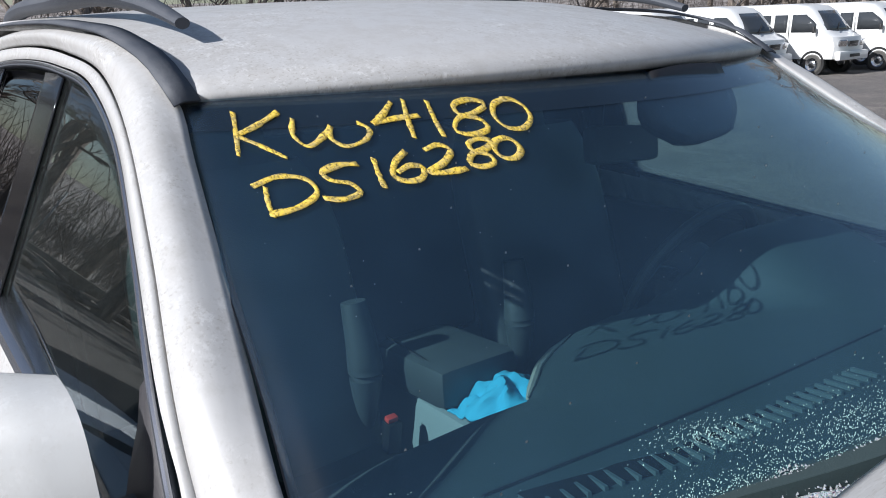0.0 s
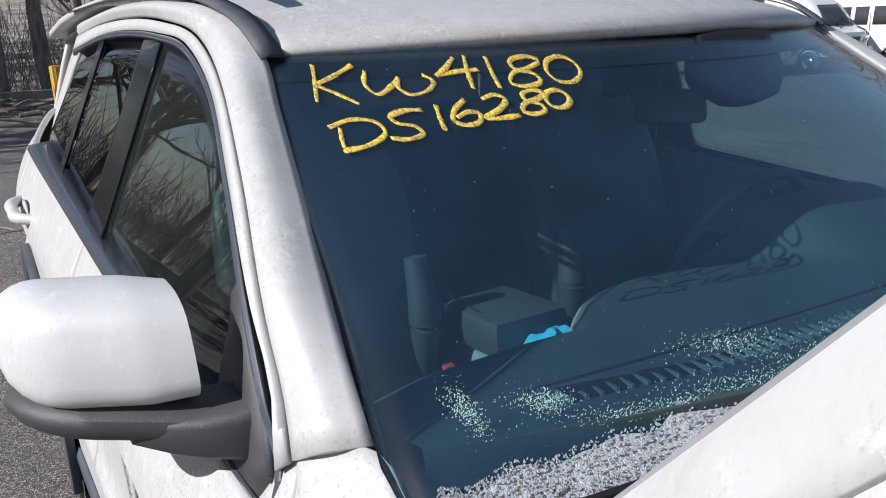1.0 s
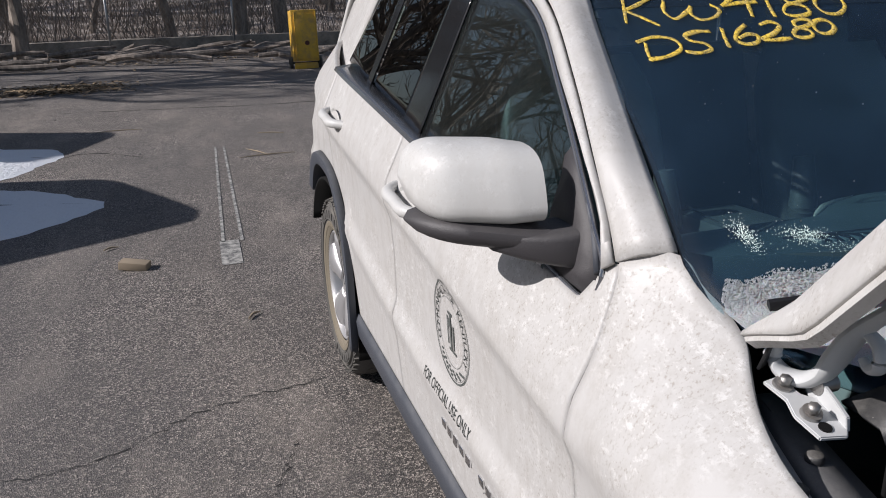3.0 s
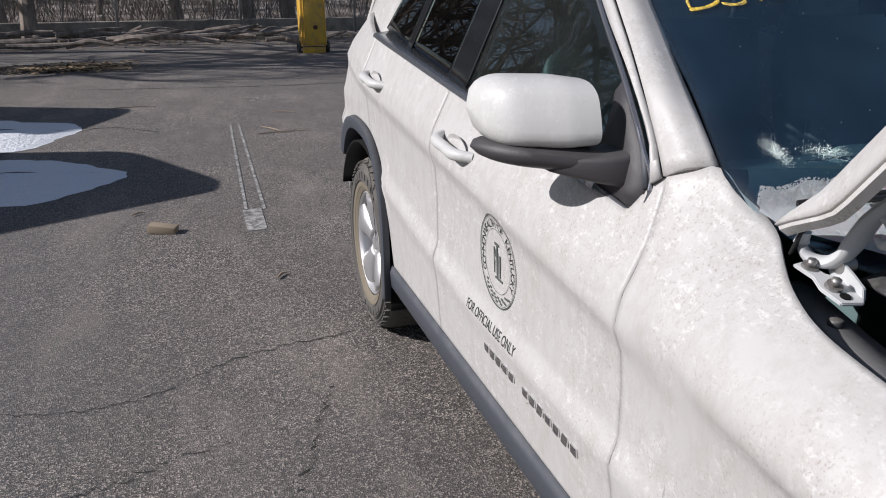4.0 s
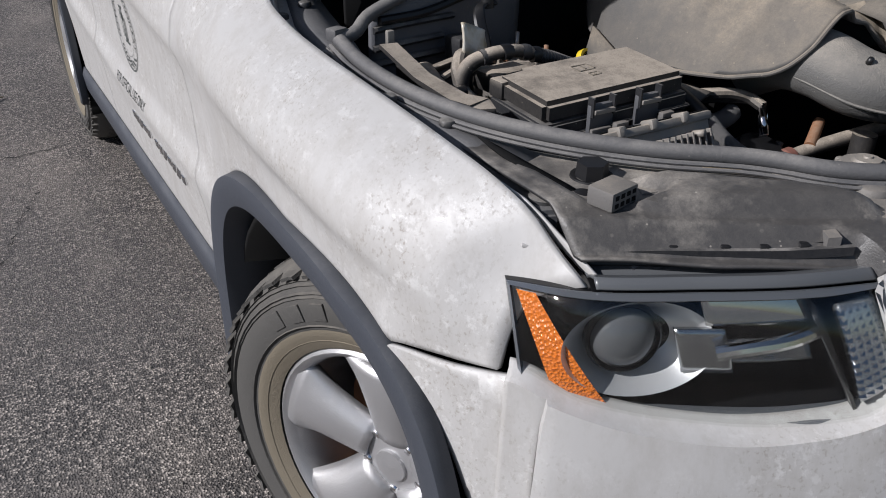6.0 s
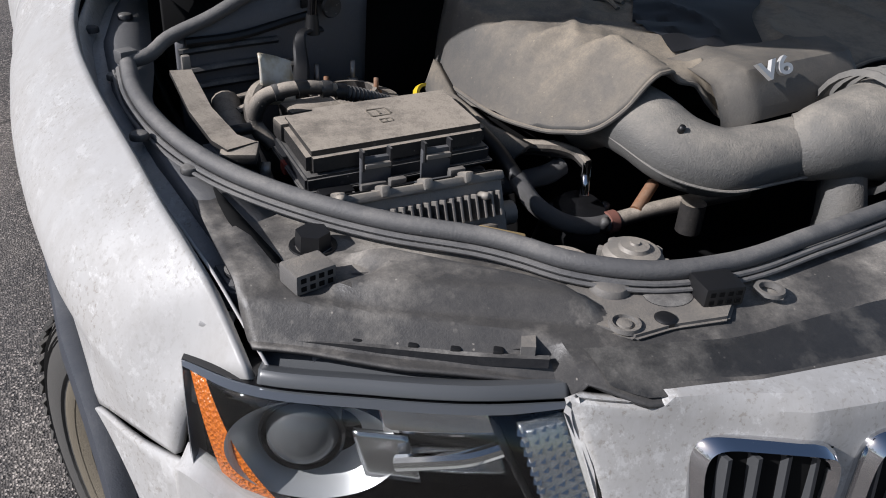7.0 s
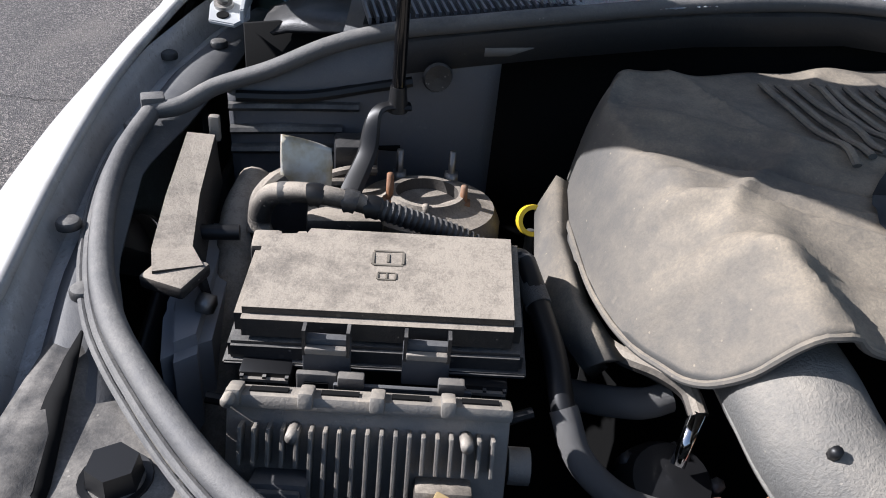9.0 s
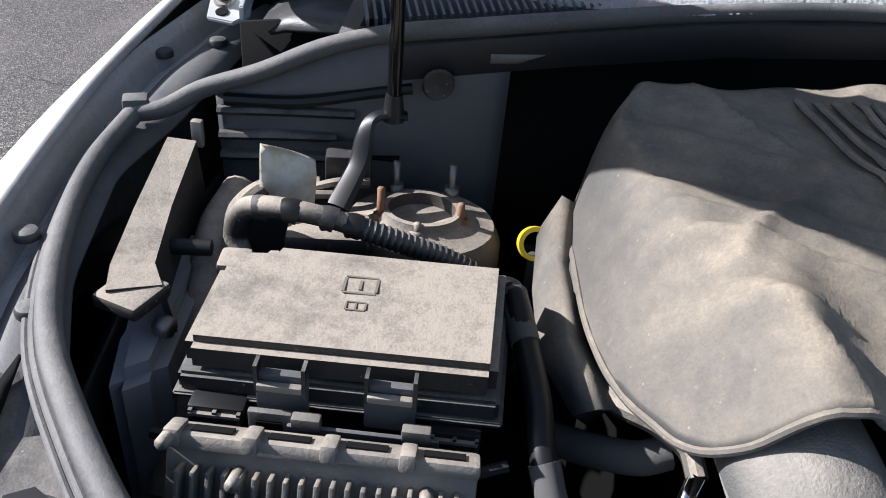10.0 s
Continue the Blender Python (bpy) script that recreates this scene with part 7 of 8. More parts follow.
for k, ch in enumerate(words):
    if ch == " ":
        continue
    a = math.radians(205 - 230 * k / (len(words) - 1))
    bm = text_bm(ch, 0.030, 0.0002, None, "CENTER")
    for v in bm.verts:
        x, z = v.co.x, v.co.y - 0.010
        ang = a - math.pi / 2
        yy = 0.82 * math.cos(a) * SEAL_RY + x * math.cos(ang) - z * math.sin(ang)
        zz = 0.82 * math.sin(a) * SEAL_RZ + x * math.sin(ang) + z * math.cos(ang)
        v.co = on_door(SEAL_C[0] - yy, SEAL_C[1] + zz)
    part("seal_letter", bm, INK, door_seal, smooth=False)
for y0, z0, w, h in ((0.0, 0.0, 0.010, 0.085), (0.018, -0.01, 0.008, 0.06), (-0.02, 0.0, 0.006, 0.07), (0.0, 0.045, 0.03, 0.008), (0.01, -0.045, 0.05, 0.006), (-0.005, 0.02, 0.022, 0.02)):
    part("seal_shape", grid([[on_door(SEAL_C[0] - y0 + a * w, SEAL_C[1] + z0 + b * h) for a in (-0.5, 0.5)] for b in (-0.5, 0.5)]), INK, door_seal, smooth=False)
for k in range(18):
    a = math.radians(225 + 90 * k / 17)
    part("seal_shape", grid([[on_door(SEAL_C[0] - SEAL_RY * (0.80 + 0.05 * (k % 3)) * math.cos(a) + p, SEAL_C[1] + SEAL_RZ * (0.80 + 0.05 * (k % 3)) * math.sin(a) + q3) for p in (-0.006, 0.006)] for q3 in (-0.003, 0.003)]), INK, door_seal, smooth=False)
bm = text_bm("FOR OFFICIAL USE ONLY", 0.036, 0.0002, None, "LEFT")
xs = [v.co.x for v in bm.verts]
for v in bm.verts:
    u, h = (v.co.x - min(xs)) / (max(xs) - min(xs)), v.co.y
    v.co = on_door(1.512 - 0.337 * u, 0.657 + h * 1.05)
part("door_lettering", bm, INK, suv, "small dark lettering FOR OFFICIAL USE ONLY", smooth=False)
badge = part("door_badge", boxed((-0.9375, 1.11, 0.568), (0.004, 0.002, 0.002)), CHROME, suv, "chrome model badge in two words")
for k in range(13):
    if k == 5:
        continue
    y = 1.372 - k * 0.0425
    part("badge_letter", boxed((-(side_x(y, 0.592) + 0.003), y, 0.592), (0.006, 0.026, 0.022), pose(0, 0, 0, 0, 6 * (k % 3 - 1), 0), 0.002), CHROME, badge)

# ---- wiper ----
W_XZ = ((-0.757, 1.188), (-0.72, 1.193), (-0.67, 1.199), (-0.573, 1.210), (-0.40, 1.222), (-0.2, 1.228))
wp = part("wiper", tube([(x, ws_y(x, z) - 0.019, z + 0.003) for x, z in W_XZ], 0.0065, 8, 60, None, 1.5), BLACK, suv, "black windscreen wiper")
part("wiper_arm", tube([(x, ws_y(x, z) - 0.034, z + 0.006) for x, z in W_XZ[2:]], [0.006, 0.009, 0.011, 0.013], 8, 40, None, 0.7), BLACK, wp)
for k in range(5):
    x = -0.63 + k * 0.026
    z = float(np.interp(x, [p[0] for p in W_XZ], [p[1] for p in W_XZ]))
    part("wiper_slot", boxed((x, ws_y(x, z) - 0.040, z + 0.014), (0.012, 0.004, 0.004)), GREYTRIM, wp, smooth=False)

# ---- snow on the glass and cowl ----
SNOW = mat("wet_snow", (0.72, 0.73, 0.74), 0.40)
bump(SNOW, noise_fac(SNOW, 330, 3, 0.75, None, 0.3, 0.7), 1.0, 0.006)
bsdf(SNOW).inputs["Subsurface Weight"].default_value = 0.15
ICE = mat("ice_grains", (0.30, 0.47, 0.43), 0.3)


def snow_top(x):
    return float(np.interp(x, (-0.80, -0.775, -0.725, -0.633, -0.528, -0.435, -0.352, -0.218, 0.0, 0.2, 0.75), (1.178, 1.204, 1.212, 1.224, 1.239, 1.243, 1.248, 1.253, 1.255, 1.25, 1.22))) + 0.006 * noise.noise(Vector((x * 22, 0, 0)))


rows = []
for x in np.r_[np.linspace(-0.800, 0.05, 420), np.linspace(0.06, 0.72, 60)]:
    lo, hi2 = float(np.interp(abs(x), (0, 0.2, 0.37, 0.5, 0.6, 0.7, 0.8), (1.19, 1.183, 1.172, 1.165, 1.155, 1.148, 1.170))), snow_top(x)
    col = []
    for t in np.linspace(0, 1, 44):
        z = lo + (hi2 - lo) * t
        thick = 0.016 * (1 - t**4) + (0.005 * noise.noise(Vector((x * 40, z * 60, 2))) + 0.0045 * noise.noise(Vector((x * 210, z * 240, 4)))) * (1 - t**8)
        col.append((x, ws_y(x, z) - max(0.001, thick) - 0.03 * (1 - t) ** 2, z))
    rows.append(col)
tagged(part("snow_on_windscreen", grid(rows), SNOW), "melting granular snow along the windscreen base", "snow", kind="stuff")
rng = random.Random(5)
bm = bmesh.new()
for k in range(9000):
    x = -0.795 + 0.80 * rng.random() ** 1.3
    hi2 = snow_top(x) + 0.004
    z = hi2 - (hi2 - float(np.interp(abs(x), (0, 0.5, 0.7, 0.8), (1.19, 1.165, 1.15, 1.172)))) * rng.random() ** 1.2
    s = rng.uniform(0.0007, 0.0019)
    t = max(0.0, (hi2 - z) / 0.05)
    y = ws_y(x, z) - 0.016 * min(1.0, 4 * t) - 0.001
    dx, dz = rng.uniform(-0.7, 0.7), rng.uniform(-0.7, 0.7)
    v = [bm.verts.new(p) for p in ((x - s, y, z - s), (x + s, y, z - s * (1 + dz)), (x + s * dx, y, z + s), (x + s * dz, y - 1.6 * s, z + s * dx))]
    for f in ((0, 1, 3), (1, 2, 3), (2, 0, 3)):
        bm.faces.new([v[i] for i in f])
tagged(part("snow_grains", bm, SNOW, smooth=False), "loose coarse grains of melting snow on the glass", "snow", kind="stuff")
bm = bmesh.new()
for k in range(4200):
    c = rng.choice(((-0.716, 1.252, 0.007, 0.008), (-0.645, 1.254, 0.014, 0.004), (-0.42, 1.276, 0.03, 0.005), (-0.55, 1.243, 0.05, 0.003), (-0.43, 1.250, 0.06, 0.004), (-0.32, 1.258, 0.06, 0.005), (-0.26, 1.268, 0.06, 0.007), (-0.10, 1.275, 0.09, 0.012), (0.15, 1.275, 0.12, 0.014)))
    x, z = rng.gauss(c[0], c[2]), rng.gauss(c[1], c[3])
    if abs(x) > 0.76 or z < 1.14 or z > 1.36:
        continue
    s = rng.uniform(0.0004, 0.0009)
    y = ws_y(x, z) - 0.001
    v = [bm.verts.new(p) for p in ((x - s, y, z - s), (x + s, y, z - s), (x, y, z + s), (x, y - s, z))]
    for f in ((0, 1, 3), (1, 2, 3), (2, 0, 3)):
        bm.faces.new([v[i] for i in f])
tagged(part("ice_grains", bm, ICE, smooth=False), "scattered greenish ice grains on the windscreen", "ice", kind="stuff")
bm = bmesh.new()
for k in range(260):
    x, z = rng.uniform(-0.70, 0.70), rng.uniform(1.2, 1.56)
    s = rng.choice((0.0004, 0.0006, 0.0008, 0.0016))
    y = ws_y(x, z) - 0.002
    bm.faces.new([bm.verts.new(p) for p in ((x - s, y, z - s * 0.6), (x + s, y, z - s), (x + s * 0.6, y, z + s), (x - s * 0.8, y, z + s * 0.7))])
tagged(part("dried_specks", bm, mat("pale_dirt_specks", (0.32, 0.33, 0.33), 0.9), smooth=False), "pale dried dirt specks on the windscreen", "dirt", kind="stuff")

# ---- cloth on the console ----
CLOTH = mat("blue_cloth", (0.05, 0.42, 0.62), 0.85)
rows = []
for u in np.linspace(0, 1, 40):
    row = []
    for v in np.linspace(0, 1, 34):
        x, y = -0.135 + 0.20 * u, 1.20 + 0.20 * v
        r = math.hypot((u - 0.5) * 2, (v - 0.5) * 2)
        z = 0.885 + 0.075 * max(0, 1 - r * r * 0.8) + 0.02 * noise.noise(Vector((u * 5, v * 5, 7))) + 0.012 * abs(noise.noise(Vector((u * 9, v * 9, 2))))
        row.append((x + 0.015 * noise.noise(Vector((u * 6, v * 6, 3))), y + 0.015 * noise.noise(Vector((u * 6, v * 6, 5))), z))
    rows.append(row)
tagged(part("cleaning_cloth", grid(rows, None, True), CLOTH, solid=0.004), "crumpled bright blue cloth on the centre console", "cloth")

# ---- markings and litter on the ground ----
WORN = mat("worn_white_line", (0.30, 0.29, 0.27), 0.9)
wire(WORN, mixc(WORN, noise_fac(WORN, 18, 6, 0.7, None, 0.40, 0.60), (0.10, 0.10, 0.10), (0.42, 0.41, 0.38)), bsdf(WORN).inputs["Base Color"])
for xa, xb, wd, y0, y1 in ((-1.318, -1.200, 0.022, 5.0, 8.4), (-1.196, -1.115, 0.022, 5.0, 8.4), (-1.340, -1.330, 0.125, 4.52, 5.02)):
    line = grid([[(xa + (xb - xa) * t, y0 + (y1 - y0) * t, 0.004), (xa + (xb - xa) * t + wd, y0 + (y1 - y0) * t, 0.004)] for t in np.linspace(0, 1, 12)], None, True)
    tagged(part("road_line", line, WORN, smooth=False), "worn pale parking line on the asphalt", "road marking", kind="structure")
CRACK = mat("asphalt_crack", (0.02, 0.02, 0.02), 0.95)


def crack(pts, w, seed):
    r = random.Random(seed)
    c = cr([(x, y, 0.003) for x, y in pts], 60)
    for i in range(60):
        c[i, 0] += r.uniform(-0.02, 0.02)
        c[i, 1] += r.uniform(-0.02, 0.02)
    rows = []
    for i in range(60):
        k = w * r.uniform(0.3, 1.2)
        rows.append([c[i] + np.array([0, -k, 0]), c[i] + np.array([0, k, 0])])
    return grid(rows, None, True)


for pts, w, sd in (([(-2.6, 2.55), (-1.9, 2.5), (-1.5, 2.75), (-1.0, 2.85)], 0.0035, 1), ([(-2.9, 2.0), (-2.2, 1.9), (-1.6, 2.1)], 0.003, 2), ([(-4.5, 6.0), (-3.2, 7.6), (-2.4, 8.6), (-1.9, 8.2)], 0.015, 3), ([(-3.0, 11.8), (0.0, 11.4), (3.0, 11.9)], 0.02, 4), ([(-1.6, 0.9), (-1.45, 1.6), (-1.2, 2.4)], 0.004, 6)):
    tagged(part("ground_crack", crack(pts, w, sd), CRACK, smooth=False), "dark crack in the asphalt", "crack", kind="structure")
GRAVEL = mat("pale_gravel", (0.30, 0.275, 0.24), 0.9)
rng = random.Random(11)


def pebble(bm, x, y, s, z=0.0):
    v = [bm.verts.new((x + s * rng.uniform(0.6, 1.1) * math.cos(a), y + s * rng.uniform(0.5, 1.0) * math.sin(a), z)) for a in np.linspace(0, 2 * math.pi, 5, endpoint=False)]
    t = [bm.verts.new((p.co.x * 0.5 + x * 0.5, p.co.y * 0.5 + y * 0.5, z + s * rng.uniform(0.5, 0.9))) for p in v]
    bm.faces.new(t)
    for i in range(5):
        bm.faces.new((v[i], v[(i + 1) % 5], t[(i + 1) % 5], t[i]))


bm = bmesh.new()
for k in range(9000):
    y = rng.uniform(0.2, 9) if k % 4 else rng.uniform(8, 20)
    pebble(bm, rng.uniform(-4.5, 0.3 if y < 5 else 3.5), y, rng.choice((0.0025, 0.003, 0.003, 0.004, 0.004, 0.005, 0.006)) if k % 40 else rng.uniform(0.008, 0.016))
tagged(part("loose_gravel", bm, GRAVEL, smooth=False), "loose pale gravel scattered over the asphalt", "gravel", kind="stuff")
BARK = mat("grey_brown_bark", (0.16, 0.135, 0.11), 0.95)
wire(BARK, mixc(BARK, noise_fac(BARK, 7, 6, 0.7, (1, 1, 0.25), 0.35, 0.65), (0.10, 0.08, 0.068), (0.34, 0.29, 0.245)), bsdf(BARK).inputs["Base Color"])
DEADWOOD = mat("weathered_wood", (0.30, 0.24, 0.17), 0.9)
tagged(part("wood_scrap", boxed((-1.84, 4.66, 0.025), (0.17, 0.09, 0.05), pose(0, 0, 0, 0, 6, -18), 0.008), DEADWOOD), "broken piece of pale wood on the asphalt", "wood")
for x, y, ln, yaw in ((-0.72, 7.75, 0.55, 8), (-0.80, 7.95, 0.45, 115), (-2.2, 9.9, 0.5, 4), (-1.23, 3.65, 0.10, 50), (-0.55, 9.0, 0.3, -20), (-2.0, 5.1, 0.1, 30)):
    t = tube([(x - ln / 2 * math.cos(radians(yaw)), y - ln / 2 * math.sin(radians(yaw)), 0.012), (x, y + 0.02, 0.014), (x + ln / 2 * math.cos(radians(yaw)), y + ln / 2 * math.sin(radians(yaw)), 0.010)], [0.004, 0.007, 0.003], 6, 10)
    tagged(part("twig", t, DEADWOOD), "dry twig lying on the asphalt", "twig", "twigs on the asphalt")
# snow remnant
OLD_SNOW = mat("old_snow", (0.78, 0.80, 0.83), 0.7)
bump(OLD_SNOW, noise_fac(OLD_SNOW, 25, 6, 0.6, None, 0.3, 0.7), 0.6, 0.02)
for cx, cy, rx, ry, sd in ((-3.75, 8.42, 1.06, 0.98, 2), (-3.42, 6.35, 1.18, 0.88, 4)):
    rows = []
    for a in np.linspace(0, 2 * math.pi, 64):
        e = 1 + 0.14 * noise.noise(Vector((math.cos(a) * 1.6, math.sin(a) * 1.6, sd))) + 0.07 * noise.noise(Vector((math.cos(a) * 6, math.sin(a) * 6, 1)))
        rows.append([(cx + rx * r * e * math.cos(a), cy + ry * r * e * math.sin(a), 0.003 + 0.075 * max(0, 1 - r**3) * (1 + 0.2 * noise.noise(Vector((r * 4, a, sd))))) for r in np.linspace(0.02, 1, 14)])
    tagged(part("snow_patch", grid(rows), OLD_SNOW), "shrinking patch of old snow on the asphalt", "snow", kind="stuff")

# ---- far edge of the lot: pale low wall, wire fence, litter ----
CONC = mat("pale_concrete", (0.26, 0.235, 0.20), 0.9)
wire(CONC, mixc(CONC, noise_fac(CONC, 3, 7, 0.7, None, 0.35, 0.65), (0.14, 0.125, 0.105), (0.32, 0.285, 0.24)), bsdf(CONC).inputs["Base Color"])
tagged(part("low_wall", boxed((4, 22.6, 0.1), (110, 0.3, 0.5), None, 0.03), CONC), "long low pale concrete wall behind the lot", "wall", kind="structure")
GALV = mat("galvanised_steel", (0.30, 0.31, 0.32), 0.45, 0.7)
fence = thing("wire_fence", "rusty chain-link fence on steel posts", "fence", (0, 21.9, 0))
for k in range(26):
    part("fence_post", rod((-36 + k * 3, 0, 0), (-36 + k * 3, 0, 1.9), 0.03, 0.03, 10), GALV, fence)
bm = bmesh.new()
for k in range(360):
    for s in (-1, 1):
        x = -22 + k * 0.12
        a, b = Vector((x, 0, 0.05)), Vector((x + s * 1.7, 0, 1.75))
        d = Vector((0.0022, 0, 0))
        bm.faces.new([bm.verts.new(p) for p in (a - d, a + d, b + d, b - d)])
part("fence_mesh", bm, GALV, fence, "diagonal wire mesh", smooth=False)
bm = bmesh.new()
LEAF = mat("dry_leaves", (0.26, 0.18, 0.10), 0.95)
wire(LEAF, mixc(LEAF, noise_fac(LEAF, 3, 3, 0.5, None, 0.4, 0.6), (0.34, 0.25, 0.15), (0.17, 0.12, 0.07)), bsdf(LEAF).inputs["Base Color"])
for k in range(9000):
    if k % 4 == 0:
        x, y = rng.gauss(-3.4, 0.5), rng.gauss(14.6, 0.35)
    else:
        x, y = rng.uniform(-14, 30), 21.0 - abs(rng.gauss(0, 1.3))
    s, a = rng.uniform(0.02, 0.05), rng.uniform(0, 6.28)
    z = rng.uniform(0.005, 0.05)
    u, w = Vector((math.cos(a), math.sin(a), rng.uniform(-0.4, 0.4))) * s, Vector((-math.sin(a), math.cos(a), rng.uniform(-0.4, 0.4))) * s * 0.6
    c = Vector((x, y, z))
    bm.faces.new([bm.verts.new(p) for p in (c - u, c - w, c + u, c + w)])
tagged(part("leaf_litter", bm, LEAF, smooth=False), "dry brown leaf litter along the lot's edge", "leaves", kind="stuff")
for k in range(60):
    x, y = rng.uniform(-10.5, 1.5), rng.uniform(18.2, 21.4)
    ln, yaw = rng.uniform(0.5, 2.2), rng.uniform(-30, 30)
    t = tube([(x - ln / 2, y - ln / 2 * math.sin(radians(yaw)), rng.uniform(0.05, 0.2)), (x, y, rng.uniform(0.08, 0.25)), (x + ln / 2, y + ln / 2 * math.sin(radians(yaw)), rng.uniform(0.04, 0.3))], [0.05, 0.065, 0.03], 7, 10)
    tagged(part("fallen_branch", t, BARK), "dark fallen branch in a heap by the fence", "branch", "heap of fallen branches")

# ---- bare trees ----
def branch_tree(seed, height, spread=1.0, levels=4, limbs=5):
    r = random.Random(seed)
    trunk, crown = bmesh.new(), bmesh.new()

    def limb(bm, a, d, ln, rad, seg, level):
        pts, p, dd = [a], Vector(a), Vector(d)
        n = 4 if level < 2 else 3
        for k in range(n):
            dd = (dd + Vector((r.uniform(-1, 1), r.uniform(-1, 1), r.uniform(-0.5, 0.7))) * (0.22 if level < 2 else 0.35)).normalized()
            p = p + dd * ln / n
            pts.append(tuple(p))
        tube(pts, [rad, rad * 0.8, rad * 0.62, rad * 0.4], seg, 6 if level < 2 else 4, bm, 1.0, False)
        return pts, dd

    pts, d = limb(trunk, (0, 0, -0.1), (r.uniform(-0.1, 0.1), r.uniform(-0.1, 0.1), 1), height * 0.55, height * 0.022, 9, 0)
    todo = []
    for k in range(limbs + 2):
        q2 = Vector(pts[-1 - (k % 3)])
        todo.append((tuple(q2), (Vector((r.uniform(-1, 1) * spread, r.uniform(-1, 1) * spread, r.uniform(0.3, 1.0)))).normalized(), height * r.uniform(0.26, 0.42), height * 0.010, 1))
    while todo:
        a, d, ln, rad, lv = todo.pop()
        pts, dd = limb(trunk if lv == 1 else crown, a, d, ln, rad, 6 if lv == 1 else 3, lv)
        if lv < levels:
            for k in range(limbs):
                o = pts[r.randrange(1, len(pts))]
                nd2 = (dd + Vector((r.uniform(-1, 1), r.uniform(-1, 1), r.uniform(-0.6, 0.9))) * 0.9).normalized()
                todo.append((o, nd2, ln * r.uniform(0.35, 0.62), rad * 0.45, lv + 1))
    return trunk, crown


kinds = []
for sd, h in ((1, 9.0), (2, 11.0), (3, 7.5), (4, 10.0), (5, 6.0)):
    tr = thing("tree", "bare leafless winter tree with grey bark", "tree", (0, 0, 0), "bare trees round the lot")
    a, b = branch_tree(sd, h)
    part("trunk", a, BARK, tr)
    part("crown", b, BARK, tr, "fine bare twigs")
    kinds.append(tr)
kinds[0].location = (-4.9, 21.0, 0)
kinds[1].location = (1.6, 24.5, 0)
kinds[2].location = (-1.5, 24.0, 0)
kinds[3].location = (-8.5, 25.0, 0)
kinds[4].location = (4.0, 23.8, 0)
rng = random.Random(21)
spots = [(rng.uniform(-26, 60), rng.uniform(23.5, 34)) for k in range(62)] + [(-30 - rng.uniform(0, 14), -14 + k * 1.5 + rng.uniform(-0.6, 0.6)) for k in range(30)] + [(30 + rng.uniform(0, 14), 18 + rng.uniform(-2, 5)) for k in range(12)]
for x, y in spots:
    copy_thing(rng.choice(kinds), pose(x, y, 2.0 if x < -28 and y < 22 else 0, 0, 0, rng.uniform(0, 360)) @ Matrix.Scale(rng.uniform(0.75, 1.15), 4))
for k, x, y, yaw in ((3, -9.6, 16.0, 80), (1, -7.4, 18.6, 10), (0, -12.0, 20.0, 200), (1, -13.5, 15.5, 120), (3, -17.0, 19.0, 300)):
    copy_thing(kinds[k], pose(x, y, 0, 0, 0, yaw) @ Matrix.Scale(1.1, 4))

# undergrowth
bm = bmesh.new()
rng = random.Random(8)
for k in range(15000):
    x = rng.uniform(-30, 62)
    y = rng.uniform(22.9, 29)
    h, w = rng.uniform(0.5, 2.8), rng.uniform(0.004, 0.014)
    d = Vector((rng.gauss(0, 0.45), rng.gauss(0, 0.3), 1)) * h
    a = Vector((x, y, 0 if rng.random() < 0.6 else rng.uniform(0, 2.0)))
    m2 = a + d * 0.5 + Vector((rng.gauss(0, 0.12), 0, 0))
    s = Vector((w, 0, 0))
    v = [bm.verts.new(p) for p in (a - s, a + s, m2 + s * 0.7, m2 - s * 0.7, a + d)]
    bm.faces.new(v[:4])
    bm.faces.new((v[3], v[2], v[4]))
tagged(part("undergrowth", bm, BARK, smooth=False), "tangled bare brush behind the fence", "brush", kind="stuff")
BANK = mat("leafy_bank", (0.16, 0.13, 0.10), 0.95)
wire(BANK, mixc(BANK, noise_fac(BANK, 0.9, 7, 0.7, (1, 1, 2.2), 0.45, 0.62), (0.15, 0.12, 0.10), (0.44, 0.40, 0.37)), bsdf(BANK).inputs["Base Color"])
rows = [[(x, y, z + (0.8 * noise.noise(Vector((x * 0.12, y * 0.1, 0))) if y > 26 else 0)) for x in np.linspace(-90, 120, 60)] for y, z in ((22.8, 0.02), (25, 0.15), (30, 0.9), (38, 1.8), (55, 3.0), (90, 5))]
tagged(part("wooded_bank", grid(rows, None, True), BANK), "leaf-covered bank rising behind the fence", "bank", kind="structure")
rows = [[(x, y, z + (1.0 * noise.noise(Vector((x * 0.12, y * 0.1, 5))) if z > 2 else 0)) for y in np.linspace(-90, 26, 40)] for x, z in ((-14, 0.0), (-18, 0.5), (-26, 2.2), (-45, 5.0))]
tagged(part("wooded_bank_side", grid(rows), BANK), "leaf-covered bank beside the lot", "bank", kind="structure")

# ---- yellow cart ----
CART = mat("yellow_cart_paint", (0.62, 0.36, 0.035), 0.45)
wire(CART, mixc(CART, noise_fac(CART, 6, 6, 0.7, None, 0.45, 0.68), (0.66, 0.39, 0.04), (0.42, 0.26, 0.08)), bsdf(CART).inputs["Base Color"])
cart = thing("yellow_cart", "tall yellow steel cart on two rubber wheels", "cart", (0.97, 16.35, 0))
part("cart_body", boxed((0, 0, 0.62), (0.50, 0.42, 0.98), pose(0, 0, 0, -4, 0, 0), 0.02), CART, cart)
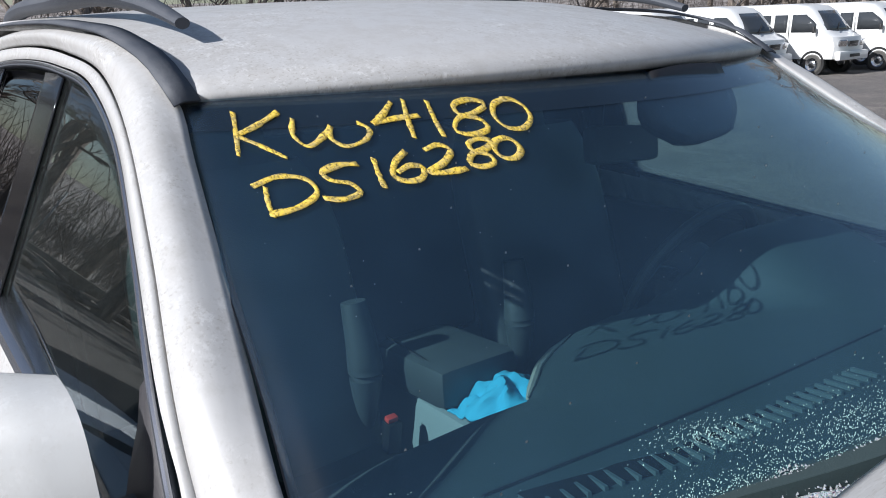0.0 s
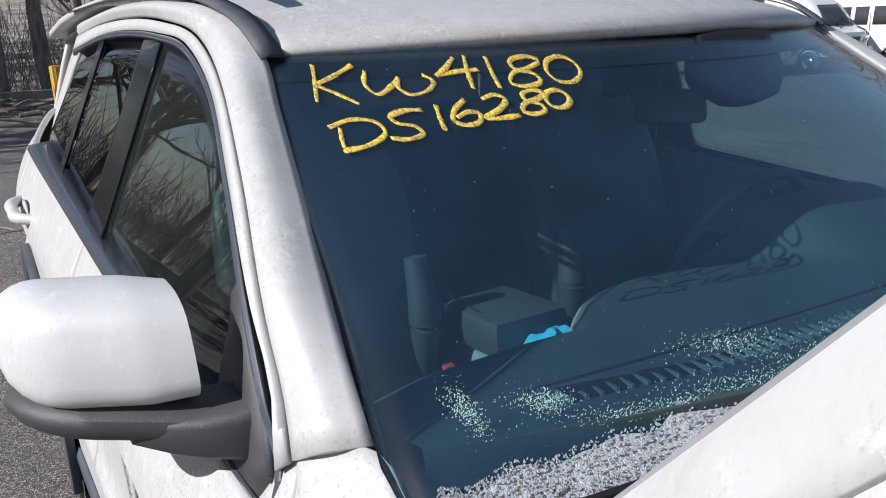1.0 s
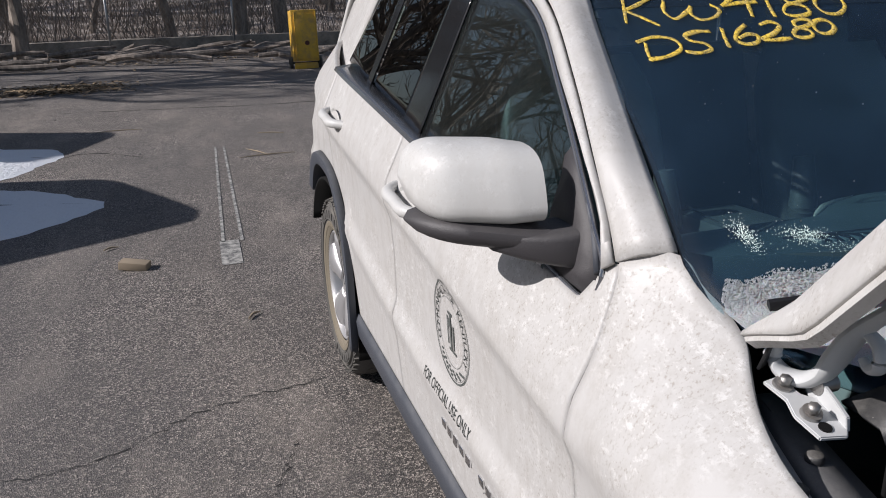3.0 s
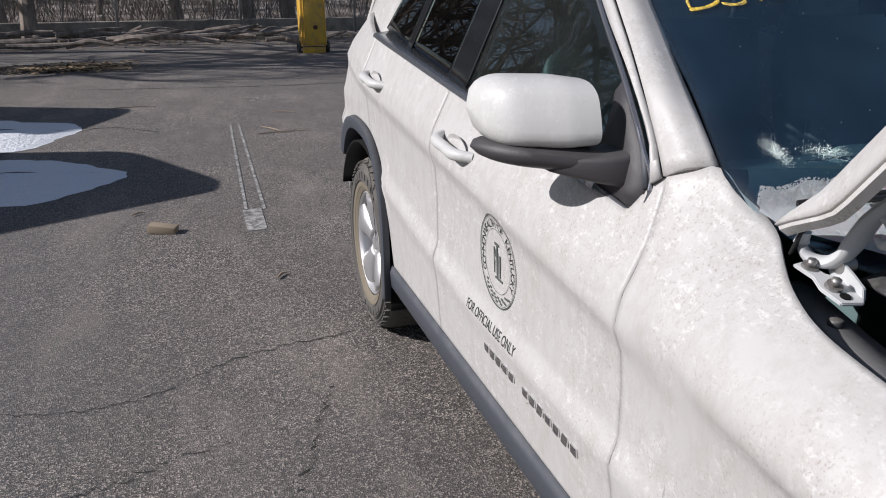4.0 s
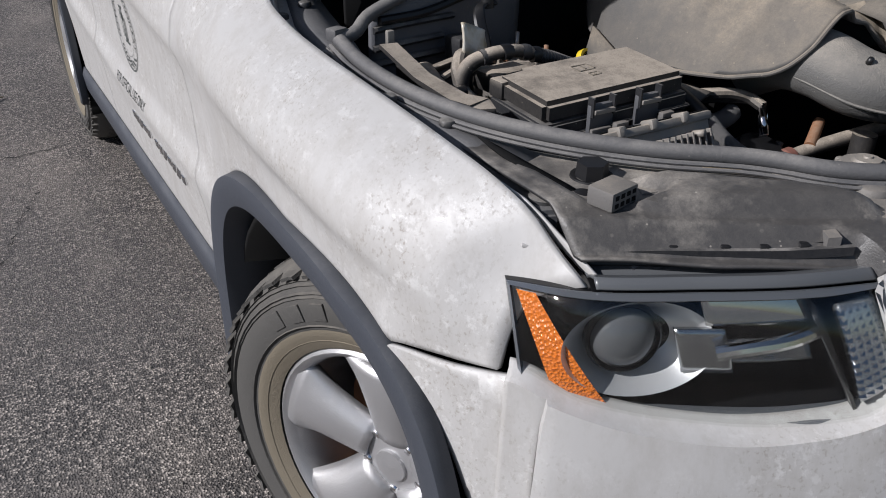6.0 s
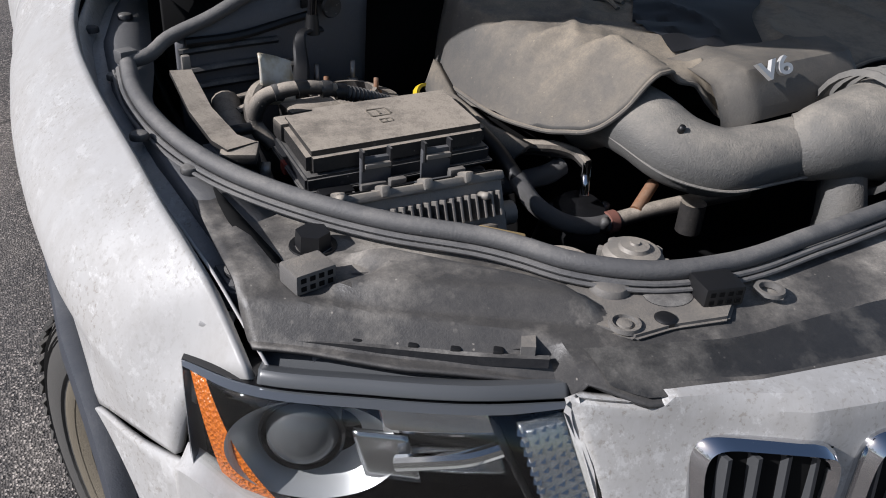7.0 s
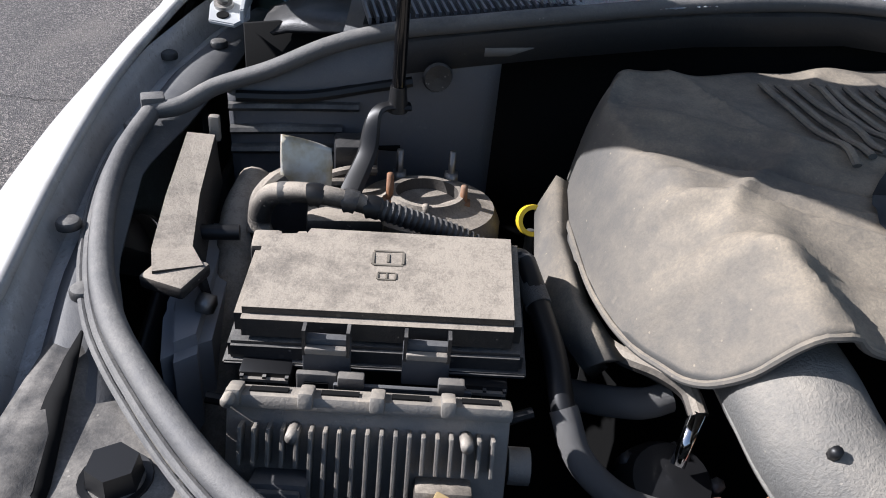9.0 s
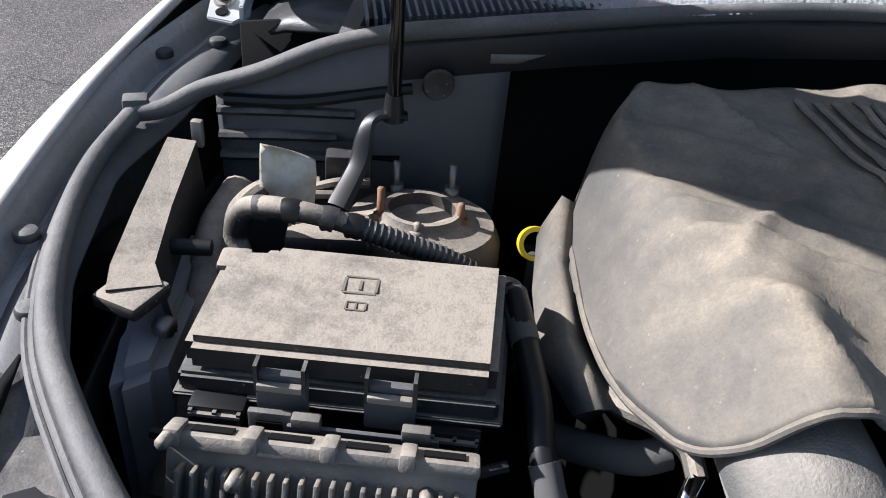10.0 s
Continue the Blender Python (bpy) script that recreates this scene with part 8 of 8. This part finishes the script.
part("front_panel", boxed((0.02, -0.222, 0.62), (0.40, 0.012, 0.86), pose(0, 0, 0, -4, 0, 0), 0.004), CART, cart)
for x in (-0.185, 0.225):
    part("panel_rail", boxed((x, -0.225, 0.62), (0.02, 0.03, 0.94), pose(0, 0, 0, -4, 0, 0), 0.004), CART, cart)
part("port", rod((0.03, -0.25, 0.50), (0.03, -0.21, 0.50), 0.045, 0.045, 20), mat("dark_port", (0.10, 0.03, 0.02), 0.6), cart, "dark round port")
part("axle", rod((-0.30, 0, 0.10), (0.32, 0, 0.10), 0.02), BLACK, cart)
for x in (-0.28, 0.30):
    part("cart_wheel", lathe([(0.05, -0.03), (0.11, -0.03), (0.12, 0.0), (0.11, 0.03), (0.05, 0.03)], 24, pose(x, 0, 0.115, 0, 90, 0)), TYRE, cart)
part("cart_foot", boxed((0, -0.17, 0.06), (0.46, 0.05, 0.12), None, 0.01), CART, cart)

# ---- parked microvans ----
VGLASS = mat("dark_van_glass", (0.05, 0.055, 0.06), 0.06)
VBLACK = mat("van_black_trim", (0.02, 0.02, 0.02), 0.5)


def microvan():
    v = thing("microvan", "parked white microvan with dark windows", "van", (0, 0, 0), "row of parked white microvans")
    side_prof = [(-1.62, 0.42), (-1.66, 0.75), (-1.58, 0.98), (-1.36, 1.08), (-0.86, 1.66), (-0.66, 1.80), (-0.2, 1.87), (1.6, 1.88), (1.78, 1.78), (1.84, 1.2), (1.82, 0.42)]
    rows = []
    for k in np.linspace(-1, 1, 19):
        w = 0.74
        sh = abs(k) ** 6
        row = []
        for y, z in side_prof:
            tuck = 0.10 * max(0, (z - 1.05) / 0.85) * abs(k) ** 2
            row.append((k * (w - tuck), y + (0.10 * sh if y < 0 else -0.04 * sh), z - (0.05 * sh if z > 1.7 else 0)))
        rows.append(row)
    body = bmesh.new()
    grid(rows, body)
    for row, back in ((rows[0], True), (rows[-1], False)):
        f = [body.verts.new(p) for p in row]
        body.faces.new(f[::-1] if back else f)
    part("body", body, VAN_WHITE, v)
    ws2 = grid([[(x * (0.60 - 0.09 * t), -1.30 + 0.44 * t - 0.012 + 0.06 * abs(x) ** 4, 1.15 + 0.50 * t + 0.012) for x in np.linspace(-1, 1, 9)] for t in np.linspace(0, 1, 5)])
    part("windscreen", ws2, VGLASS, v, solid=0.01)
    for s in (-1, 1):
        for name, y0, y1, yt in (("front_window", -1.0, -0.30, 0.32), ("middle_window", -0.16, 0.22, 0.0), ("rear_window", 0.34, 1.55, 0.0)):
            w = [[(s * (0.725 - 0.10 * max(0, (z - 1.05) / 0.85) + 0.012), y0 + (yt if z > 1.4 else 0) + (y1 - y0 - (yt if z > 1.4 else 0)) * t, z) for t in np.linspace(0, 1, 5)] for z in (1.12, 1.35, 1.58)]
            part(name, grid(w, None, s > 0), VGLASS, v, solid=0.008)
        part("door_seam", boxed((s * 0.738, -0.24, 1.0), (0.006, 0.012, 0.9)), VBLACK, v, smooth=False)
        part("side_mirror", boxed((s * 0.83, -1.02, 1.18), (0.12, 0.06, 0.16), None, 0.02), VBLACK, v)
        part("headlight", boxed((s * 0.50, -1.655, 0.82), (0.30, 0.06, 0.17), pose(0, 0, 0, 18, 0, s * 12), 0.03), SATIN, v, "clear headlight")
        for y in (-0.98, 1.20):
            wh = part("wheel", lathe([(0.17, 0.08), (0.24, 0.085), (0.27, 0.06), (0.275, 0.0), (0.27, -0.06), (0.2, -0.08)], 28, pose(s * 0.68, y, 0.275, 0, s * 90, 0)), TYRE, v)
            part("rim", lathe([(0.0, 0.06), (0.06, 0.065), (0.10, 0.045), (0.15, 0.06), (0.175, 0.08)], 20, pose(s * 0.685, y, 0.275, 0, s * 90, 0)), SATIN, wh)
            part("wheel_arch", lathe([(0.28, 0.0), (0.34, 0.004), (0.335, -0.10)], 28, pose(s * 0.742, y, 0.30, 0, s * 90, 0)), VBLACK, v)
    part("grille", boxed((0, -1.672, 0.80), (0.46, 0.04, 0.15), pose(0, 0, 0, 12, 0, 0), 0.02), VBLACK, v, "dark grille with chrome bars")
    for k in range(4):
        part("grille_bar", boxed((0, -1.695 + 0.004 * k, 0.75 + k * 0.034), (0.44, 0.012, 0.010)), CHROME, v, smooth=False)
    part("bumper", boxed((0, -1.66, 0.50), (1.46, 0.16, 0.24), None, 0.05), VAN_WHITE, v)
    part("bumper_slot", boxed((0, -1.745, 0.50), (0.5, 0.02, 0.08), None, 0.01), VBLACK, v)
    part("wiper", rod((-0.25, -1.36, 1.14), (0.15, -1.18, 1.36), 0.01), VBLACK, v)
    return v


van = microvan()
van.location = (20.85, 13.1, 0)
for x, y, a in ((23.15, 12.5, 1), (18.5, 13.9, -1), (16.2, 14.6, 1), (25.4, 11.9, 0)):
    copy_thing(van, pose(x, y, 0, 0, 0, a))
# two more vehicles standing beside the lot, out of view, that shade the old snow
copy_thing(van, pose(-7.74, 5.92, 0, 0, 0, -63) @ Matrix.Scale(1.4, 4))
copy_thing(van, pose(-8.57, 10.46, 0, 0, 0, -113) @ Matrix.Scale(1.4, 4))
